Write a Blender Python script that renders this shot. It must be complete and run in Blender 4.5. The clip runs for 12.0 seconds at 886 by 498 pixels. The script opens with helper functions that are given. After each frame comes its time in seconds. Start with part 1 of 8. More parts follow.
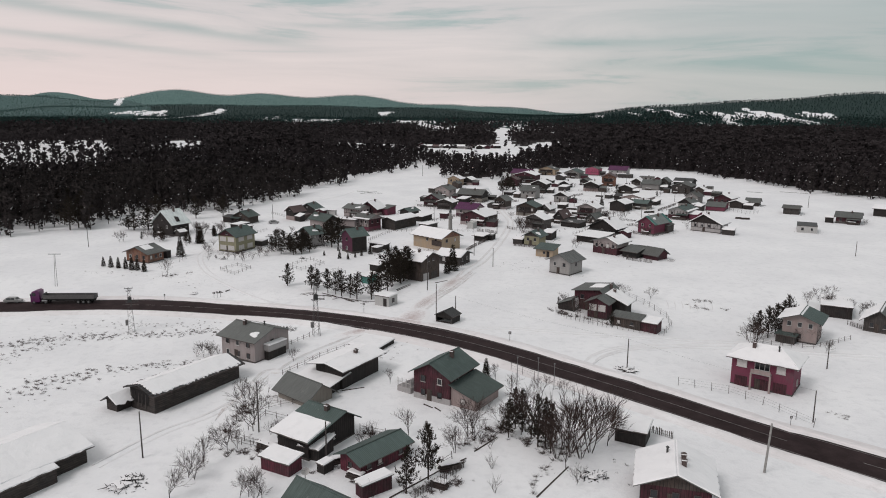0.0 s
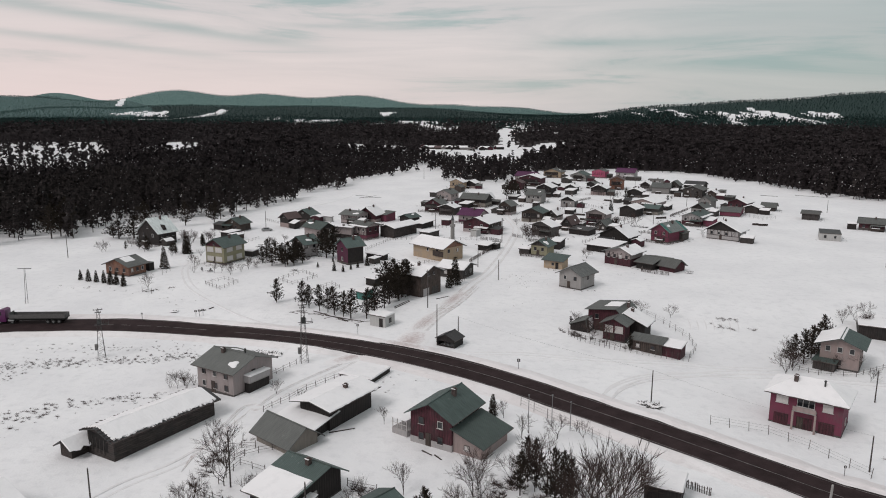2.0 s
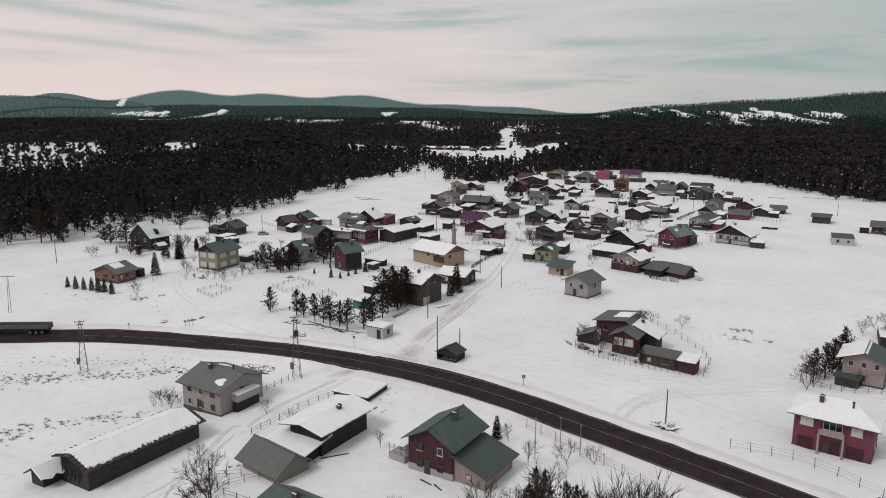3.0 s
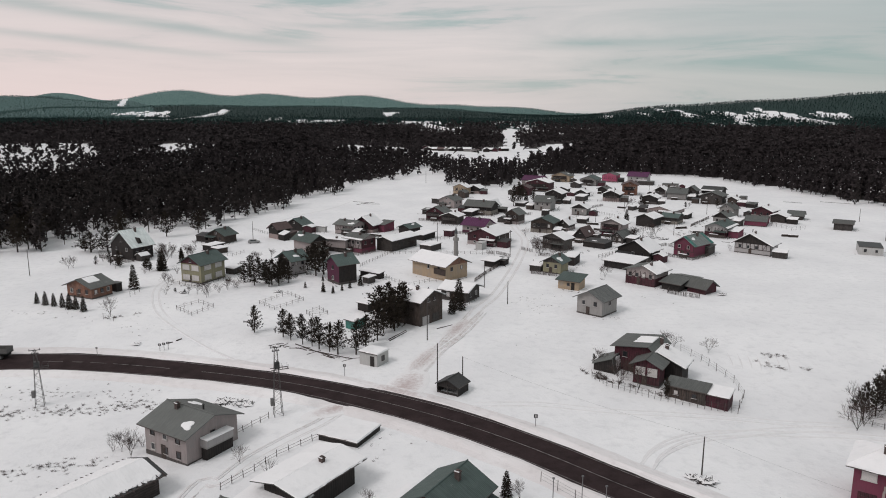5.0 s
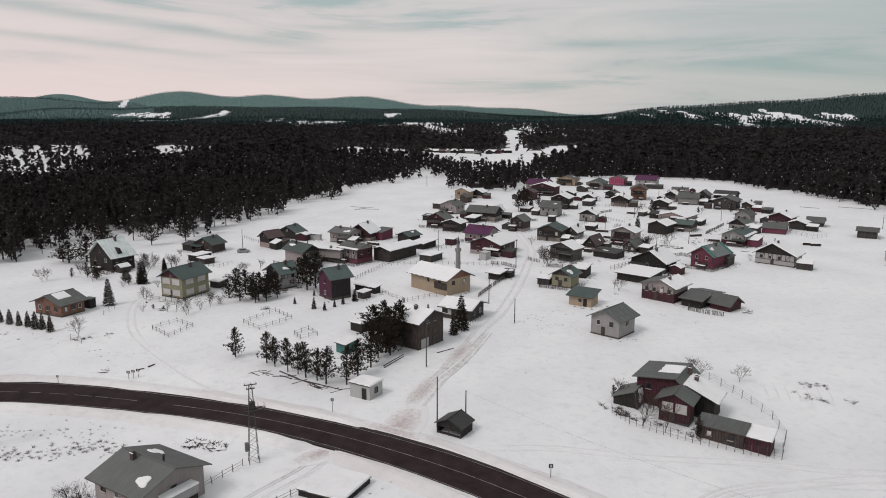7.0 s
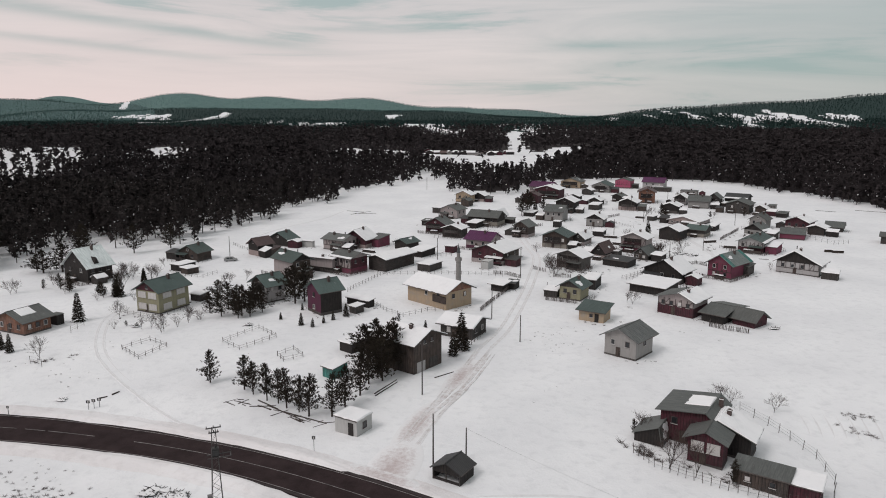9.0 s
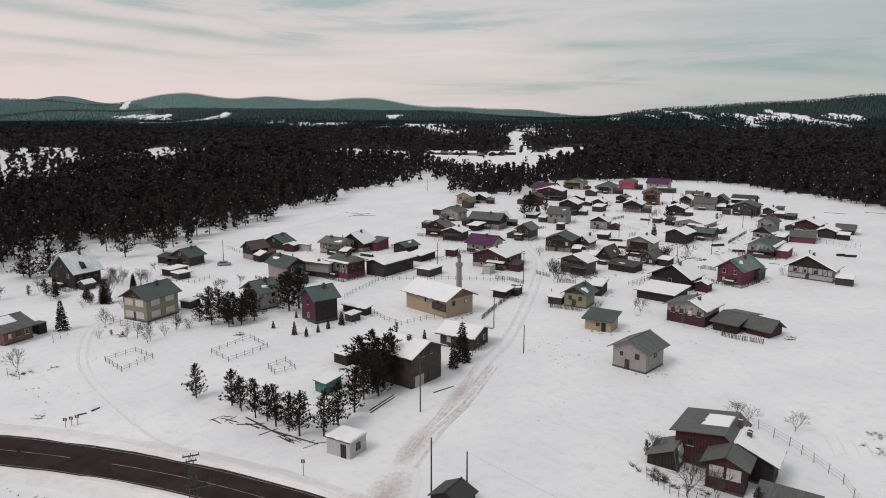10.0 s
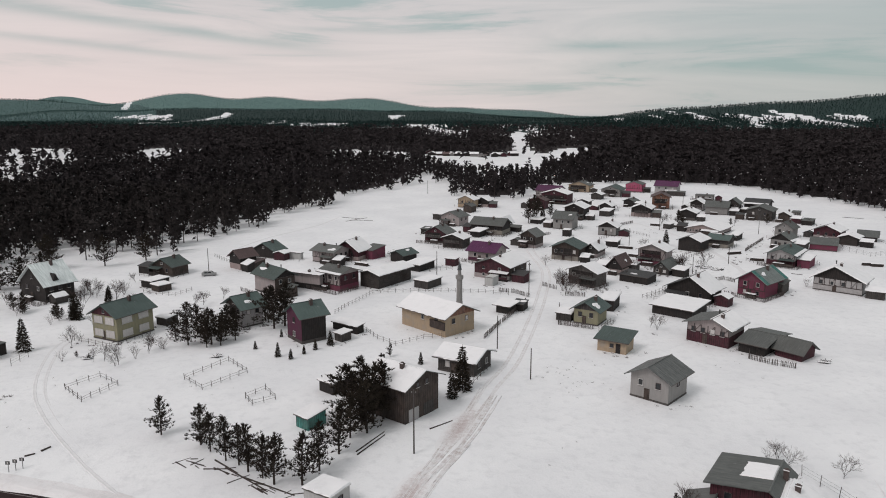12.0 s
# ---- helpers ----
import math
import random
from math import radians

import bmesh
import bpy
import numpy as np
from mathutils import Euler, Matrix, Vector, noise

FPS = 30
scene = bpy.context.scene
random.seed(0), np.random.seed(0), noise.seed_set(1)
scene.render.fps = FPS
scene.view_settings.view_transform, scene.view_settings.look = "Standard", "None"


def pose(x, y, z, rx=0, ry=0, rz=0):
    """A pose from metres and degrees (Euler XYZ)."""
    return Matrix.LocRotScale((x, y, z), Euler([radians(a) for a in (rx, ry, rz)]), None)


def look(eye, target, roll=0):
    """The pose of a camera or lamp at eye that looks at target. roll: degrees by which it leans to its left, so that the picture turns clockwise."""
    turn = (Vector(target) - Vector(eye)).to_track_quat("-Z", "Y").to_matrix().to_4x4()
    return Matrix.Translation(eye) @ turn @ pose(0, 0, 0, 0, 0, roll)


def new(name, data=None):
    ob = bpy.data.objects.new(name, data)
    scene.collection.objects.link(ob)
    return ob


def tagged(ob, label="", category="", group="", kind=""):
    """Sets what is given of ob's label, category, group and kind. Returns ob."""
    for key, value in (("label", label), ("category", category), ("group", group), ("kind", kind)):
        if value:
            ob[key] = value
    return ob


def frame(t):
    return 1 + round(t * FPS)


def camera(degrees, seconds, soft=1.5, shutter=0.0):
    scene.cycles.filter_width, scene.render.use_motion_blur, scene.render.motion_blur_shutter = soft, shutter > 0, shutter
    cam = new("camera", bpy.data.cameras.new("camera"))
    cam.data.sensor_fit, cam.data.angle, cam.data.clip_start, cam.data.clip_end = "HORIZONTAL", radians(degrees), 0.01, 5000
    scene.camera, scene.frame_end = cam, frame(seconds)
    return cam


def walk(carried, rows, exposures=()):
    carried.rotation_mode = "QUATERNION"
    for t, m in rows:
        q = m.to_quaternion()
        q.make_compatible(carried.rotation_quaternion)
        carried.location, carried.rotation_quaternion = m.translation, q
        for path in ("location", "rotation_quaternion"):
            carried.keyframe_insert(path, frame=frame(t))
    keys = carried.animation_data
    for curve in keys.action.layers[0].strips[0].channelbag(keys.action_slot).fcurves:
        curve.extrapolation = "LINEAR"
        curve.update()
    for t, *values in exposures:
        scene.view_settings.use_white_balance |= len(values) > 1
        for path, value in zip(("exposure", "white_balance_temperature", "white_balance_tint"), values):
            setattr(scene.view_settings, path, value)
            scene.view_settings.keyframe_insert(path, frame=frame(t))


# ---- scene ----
cam = camera(63.0, 12.0, 1.0)
PATH = [
    (0, (0.688, -1.169, 48.832), (0.646, 0.792, 48.444), 0.3),
    (0.5, (0.665, 2.654, 48.892), (0.621, 4.616, 48.505), 0.3),
    (1, (0.63, 6.568, 48.987), (0.584, 8.53, 48.599), 0.3),
    (1.5, (0.619, 10.538, 49.114), (0.57, 12.499, 48.726), 0.2),
    (2, (0.591, 14.55, 49.242), (0.542, 16.512, 48.854), 0.2),
    (2.5, (0.575, 18.504, 49.354), (0.524, 20.465, 48.966), 0.2),
    (3, (0.537, 22.531, 49.433), (0.484, 24.492, 49.045), 0.2),
    (5, (0.248, 38.851, 49.654), (0.19, 40.812, 49.266), 0.2),
    (5.5, (0.175, 42.881, 49.666), (0.114, 44.842, 49.279), 0.2),
    (6, (0.101, 46.863, 49.65), (0.039, 48.824, 49.265), 0.3),
    (6.5, (-0.023, 50.823, 49.601), (-0.085, 52.784, 49.215), 0.2),
    (7, (-0.055, 54.76, 49.551), (-0.118, 56.722, 49.166), 0.2),
    (9, (0.166, 69.838, 48.815), (0.098, 71.8, 48.434), 0.1),
    (9.5, (0.189, 73.559, 48.738), (0.12, 75.521, 48.357), 0.1),
    (10, (0.167, 77.306, 48.677), (0.096, 79.268, 48.296), 0.1),
    (10.5, (0.18, 81.045, 48.637), (0.108, 83.007, 48.257), 0.1),
    (11, (0.215, 84.73, 48.598), (0.141, 86.693, 48.219), 0.1),
    (11.5, (0.239, 88.419, 48.546), (0.164, 90.381, 48.167), 0.1),
    (12, (0.382, 92.104, 48.514), (0.305, 94.066, 48.134), 0.1),
]
walk(cam, [(t, look(eye, target, roll)) for t, eye, target, roll in PATH])

# ---- world, sun, exposure ----
world = bpy.data.worlds.new("overcast_sky")
scene.world = world
world.use_nodes = True
wn, wl = world.node_tree.nodes, world.node_tree.links
wn.clear()


def wnode(kind, **values):
    n = wn.new(kind)
    for k, v in values.items():
        n.inputs[k].default_value = v
    return n


sky = wn.new("ShaderNodeTexSky")
sky.sky_type, sky.sun_disc = "NISHITA", False
sky.sun_elevation, sky.sun_rotation = radians(28), radians(230)
sky_bg = wnode("ShaderNodeBackground", Strength=0.07)
wl.new(sky.outputs[0], sky_bg.inputs[0])
coord = wn.new("ShaderNodeTexCoord")
split = wn.new("ShaderNodeSeparateXYZ")
wl.new(coord.outputs["Generated"], split.inputs[0])
# cloud deck: streaks lying flat, stretched sideways
stretch = wn.new("ShaderNodeMapping")
stretch.inputs["Scale"].default_value = (1.5, 1.5, 15.0)
stretch.inputs["Rotation"].default_value = (0, radians(5), 0)
wl.new(coord.outputs["Generated"], stretch.inputs[0])
streak = wnode("ShaderNodeTexNoise", Scale=1.7, Detail=8.0, Roughness=0.6, Distortion=0.5)
wl.new(stretch.outputs[0], streak.inputs["Vector"])
ramp = wn.new("ShaderNodeValToRGB")
ramp.color_ramp.elements[0].position, ramp.color_ramp.elements[1].position = 0.36, 0.60
ramp.color_ramp.elements[0].color = (0.36, 0.47, 0.465, 1)
ramp.color_ramp.elements[1].color = (0.74, 0.69, 0.68, 1)
mid = ramp.color_ramp.elements.new(0.45)
mid.color = (0.63, 0.61, 0.608, 1)
wl.new(streak.outputs[0], ramp.inputs[0])
# warmer and rosier low in the west
west = wn.new("ShaderNodeMapRange")
for i, v in enumerate((0.35, -0.6, 0.0, 1.0)):
    west.inputs[i + 1].default_value = v
wl.new(split.outputs[0], west.inputs[0])
low = wn.new("ShaderNodeMapRange")
for i, v in enumerate((0.17, 0.0, 0.0, 1.0)):
    low.inputs[i + 1].default_value = v
wl.new(split.outputs[2], low.inputs[0])
rosy = wn.new("ShaderNodeMath")
rosy.operation = "MULTIPLY"
wl.new(west.outputs[0], rosy.inputs[0]), wl.new(low.outputs[0], rosy.inputs[1])
tint = wn.new("ShaderNodeMix")
tint.data_type = "RGBA"
tint.inputs[7].default_value = (0.90, 0.74, 0.725, 1)
wl.new(rosy.outputs[0], tint.inputs[0]), wl.new(ramp.outputs[0], tint.inputs[6])
# cooler, thinner cloud to the east
east = wn.new("ShaderNodeMapRange")
for i, v in enumerate((0.0, 0.6, 0.0, 0.8)):
    east.inputs[i + 1].default_value = v
wl.new(split.outputs[0], east.inputs[0])
cool = wn.new("ShaderNodeMix")
cool.data_type = "RGBA"
cool.inputs[7].default_value = (0.37, 0.435, 0.43, 1)
wl.new(east.outputs[0], cool.inputs[0]), wl.new(tint.outputs[2], cool.inputs[6])


def cloud_band(below, height, slope, half, xa, xb, amount):
    """A long thin teal cloud, sloping, between two bearings."""
    def op(kind, a, b=None, c=None):
        n = wn.new("ShaderNodeMath")
        n.operation = kind
        for i, v in enumerate((a, b, c)):
            if v is None:
                continue
            if isinstance(v, (int, float)):
                n.inputs[i].default_value = v
            else:
                wl.new(v, n.inputs[i])
        return n.outputs[0]

    x, z = split.outputs[0], split.outputs[2]
    wav = op("MULTIPLY_ADD", streak.outputs[0], half * 2.4, -half * 1.2)
    w = op("ADD", op("MULTIPLY_ADD", x, slope, z), wav)
    d = op("DIVIDE", op("SUBTRACT", w, height), half)
    band = op("POWER", 2.718, op("MULTIPLY", op("MULTIPLY", d, d), -1.0))
    mid_x, wide = (xa + xb) / 2, (xb - xa) / 2
    e = op("DIVIDE", op("SUBTRACT", x, mid_x), wide)
    band = op("MULTIPLY", band, op("POWER", 2.718, op("MULTIPLY", op("POWER", op("ABSOLUTE", e), 4.0), -1.0)))
    grainy = op("MULTIPLY_ADD", streak.outputs[0], -1.6, 1.55)
    fac = op("MULTIPLY", op("MULTIPLY", band, grainy), amount)
    mx = wn.new("ShaderNodeMix")
    mx.data_type = "RGBA"
    mx.inputs[7].default_value = (0.36, 0.45, 0.445, 1)
    wl.new(fac, mx.inputs[0]), wl.new(below, mx.inputs[6])
    return mx.outputs[2]


clouds = cool.outputs[2]
for row_ in ((0.053, 0.12, 0.007, -0.6, -0.2, 0.8), (0.03, 0.10, 0.005, -0.6, -0.3, 0.5), (0.082, 0.0, 0.008, 0.10, 0.34, 0.75),
             (0.060, 0.03, 0.009, 0.16, 0.6, 0.6), (0.115, 0.0, 0.012, 0.2, 0.6, 0.5), (0.098, 0.02, 0.004, -0.25, -0.05, 0.35)):
    clouds = cloud_band(clouds, *row_)
cloud_bg = wnode("ShaderNodeBackground", Strength=0.98)
wl.new(clouds, cloud_bg.inputs[0])
cover = wnode("ShaderNodeMixShader", Fac=0.9)
wl.new(sky_bg.outputs[0], cover.inputs[1]), wl.new(cloud_bg.outputs[0], cover.inputs[2])
wout = wn.new("ShaderNodeOutputWorld")
wl.new(cover.outputs[0], wout.inputs[0])

sun = new("sun", bpy.data.lights.new("sun", "SUN"))
sun.data.energy, sun.data.angle, sun.data.color = 1.06, radians(20), (1.0, 0.965, 0.945)
sun.matrix_basis = look((-60, -50, 90), (0, 0, 0))


# ---- materials ----
def material(name):
    m = bpy.data.materials.new(name)
    m.use_nodes = True
    nodes, links = m.node_tree.nodes, m.node_tree.links
    return m, nodes, links, nodes["Principled BSDF"]


def noise_node(nodes, links, vec, scale, detail=4.0, rough=0.55):
    n = nodes.new("ShaderNodeTexNoise")
    n.inputs["Scale"].default_value, n.inputs["Detail"].default_value, n.inputs["Roughness"].default_value = scale, detail, rough
    links.new(vec, n.inputs["Vector"])
    return n.outputs[0]


def span(nodes, links, value, a, b, c, d):
    n = nodes.new("ShaderNodeMapRange")
    for i, v in enumerate((a, b, c, d)):
        n.inputs[i + 1].default_value = v
    links.new(value, n.inputs[0])
    return n.outputs[0]


def blend(nodes, links, fac, a, b, mode="MIX"):
    n = nodes.new("ShaderNodeMix")
    n.data_type, n.blend_type = "RGBA", mode
    for socket, value in ((n.inputs[0], fac), (n.inputs[6], a), (n.inputs[7], b)):
        if isinstance(value, (int, float)):
            socket.default_value = value
        elif isinstance(value, tuple):
            socket.default_value = (*value, 1)
        else:
            links.new(value, socket)
    return n.outputs[2]


def bump(nodes, links, bsdf, height, strength, distance=0.05):
    n = nodes.new("ShaderNodeBump")
    n.inputs["Strength"].default_value, n.inputs["Distance"].default_value = strength, distance
    links.new(height, n.inputs["Height"])
    links.new(n.outputs[0], bsdf.inputs["Normal"])


def shade(c, k):
    return tuple(min(1.0, v * k) for v in c)


def wood(name, c, axis=0, step=0.22):
    """Weathered upright boards with joints, grain and grey streaks."""
    m, n, l, b = material(name)
    tc = n.new("ShaderNodeTexCoord")
    vec = tc.outputs["Object"]
    mp = n.new("ShaderNodeMapping")
    mp.inputs["Scale"].default_value = (9, 9, 0.7) if axis == 0 else (0.7, 0.7, 9)
    l.new(vec, mp.inputs[0])
    grain = noise_node(n, l, mp.outputs[0], 1.0, 5)
    w = n.new("ShaderNodeTexWave")
    w.bands_direction = "DIAGONAL" if axis == 0 else "Z"
    w.inputs["Scale"].default_value, w.inputs["Distortion"].default_value = 0.314 / step, 0.3
    mz = n.new("ShaderNodeMapping")
    mz.inputs["Scale"].default_value = (1, 1, 0) if axis == 0 else (0, 0, 1)
    l.new(vec, mz.inputs[0]), l.new(mz.outputs[0], w.inputs["Vector"])
    joint = span(n, l, w.outputs[0], 0.0, 0.16, 0.45, 1.0)
    patch = noise_node(n, l, vec, 0.55, 3)
    info = n.new("ShaderNodeObjectInfo")
    col = blend(n, l, span(n, l, grain, 0.3, 0.7, 0, 1), shade(c, 0.4), shade(c, 1.75))
    grey = (sum(c) / 3 * 1.1,) * 3
    col = blend(n, l, span(n, l, patch, 0.45, 0.75, 0, 0.6), col, grey)
    damp = noise_node(n, l, vec, 0.9, 6, 0.7)
    col = blend(n, l, span(n, l, damp, 0.46, 0.66, 0, 0.75), col, shade(c, 0.32))
    col = blend(n, l, span(n, l, info.outputs["Random"], 0, 1, 0.0, 0.3), col, shade(c, 0.55))
    col = blend(n, l, 1.0, col, joint, "MULTIPLY")
    l.new(col, b.inputs["Base Color"])
    b.inputs["Roughness"].default_value = 0.85
    bump(n, l, b, w.outputs[0], 0.5, 0.03)
    return m


def plaster(name, c):
    """Rendered wall with damp streaks and patches."""
    m, n, l, b = material(name)
    vec = n.new("ShaderNodeTexCoord").outputs["Object"]
    mp = n.new("ShaderNodeMapping")
    mp.inputs["Scale"].default_value = (2.2, 2.2, 0.35)
    l.new(vec, mp.inputs[0])
    streak_v = noise_node(n, l, mp.outputs[0], 1.0, 5, 0.65)
    patch = noise_node(n, l, vec, 0.7, 4, 0.6)
    fine = noise_node(n, l, vec, 14.0, 3)
    col = blend(n, l, span(n, l, streak_v, 0.45, 0.75, 0, 0.65), c, shade(c, 0.62))
    col = blend(n, l, span(n, l, patch, 0.5, 0.7, 0, 0.5), col, (sum(c) / 3 * 0.85,) * 3)
    col = blend(n, l, span(n, l, fine, 0.3, 0.7, 0, 0.25), col, shade(c, 1.2))
    l.new(col, b.inputs["Base Color"])
    b.inputs["Roughness"].default_value = 0.9
    bump(n, l, b, fine, 0.3, 0.02)
    return m


ROOFS = {}
ROOF_COLOUR = {"metal_grey": (0.117, 0.122, 0.118), "metal_green": (0.078, 0.106, 0.100), "metal_dark": (0.055, 0.055, 0.057),
               "metal_brown": (0.11, 0.075, 0.075), "metal_purple": (0.095, 0.024, 0.078), "metal_teal": (0.19, 0.21, 0.205),
               "metal_pale": (0.74, 0.80, 0.80), "metal_streak": (0.075, 0.077, 0.076), "metal_white": (0.62, 0.61, 0.60)}


def roof_metal(name, axis):
    """Sheet-metal roofing: ribs down the slope, sheets of slightly different age, rust and frost stains."""
    if (name, axis) in ROOFS:
        return ROOFS[name, axis]
    c = ROOF_COLOUR[name]
    m, n, l, b = material(name + "_roofing")
    vec = n.new("ShaderNodeTexCoord").outputs["Object"]
    mp = n.new("ShaderNodeMapping")
    mp.inputs["Scale"].default_value = (1, 0, 0) if axis == "x" else (0, 1, 0)
    l.new(vec, mp.inputs[0])
    w = n.new("ShaderNodeTexWave")
    w.bands_direction = "X" if axis == "x" else "Y"
    w.inputs["Scale"].default_value = 1.2
    l.new(mp.outputs[0], w.inputs["Vector"])
    sheets = n.new("ShaderNodeTexVoronoi")
    sheets.inputs["Scale"].default_value = 0.55
    l.new(vec, sheets.inputs["Vector"])
    ms = n.new("ShaderNodeMapping")
    ms.inputs["Scale"].default_value = (3.5, 0.5, 0.5) if axis == "x" else (0.5, 3.5, 0.5)
    l.new(vec, ms.inputs[0])
    stain = noise_node(n, l, ms.outputs[0], 1.0, 5, 0.65)
    frost = noise_node(n, l, vec, 0.9, 6, 0.7)
    k = 3.6 if name == "metal_streak" else 1.3
    col = blend(n, l, span(n, l, stain, 0.35, 0.7, 0, 1), shade(c, 0.8), shade(c, k))
    sep = n.new("ShaderNodeSeparateColor")
    l.new(sheets.outputs["Color"], sep.inputs[0])
    col = blend(n, l, span(n, l, sep.outputs[0], 0, 1, 0, 0.35), col, shade(c, 0.6))
    col = blend(n, l, span(n, l, frost, 0.62, 0.8, 0, 0.5), col, (0.5, 0.5, 0.51))
    age = n.new("ShaderNodeObjectInfo").outputs["Random"]
    col = blend(n, l, span(n, l, age, 0.0, 0.5, 0.45, 0.0), col, (c[0] * 0.75, c[1] * 0.66, c[2] * 0.64))
    col = blend(n, l, span(n, l, age, 0.6, 1.0, 0.0, 0.4), col, shade(c, 1.7))
    col = blend(n, l, span(n, l, w.outputs[0], 0, 0.2, 0.22, 0), col, shade(c, 0.5))
    l.new(col, b.inputs["Base Color"])
    b.inputs["Roughness"].default_value, b.inputs["Metallic"].default_value, b.inputs["Specular IOR Level"].default_value = 0.6, 0.05, 0.3
    bump(n, l, b, w.outputs[0], 0.6, 0.04)
    ROOFS[name, axis] = m
    return m


def snow_material(name, c, grey, relief, gloss=0.5):
    m, n, l, b = material(name)
    geo = n.new("ShaderNodeNewGeometry").outputs["Position"]
    big = noise_node(n, l, geo, 0.045, 5, 0.6)
    mid_v = noise_node(n, l, geo, 0.5, 6, 0.65)
    fine = noise_node(n, l, geo, 3.2, 4, 0.6)
    col = blend(n, l, span(n, l, big, 0.35, 0.7, 0, 0.8), c, grey)
    col = blend(n, l, span(n, l, mid_v, 0.50, 0.74, 0, 0.6), col, shade(grey, 0.9))
    tips = noise_node(n, l, geo, 1.7, 8, 0.8)
    where = noise_node(n, l, geo, 0.06, 3, 0.5)
    both = n.new("ShaderNodeMath")
    both.operation = "MULTIPLY"
    l.new(span(n, l, tips, 0.66, 0.74, 0, 1), both.inputs[0]), l.new(span(n, l, where, 0.5, 0.66, 0, 0.55), both.inputs[1])
    col = blend(n, l, both.outputs[0], col, shade(grey, 0.5))
    l.new(col, b.inputs["Base Color"])
    b.inputs["Roughness"].default_value, b.inputs["Specular IOR Level"].default_value = 0.7, gloss
    add = n.new("ShaderNodeMath")
    add.operation = "MULTIPLY_ADD"
    add.inputs[1].default_value = 0.25
    l.new(fine, add.inputs[0]), l.new(mid_v, add.inputs[2])
    bump(n, l, b, add.outputs[0], relief, 0.25)
    return m


def plain(name, c, rough=0.7, metal=0.0, vary=0.3, scale=3.0):
    m, n, l, b = material(name)
    vec = n.new("ShaderNodeTexCoord").outputs["Object"]
    v = noise_node(n, l, vec, scale, 5)
    info = n.new("ShaderNodeObjectInfo")
    col = blend(n, l, span(n, l, v, 0.3, 0.7, 0, 1), shade(c, 1 - vary), shade(c, 1 + vary))
    col = blend(n, l, span(n, l, info.outputs["Random"], 0, 1, 0, 0.25), col, shade(c, 0.7))
    l.new(col, b.inputs["Base Color"])
    b.inputs["Roughness"].default_value, b.inputs["Metallic"].default_value = rough, metal
    return m


def foliage(name, a, c):
    """Needles: colour varies from clump to clump."""
    m, n, l, b = material(name)
    g = n.new("ShaderNodeNewGeometry")
    v = noise_node(n, l, g.outputs["Position"], 0.12, 3)
    col = blend(n, l, g.outputs["Random Per Island"], a, c)
    col = blend(n, l, span(n, l, v, 0.35, 0.7, 0, 0.6), col, shade(a, 0.7))
    l.new(col, b.inputs["Base Color"])
    b.inputs["Roughness"].default_value = 0.8
    b.inputs["Specular IOR Level"].default_value = 0.05
    return m


SNOW = snow_material("snow_ground", (0.885, 0.878, 0.895), (0.755, 0.75, 0.775), 0.6)
ROADSIDE = snow_material("roadside_snow", (0.85, 0.825, 0.838), (0.69, 0.64, 0.645), 0.7)
ROOF_SNOW = snow_material("snow_on_roof", (0.885, 0.87, 0.885), (0.82, 0.81, 0.828), 0.2)
WALLS = {
    "wood_dark": wood("dark_boards", (0.024, 0.018, 0.017)), "wood_brown": wood("brown_boards", (0.066, 0.047, 0.040)),
    "wood_maroon": wood("maroon_boards", (0.068, 0.0150, 0.0245)), "wood_red": wood("red_boards", (0.10, 0.0155, 0.031)),
    "wood_grey": wood("grey_boards", (0.060, 0.051, 0.048)), "wood_pale": wood("pale_boards", (0.128, 0.113, 0.108)),
    "wood_orange": wood("orange_boards", (0.23, 0.108, 0.072)), "wood_teal": wood("teal_boards", (0.055, 0.20, 0.175)),
    "log_dark": wood("dark_logs", (0.046, 0.036, 0.033), 1, 0.34),
    "plaster_grey": plaster("grey_render", (0.243, 0.231, 0.225)), "plaster_tan": plaster("tan_render", (0.233, 0.209, 0.184)),
    "plaster_white": plaster("whitewash", (0.358, 0.339, 0.339)), "plaster_pink": plaster("pink_render", (0.30, 0.235, 0.225)),
    "plaster_pinkgrey": plaster("pinkish_render", (0.31, 0.265, 0.262)), "plaster_red": plaster("dark_red_render", (0.150, 0.034, 0.062)),
    "plaster_cream": plaster("cream_render", (0.36, 0.272, 0.190)), "plaster_yellow": plaster("yellow_render", (0.252, 0.234, 0.154)),
    "plaster_purple": plaster("purple_render", (0.075, 0.016, 0.040)), "plaster_pink_bright": plaster("bright_pink_render", (0.399, 0.081, 0.154)),
    "concrete": plaster("bare_concrete", (0.286, 0.271, 0.264)), "stone": plaster("stone_base", (0.075, 0.066, 0.063)),
    "metal_white": plaster("white_sheet", (0.417, 0.41, 0.404)),
}
FRAME_WHITE = plain("white_window_frame", (0.52, 0.50, 0.49), 0.5, vary=0.1)
FRAME_DARK = plain("dark_window_frame", (0.07, 0.05, 0.05), 0.6)
CURTAIN = plain("white_curtain", (0.55, 0.52, 0.51), 0.9, vary=0.15, scale=9)
GLASS, gn, gl, gb = material("window_glass")
gb.inputs["Base Color"].default_value = (0.02, 0.022, 0.025, 1)
gb.inputs["Roughness"].default_value = 0.08
BRICK = plain("chimney_brick", (0.085, 0.062, 0.058), 0.9)
PIPE = plain("stove_pipe", (0.05, 0.05, 0.05), 0.5, 0.4)
TRIM = plain("roof_edge_board", (0.09, 0.075, 0.07), 0.8)
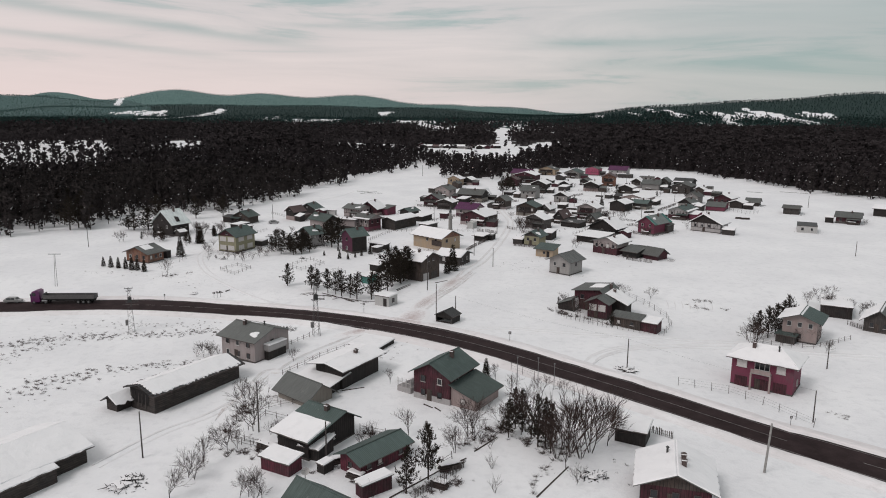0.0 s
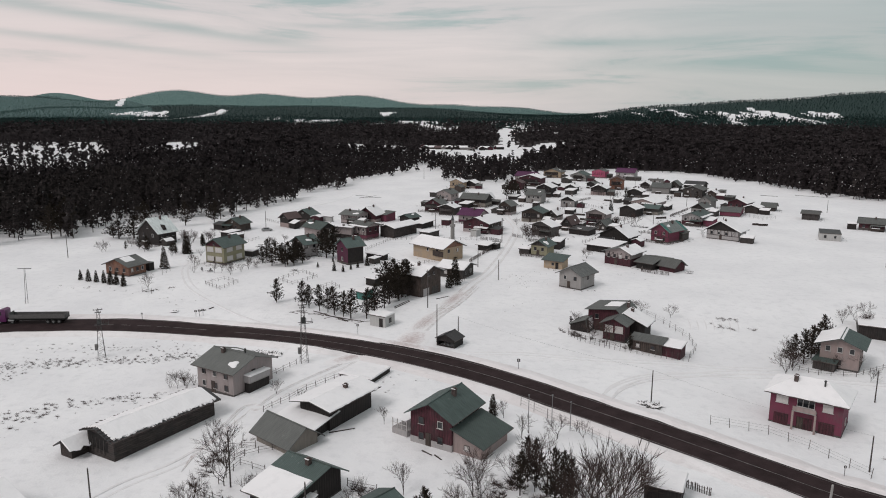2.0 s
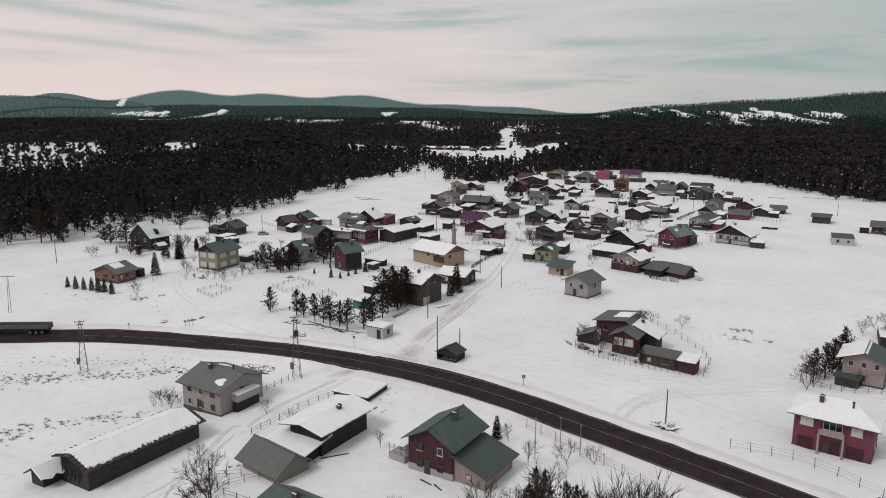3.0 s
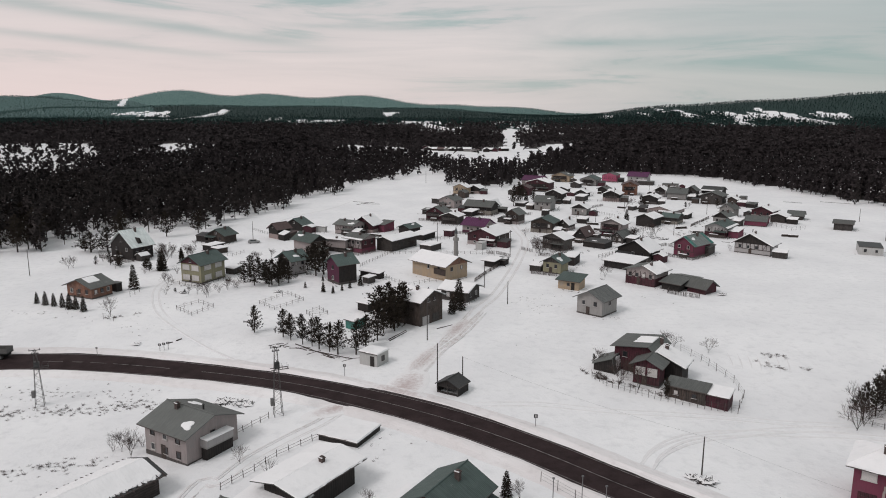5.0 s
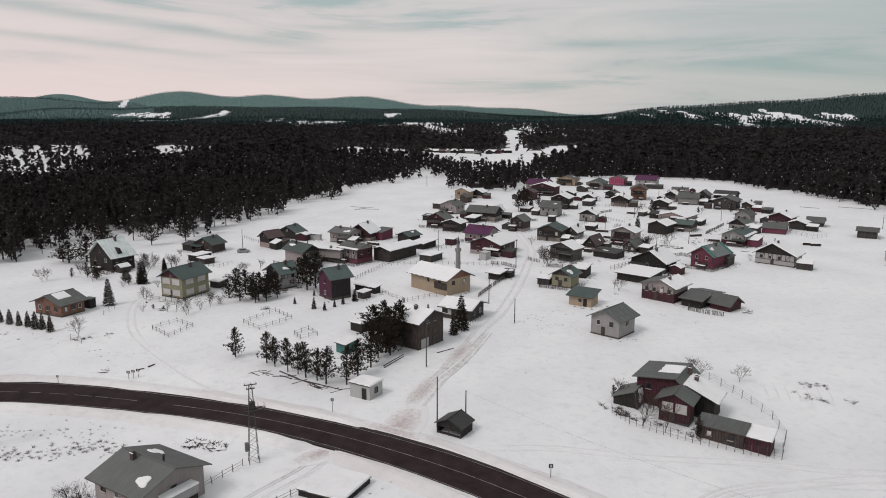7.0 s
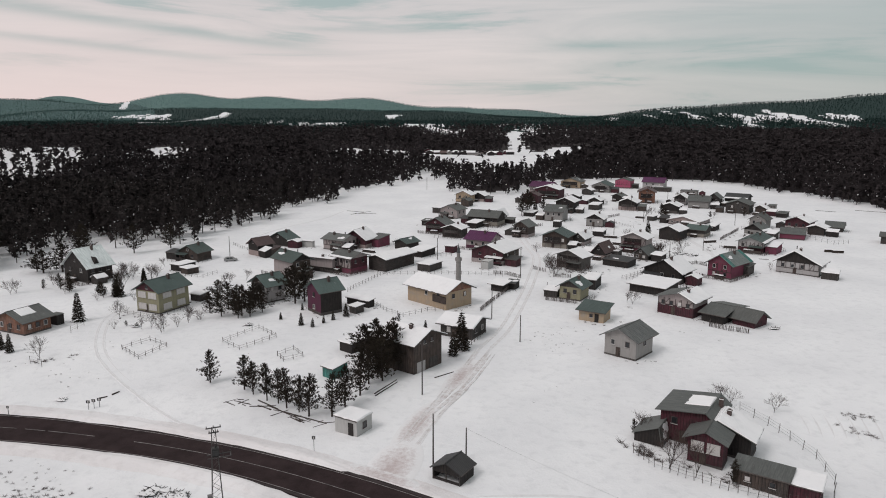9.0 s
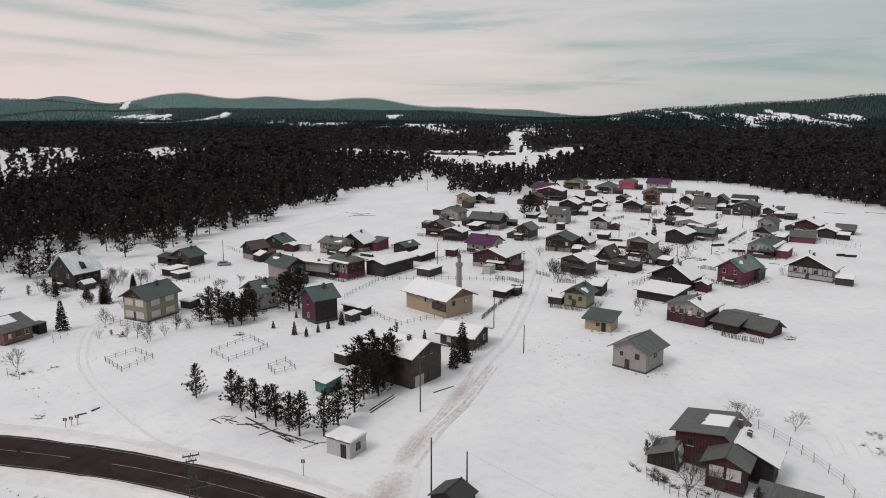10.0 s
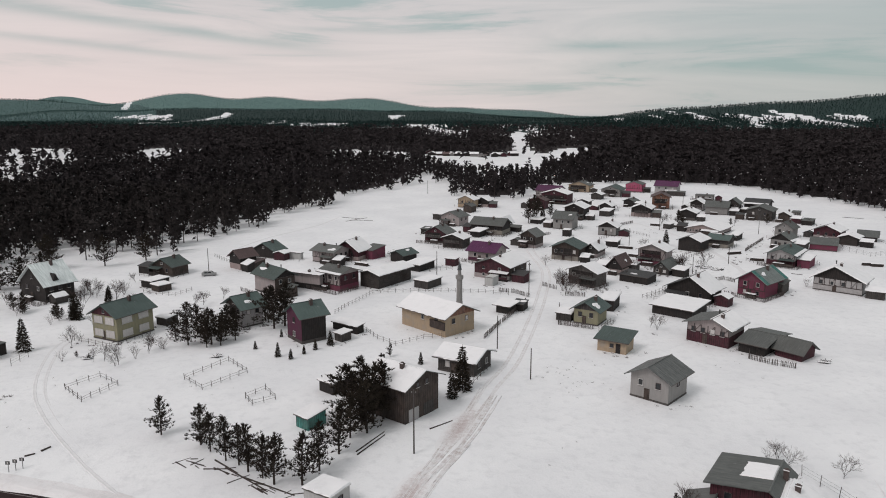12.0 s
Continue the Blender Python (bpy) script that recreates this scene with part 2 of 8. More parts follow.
BEAM = plain("dark_beam", (0.05, 0.035, 0.035), 0.85)
PYLON_STEEL = plain("weathered_pylon_steel", (0.065, 0.06, 0.06), 0.6, 0.3)
BRUSH = plain("dark_brushwood", (0.022, 0.018, 0.018), 0.9, vary=0.4)
BARN_DARK = plain("unlit_barn_inside", (0.012, 0.010, 0.010), 0.95)
BARK = plain("bark", (0.05, 0.038, 0.034), 0.9, vary=0.5, scale=6)
TWIG = plain("bare_twig", (0.058, 0.037, 0.033), 0.9, vary=0.4)
PINE = foliage("pine_needles", (0.026, 0.0215, 0.018), (0.074, 0.060, 0.047))
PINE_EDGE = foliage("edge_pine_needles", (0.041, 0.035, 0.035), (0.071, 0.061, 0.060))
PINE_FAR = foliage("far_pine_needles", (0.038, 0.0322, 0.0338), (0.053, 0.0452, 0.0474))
# Teal of these three is distance haze put into the needle colour.
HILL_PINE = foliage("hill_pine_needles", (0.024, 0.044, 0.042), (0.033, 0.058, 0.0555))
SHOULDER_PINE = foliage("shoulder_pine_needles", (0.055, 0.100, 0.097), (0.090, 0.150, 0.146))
HAZE_PINE = foliage("hazy_pine_needles", (0.092, 0.165, 0.155), (0.155, 0.242, 0.23))
POLE_WOOD = plain("pole_wood", (0.07, 0.06, 0.058), 0.9)
POLE_GREY = plain("concrete_post", (0.30, 0.29, 0.28), 0.9)
STEEL = plain("galvanised_steel", (0.20, 0.20, 0.205), 0.5, 0.5)
FENCE = plain("fence_wood", (0.085, 0.07, 0.066), 0.9)
WIRE = plain("dark_wire", (0.04, 0.04, 0.04), 0.6)


# ---- mesh helpers ----
class Build:
    """Collects faces, each with a material slot, and makes one mesh of them."""

    def __init__(self):
        self.v, self.f, self.s = [], [], []

    def poly(self, pts, slot=0):
        i = len(self.v)
        self.v += [tuple(p) for p in pts]
        self.f.append(tuple(range(i, i + len(pts))))
        self.s.append(slot)
        return self

    def shell(self, verts, faces, slot=0):
        i = len(self.v)
        self.v += [tuple(p) for p in verts]
        for q in faces:
            self.f.append(tuple(i + k for k in q))
            self.s.append(slot)
        return self

    def box(self, x0, x1, y0, y1, z0, z1, slot=0):
        v = [(x, y, z) for z in (z0, z1) for x, y in ((x0, y0), (x1, y0), (x1, y1), (x0, y1))]
        return self.shell(v, [(3, 2, 1, 0), (4, 5, 6, 7), (0, 1, 5, 4), (1, 2, 6, 5), (2, 3, 7, 6), (3, 0, 4, 7)], slot)

    def slab(self, quad, thick, slot=0):
        """A quad given counter-clockwise from above, thickened downwards."""
        q = [Vector(p) for p in quad]
        n = (q[1] - q[0]).cross(q[-1] - q[0]).normalized() * thick
        k = len(q)
        faces = [tuple(range(k)), tuple(range(2 * k - 1, k - 1, -1))]
        faces += [(i, k + i, k + (i + 1) % k, (i + 1) % k) for i in range(k)]
        return self.shell(q + [p - n for p in q], faces, slot)

    def stick(self, a, b, r0, r1, sides=5, slot=0):
        a, b = Vector(a), Vector(b)
        d = (b - a).normalized()
        u = d.orthogonal().normalized()
        w = d.cross(u)
        v = []
        for p, r in ((a, r0), (b, r1)):
            v += [p + (u * math.cos(t) + w * math.sin(t)) * r for t in (2 * math.pi * k / sides for k in range(sides))]
        f = [(k, (k + 1) % sides, sides + (k + 1) % sides, sides + k) for k in range(sides)]
        f += [tuple(range(sides - 1, -1, -1)), tuple(range(sides, 2 * sides))]
        return self.shell(v, f, slot)

    def mesh(self, name, mats):
        me = bpy.data.meshes.new(name)
        me.from_pydata(self.v, [], self.f)
        for m in (mats if isinstance(mats, (list, tuple)) else [mats]):
            me.materials.append(m)
        if any(self.s):
            me.polygons.foreach_set("material_index", self.s)
        me.update()
        return me


def part(name, built, mats, parent=None, label="", m=None):
    """ONE mesh object under a thing or a part; built is a Build or a mesh that is shared."""
    me = built if isinstance(built, bpy.types.Mesh) else built.mesh(name, mats)
    ob = new(name, me)
    ob.parent = parent
    if m is not None:
        ob.matrix_basis = m
    if label:
        tagged(ob, label)
    return ob


def thing(name, m, label, category, group="", kind=""):
    ob = new(name)
    ob.empty_display_size = 0.5
    ob.matrix_basis = m
    return tagged(ob, label, category, group, kind)


def big_mesh(name, verts, faces, slots, mats):
    """A large mesh from arrays; faces all have the same number of corners."""
    me = bpy.data.meshes.new(name)
    nf, k = faces.shape
    me.vertices.add(len(verts))
    me.vertices.foreach_set("co", np.ascontiguousarray(verts, dtype=np.float32).ravel())
    me.loops.add(nf * k)
    me.loops.foreach_set("vertex_index", np.ascontiguousarray(faces, dtype=np.int32).ravel())
    me.polygons.add(nf)
    me.polygons.foreach_set("loop_start", np.arange(0, nf * k, k, dtype=np.int32))
    for m in mats:
        me.materials.append(m)
    if slots is not None:
        me.polygons.foreach_set("material_index", np.ascontiguousarray(slots, dtype=np.int32))
    me.update(calc_edges=True)
    return me


def inside(x, y, ring):
    hit = np.zeros(np.shape(x), bool)
    for (x0, y0), (x1, y1) in zip(ring, ring[1:] + ring[:1]):
        if y0 != y1:
            hit ^= ((y0 > y) != (y1 > y)) & (x < (x1 - x0) * (y - y0) / (y1 - y0) + x0)
    return hit


def ripple(x, y, size, seed=0.0):
    """Smooth wavy field of about -1..1, built of crossing waves."""
    a = np.sin(x / size + 1.7 * np.sin(y / size * 0.63 + seed) + seed * 1.3)
    b = np.sin(y / size * 1.13 + 1.9 * np.sin(x / size * 0.71 + seed * 2.1) + 0.6)
    c = np.sin((x + y) / size * 1.9 + seed) * 0.5
    return (a + b + c) / 2.5


# ---- ground: one sheet from the village to the hills ----
ROAD = [(-700, 160), (-330, 168), (-190, 172), (-115.5, 173.5), (-101.9, 175.1), (-80.5, 176.5), (-58.2, 173.7), (-42.6, 168.7), (-27.3, 162.0), (-13.3, 154.6), (-0.4, 146.6), (11.0, 138.0), (21.1, 129.1), (30.2, 121.7), (49.0, 106.2), (61.8, 96.1), (122, 42), (262, -73), (600, -380)]
FIELD = [(-178, 262), (-155, 277), (-148, 298), (-140, 322), (-118, 328), (-99, 340), (-92, 369), (-92, 395), (-80, 443), (-72, 475), (-73, 505), (-51, 534), (-38, 552), (-36, 640), (-29, 640),
         (-27, 576), (-10, 560), (-14, 508), (-5, 492), (4, 486), (30, 498), (42, 530), (62, 558), (95, 574), (130, 584), (166, 558), (178, 530), (192, 478), (211, 415), (232, 390), (420, 270), (900, -900), (-900, -900), (-430, 175), (-240, 232)]
VALLEY = [(-53, 901), (-22, 862), (16, 866), (40, 912), (54, 1017), (60, 1150), (66, 1340), (35, 1372), (99, 1680), (190, 1520), (150, 1387), (92, 1340), (80, 1150), (74, 985), (78, 905), (90, 930), (102, 995), (132, 1030), (170, 1034),
          (123, 800), (95, 757), (64, 672), (40, 606), (24, 582), (10, 580), (-6, 612), (-18, 645), (-40, 692)]
GLADE = [(-235, 465), (-335, 470), (-520, 790), (-390, 790), (-290, 620)]
GLADE_2 = [(-300, 640), (-235, 640), (-262, 885), (-345, 900)]
GLADE_3 = [(-150, 740), (-50, 690), (-55, 905), (-165, 985)]


def road_points(step=4.0):
    pts = [Vector(p) for p in ROAD]
    out = []
    for i in range(len(pts) - 1):
        p0, p1, p2, p3 = pts[max(i - 1, 0)], pts[i], pts[i + 1], pts[min(i + 2, len(pts) - 1)]
        k = max(2, int((p2 - p1).length / step))
        for j in range(k):
            t = j / k
            out.append(0.5 * (2 * p1 + (p2 - p0) * t + (2 * p0 - 5 * p1 + 4 * p2 - p3) * t * t + (3 * p1 - p0 - 3 * p2 + p3) * t ** 3))
    return out + [pts[-1]]


LINE = road_points()
LINE_XY = np.array([(p.x, p.y) for p in LINE])


def road_distance(x, y):
    best = np.full(np.shape(x), 1e9)
    for a, b in zip(LINE_XY[:-1:2], LINE_XY[2::2]):
        d = b - a
        t = np.clip(((x - a[0]) * d[0] + (y - a[1]) * d[1]) / (d @ d), 0, 1)
        best = np.minimum(best, np.hypot(x - a[0] - t * d[0], y - a[1] - t * d[1]))
    return best


# hills: centre, half-widths and height; the far hazy range and the nearer eastern hill: summits along their crests
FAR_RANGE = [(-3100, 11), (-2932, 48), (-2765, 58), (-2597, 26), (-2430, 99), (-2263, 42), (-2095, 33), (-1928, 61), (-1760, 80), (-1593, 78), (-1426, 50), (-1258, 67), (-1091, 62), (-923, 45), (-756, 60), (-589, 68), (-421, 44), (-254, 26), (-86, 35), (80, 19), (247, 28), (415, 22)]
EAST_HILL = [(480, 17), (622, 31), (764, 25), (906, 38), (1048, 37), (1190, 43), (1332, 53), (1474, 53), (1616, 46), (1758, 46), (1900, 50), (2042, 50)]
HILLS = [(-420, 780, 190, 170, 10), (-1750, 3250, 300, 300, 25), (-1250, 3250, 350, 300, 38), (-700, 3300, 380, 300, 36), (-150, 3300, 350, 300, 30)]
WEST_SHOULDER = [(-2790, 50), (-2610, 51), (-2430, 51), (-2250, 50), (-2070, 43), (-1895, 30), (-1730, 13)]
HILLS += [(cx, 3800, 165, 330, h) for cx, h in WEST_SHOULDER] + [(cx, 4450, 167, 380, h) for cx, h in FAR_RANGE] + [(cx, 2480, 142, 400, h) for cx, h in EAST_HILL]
# clearings on the plain and the slopes: centre and half-widths
CLEARINGS = [(-1290, 2960, 90, 60), (-1225, 2880, 50, 50), (-1031, 2453, 20, 367), (-1004, 2934, 26, 129), (-688, 2158, 35, 426), (-540, 2106, 32, 363), (-418, 2140, 81, 319), (-215, 1887, 27, 220),
         (-119, 2091, 64, 300), (-63, 1591, 39, 230), (-309, 3051, 25, 72), (606, 2312, 17, 77), (641, 2175, 21, 151), (644, 2270, 14, 86), (734, 2198, 39, 72),
         (644, 1941, 20, 114), (538, 2229, 9, 129), (759, 2089, 34, 77), (863, 2140, 62, 101), (720, 1770, 59, 222), (912, 2022, 51, 96), (1021, 2109, 43, 64),
         (909, 1841, 57, 152), (236, 1750, 11, 175), (268, 1577, 13, 133), (135, 2116, 100, 286), (115, 1463, 63, 150), (-24, 1560, 23, 238),
         (586, 1736, 21, 159), (439, 2385, 15, 134)]


def ground_z(x, y):
    x, y = np.asarray(x, float), np.asarray(y, float)
    z = np.zeros(np.shape(x))
    for cx, cy, rx, ry, h in HILLS:
        z = z + h * np.exp(-((x - cx) / rx) ** 2 - ((y - cy) / ry) ** 2)
    far = np.clip((np.hypot(x, y) - 900) / 1500, 0, 1)
    z = z + far * (ripple(x, y, 190, 0.4) * 5 + ripple(x, y, 70, 2.0) * 2)
    # the meadows dip a little to both sides of the near houses
    k = np.clip((y - 165) / 50, 0, 1)
    z = z - 1.8 * np.minimum(np.abs(x) / 50, 1.08) ** 2 * (1 - k * k * (3 - 2 * k)) * np.clip((y + 400) / 200, 0, 1)
    near = np.clip((road_distance(x, y) - 7) / 10, 0, 1) if np.ndim(x) else 1.0
    z = z + near * (ripple(x, y, 14, 1.0) * 0.07 + ripple(x, y, 5.5, 3.0) * 0.04)
    return z


def is_open(x, y):
    """Where no wood stands: fields, the valley and clearings on the hills."""
    wob = ripple(x, y, 9, 5.0) * 7
    free = inside(x + wob, y - wob, FIELD) | inside(x + wob, y + wob, VALLEY)
    r = np.hypot(x, y)
    az = np.degrees(np.arctan2(x, y))
    rag_ = 1.0 * ripple(x, y * 0.3, 17, 1.5) + 0.9 * ripple(x, y * 0.3, 7, 4.0)
    for cx, cy, rx, ry in CLEARINGS:
        free = free | (((x - cx) / (rx * (0.92 if cx > 500 else 1.15))) ** 2 + ((y - cy) / (ry * (0.85 if cx > 500 else 1.1))) ** 2 + rag_ < 1.0)
    slide = (np.abs(az + 24.9 - (r - 4600) * 0.0006) < 0.22) & (r > 4250) & (r < 4840)
    return free | slide


def sheet(rings, turns):
    RR, AA = np.meshgrid(np.array(rings), np.radians(turns), indexing="ij")
    nr, na = RR.shape
    idx = np.arange(nr * na).reshape(nr, na)
    q = np.stack([idx[:-1, :], np.roll(idx, -1, 1)[:-1, :], np.roll(idx, -1, 1)[1:, :], idx[1:, :]], -1).reshape(-1, 4)[:, ::-1]
    return (RR * np.sin(AA)).ravel(), (RR * np.cos(AA)).ravel(), q


# near part, and a finer mesh for the far slopes
near_x, near_y, near_q = sheet([0.0] + list(14 * 1.0175 ** np.arange(0, 262)), np.concatenate([np.linspace(-40, 40, 251), np.linspace(40, 320, 60)[1:-1]]))
edge_r = 14 * 1.0175 ** 261
far_x, far_y, far_q = sheet(list(edge_r * 1.0068 ** np.arange(0, 195)) + [4935.0], np.concatenate([np.linspace(-34, 34, 480), np.linspace(34, 326, 60)[1:-1]]))
gx, gy = np.concatenate([near_x, far_x]), np.concatenate([near_y, far_y])
quads = np.concatenate([near_q, far_q + len(near_x)])
gz = ground_z(gx, gy)
cxq, cyq = gx[quads].mean(1), gy[quads].mean(1)
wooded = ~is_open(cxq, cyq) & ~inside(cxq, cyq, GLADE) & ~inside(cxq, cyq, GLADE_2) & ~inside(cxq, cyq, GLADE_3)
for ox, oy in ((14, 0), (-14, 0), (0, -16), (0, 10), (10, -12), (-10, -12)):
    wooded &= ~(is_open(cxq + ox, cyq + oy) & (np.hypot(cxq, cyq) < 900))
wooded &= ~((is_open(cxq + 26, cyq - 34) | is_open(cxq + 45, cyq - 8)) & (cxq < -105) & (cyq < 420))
# Floor tone steps with distance: tree shade near, haze tint beyond.
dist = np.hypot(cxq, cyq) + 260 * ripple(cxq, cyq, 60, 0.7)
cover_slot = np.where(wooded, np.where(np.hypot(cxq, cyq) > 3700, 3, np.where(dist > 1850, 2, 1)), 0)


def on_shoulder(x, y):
    """The western slopes before the far range, tinted half way from dark wood to the far haze."""
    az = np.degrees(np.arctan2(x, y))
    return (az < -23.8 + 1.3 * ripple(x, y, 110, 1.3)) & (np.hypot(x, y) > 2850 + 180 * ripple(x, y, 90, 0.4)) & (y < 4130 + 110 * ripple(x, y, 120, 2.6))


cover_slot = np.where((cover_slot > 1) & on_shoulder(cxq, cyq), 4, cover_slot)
# Teal floors: tree shade and distance haze put into the colour.
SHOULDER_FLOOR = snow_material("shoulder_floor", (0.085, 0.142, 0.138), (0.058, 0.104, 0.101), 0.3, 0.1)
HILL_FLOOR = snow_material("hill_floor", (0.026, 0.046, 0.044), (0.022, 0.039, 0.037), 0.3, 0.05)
HAZE_FLOOR = snow_material("hazy_hill_floor", (0.135, 0.215, 0.205), (0.09, 0.155, 0.148), 0.3, 0.1)
# Snow under the trees, with their shade put into its dark colour.
SHADED_FLOOR = snow_material("shaded_forest_floor", (0.05, 0.042, 0.042), (0.025, 0.021, 0.021), 0.4, 0.05)
ground = new("ground", big_mesh("ground", np.stack([gx, gy, gz], 1), quads, cover_slot, [SNOW, SHADED_FLOOR, HILL_FLOOR, HAZE_FLOOR, SHOULDER_FLOOR]))
tagged(ground, "snow-covered fields running out to wooded hills", "ground", kind="structure")

# ---- road ----
ASPHALT, an, al, ab = material("wet_asphalt")
ag = an.new("ShaderNodeNewGeometry").outputs["Position"]
a1 = noise_node(an, al, ag, 0.35, 6, 0.7)
a2 = noise_node(an, al, ag, 9.0, 3)
acol = blend(an, al, span(an, al, a1, 0.35, 0.7, 0, 1), (0.021, 0.0130, 0.0138), (0.043, 0.0280, 0.0293))
acol = blend(an, al, span(an, al, a2, 0.55, 0.8, 0, 0.4), acol, (0.08, 0.066, 0.064))
al.new(acol, ab.inputs["Base Color"])
ab.inputs["Roughness"].default_value, ab.inputs["Specular IOR Level"].default_value = 0.85, 0.12
bump(an, al, ab, a2, 0.3, 0.01)
PAINT = plain("worn_road_paint", (0.20, 0.18, 0.18), 0.7, vary=0.7, scale=0.8)


def bed(p):
    k = min(max((p[1] - 165) / 50, 0), 1)
    return -1.8 * min(abs(p[0]) / 50, 1.08) ** 2 * (1 - k * k * (3 - 2 * k)) * min(max((p[1] + 400) / 200, 0), 1)


def half_width(p):
    return 4.1 + 0.45 * min(1, max(0, (p.x + 28) / 25)) + 0.7 * min(1, max(0, (-44 - p.x) / 30))


def strip(name, u0, u1, z, mats, rag=0.0, pieces=None, thick=0.0):
    """A band along the road between the offsets u0 and u1 (left of the way is +)."""
    b = Build()
    rnd = random.Random(name)
    rows = []
    for i, p in enumerate(LINE):
        d = (LINE[min(i + 1, len(LINE) - 1)] - LINE[max(i - 1, 0)]).normalized()
        nrm = Vector((-d.y, d.x))
        hw = half_width(p)
        rows.append([p + nrm * (f(hw) + rnd.uniform(-rag, rag)) for f in (u0, u1)])
    for i in range(len(rows) - 1):
        if pieces and not pieces(i):
            continue
        q = [rows[i][1], rows[i + 1][1], rows[i + 1][0], rows[i][0]]
        q = [(v.x, v.y, z + bed(v)) for v in q]
        b.poly(q[::-1])
        if thick:
            for a, c in ((q[0], q[1]), (q[2], q[3])):
                b.poly([a, c, (c[0], c[1], c[2] - thick), (a[0], a[1], a[2] - thick)])
    return part(name, b, mats)


road = tagged(strip("road", lambda h: -h, lambda h: h, 0.09, ASPHALT, 0.12, thick=0.4), "dark wet two-lane asphalt road curving past the village", "road", kind="structure")
for nm, o, ps in (("edge_line", lambda h: h - 0.9, None), ("edge_line", lambda h: -h + 0.9, None), ("centre_line", lambda h: 0.1, None)):
    ln = strip(nm, lambda h, o=o: o(h) - 0.06, lambda h, o=o: o(h) + 0.06, 0.121, PAINT, 0.0, ps)
    ln.parent = road
    tagged(ln, "worn white painted road line")


GRIT = plain("salted_asphalt", (0.034, 0.0235, 0.0245), 0.9, vary=0.4, scale=0.5)
for side in (-1, 1):
    verge = strip("gritty_edge", lambda h, k=side: k * (h - 0.42) - 0.26, lambda h, k=side: k * (h - 0.42) + 0.26, 0.115, GRIT, 0.14)
    verge.parent = road


def bank(name, side):
    """The low ploughed ridge of snow beside the asphalt."""
    rnd = random.Random(side + 5)
    b = Build()
    prof = ((-0.5, 0.10), (0.0, 0.24), (0.5, 0.42), (1.2, 0.36), (2.2, 0.14), (4.0, -0.15))
    rows = []
    for i, p in enumerate(LINE):
        d = (LINE[min(i + 1, len(LINE) - 1)] - LINE[max(i - 1, 0)]).normalized()
        nrm = Vector((-d.y, d.x)) * side
        gap = 1.0
        if side > 0 and -19 < p.x < 2:
            gap = 0.25
        if side < 0 and -26 < p.x < -16:
            gap = 0.25
        row = []
        for o, z in prof:
            q = p + nrm * (half_width(p) + o + rnd.uniform(-0.18, 0.18))
            row.append((q.x, q.y, bed(q) + 0.02 + (z * gap + (rnd.uniform(-0.05, 0.07) if 0 < z else 0)) if z > 0 else bed(q) + z))
        rows.append(row)
    k = len(prof)
    v = [q for r in rows for q in r]
    f = []
    for i in range(len(rows) - 1):
        for j in range(k - 1):
            q = (i * k + j, i * k + j + 1, (i + 1) * k + j + 1, (i + 1) * k + j)
            f.append(q if side < 0 else q[::-1])
    b.shell(v, f)
    return tagged(part(name, b, ROADSIDE), "ploughed ridge of snow along the road", "snow bank", kind="structure")


bank("snow_bank", 1), bank("snow_bank", -1)


# ---- tracks pressed into the snow ----
def track_material(name, c, amount):
    m, n, l, b = material(name)
    geo = n.new("ShaderNodeNewGeometry").outputs["Position"]
    v = noise_node(n, l, geo, 0.9, 6, 0.7)
    w = noise_node(n, l, geo, 0.16, 3)
    col = blend(n, l, span(n, l, v, 0.4, 0.66, 0, amount), (0.80, 0.785, 0.80), c)
    col = blend(n, l, span(n, l, w, 0.4, 0.7, 0, 0.7), col, (0.80, 0.785, 0.80))
    l.new(col, b.inputs["Base Color"])
    b.inputs["Roughness"].default_value = 0.8
    bump(n, l, b, v, 0.4, 0.1)
    return m


SLUSH = track_material("brown_slush", (0.40, 0.315, 0.30), 0.8)
STREAK = track_material("dirty_wheel_streaks", (0.58, 0.525, 0.52), 0.75)
RUT = track_material("pressed_snow", (0.69, 0.675, 0.69), 0.9)


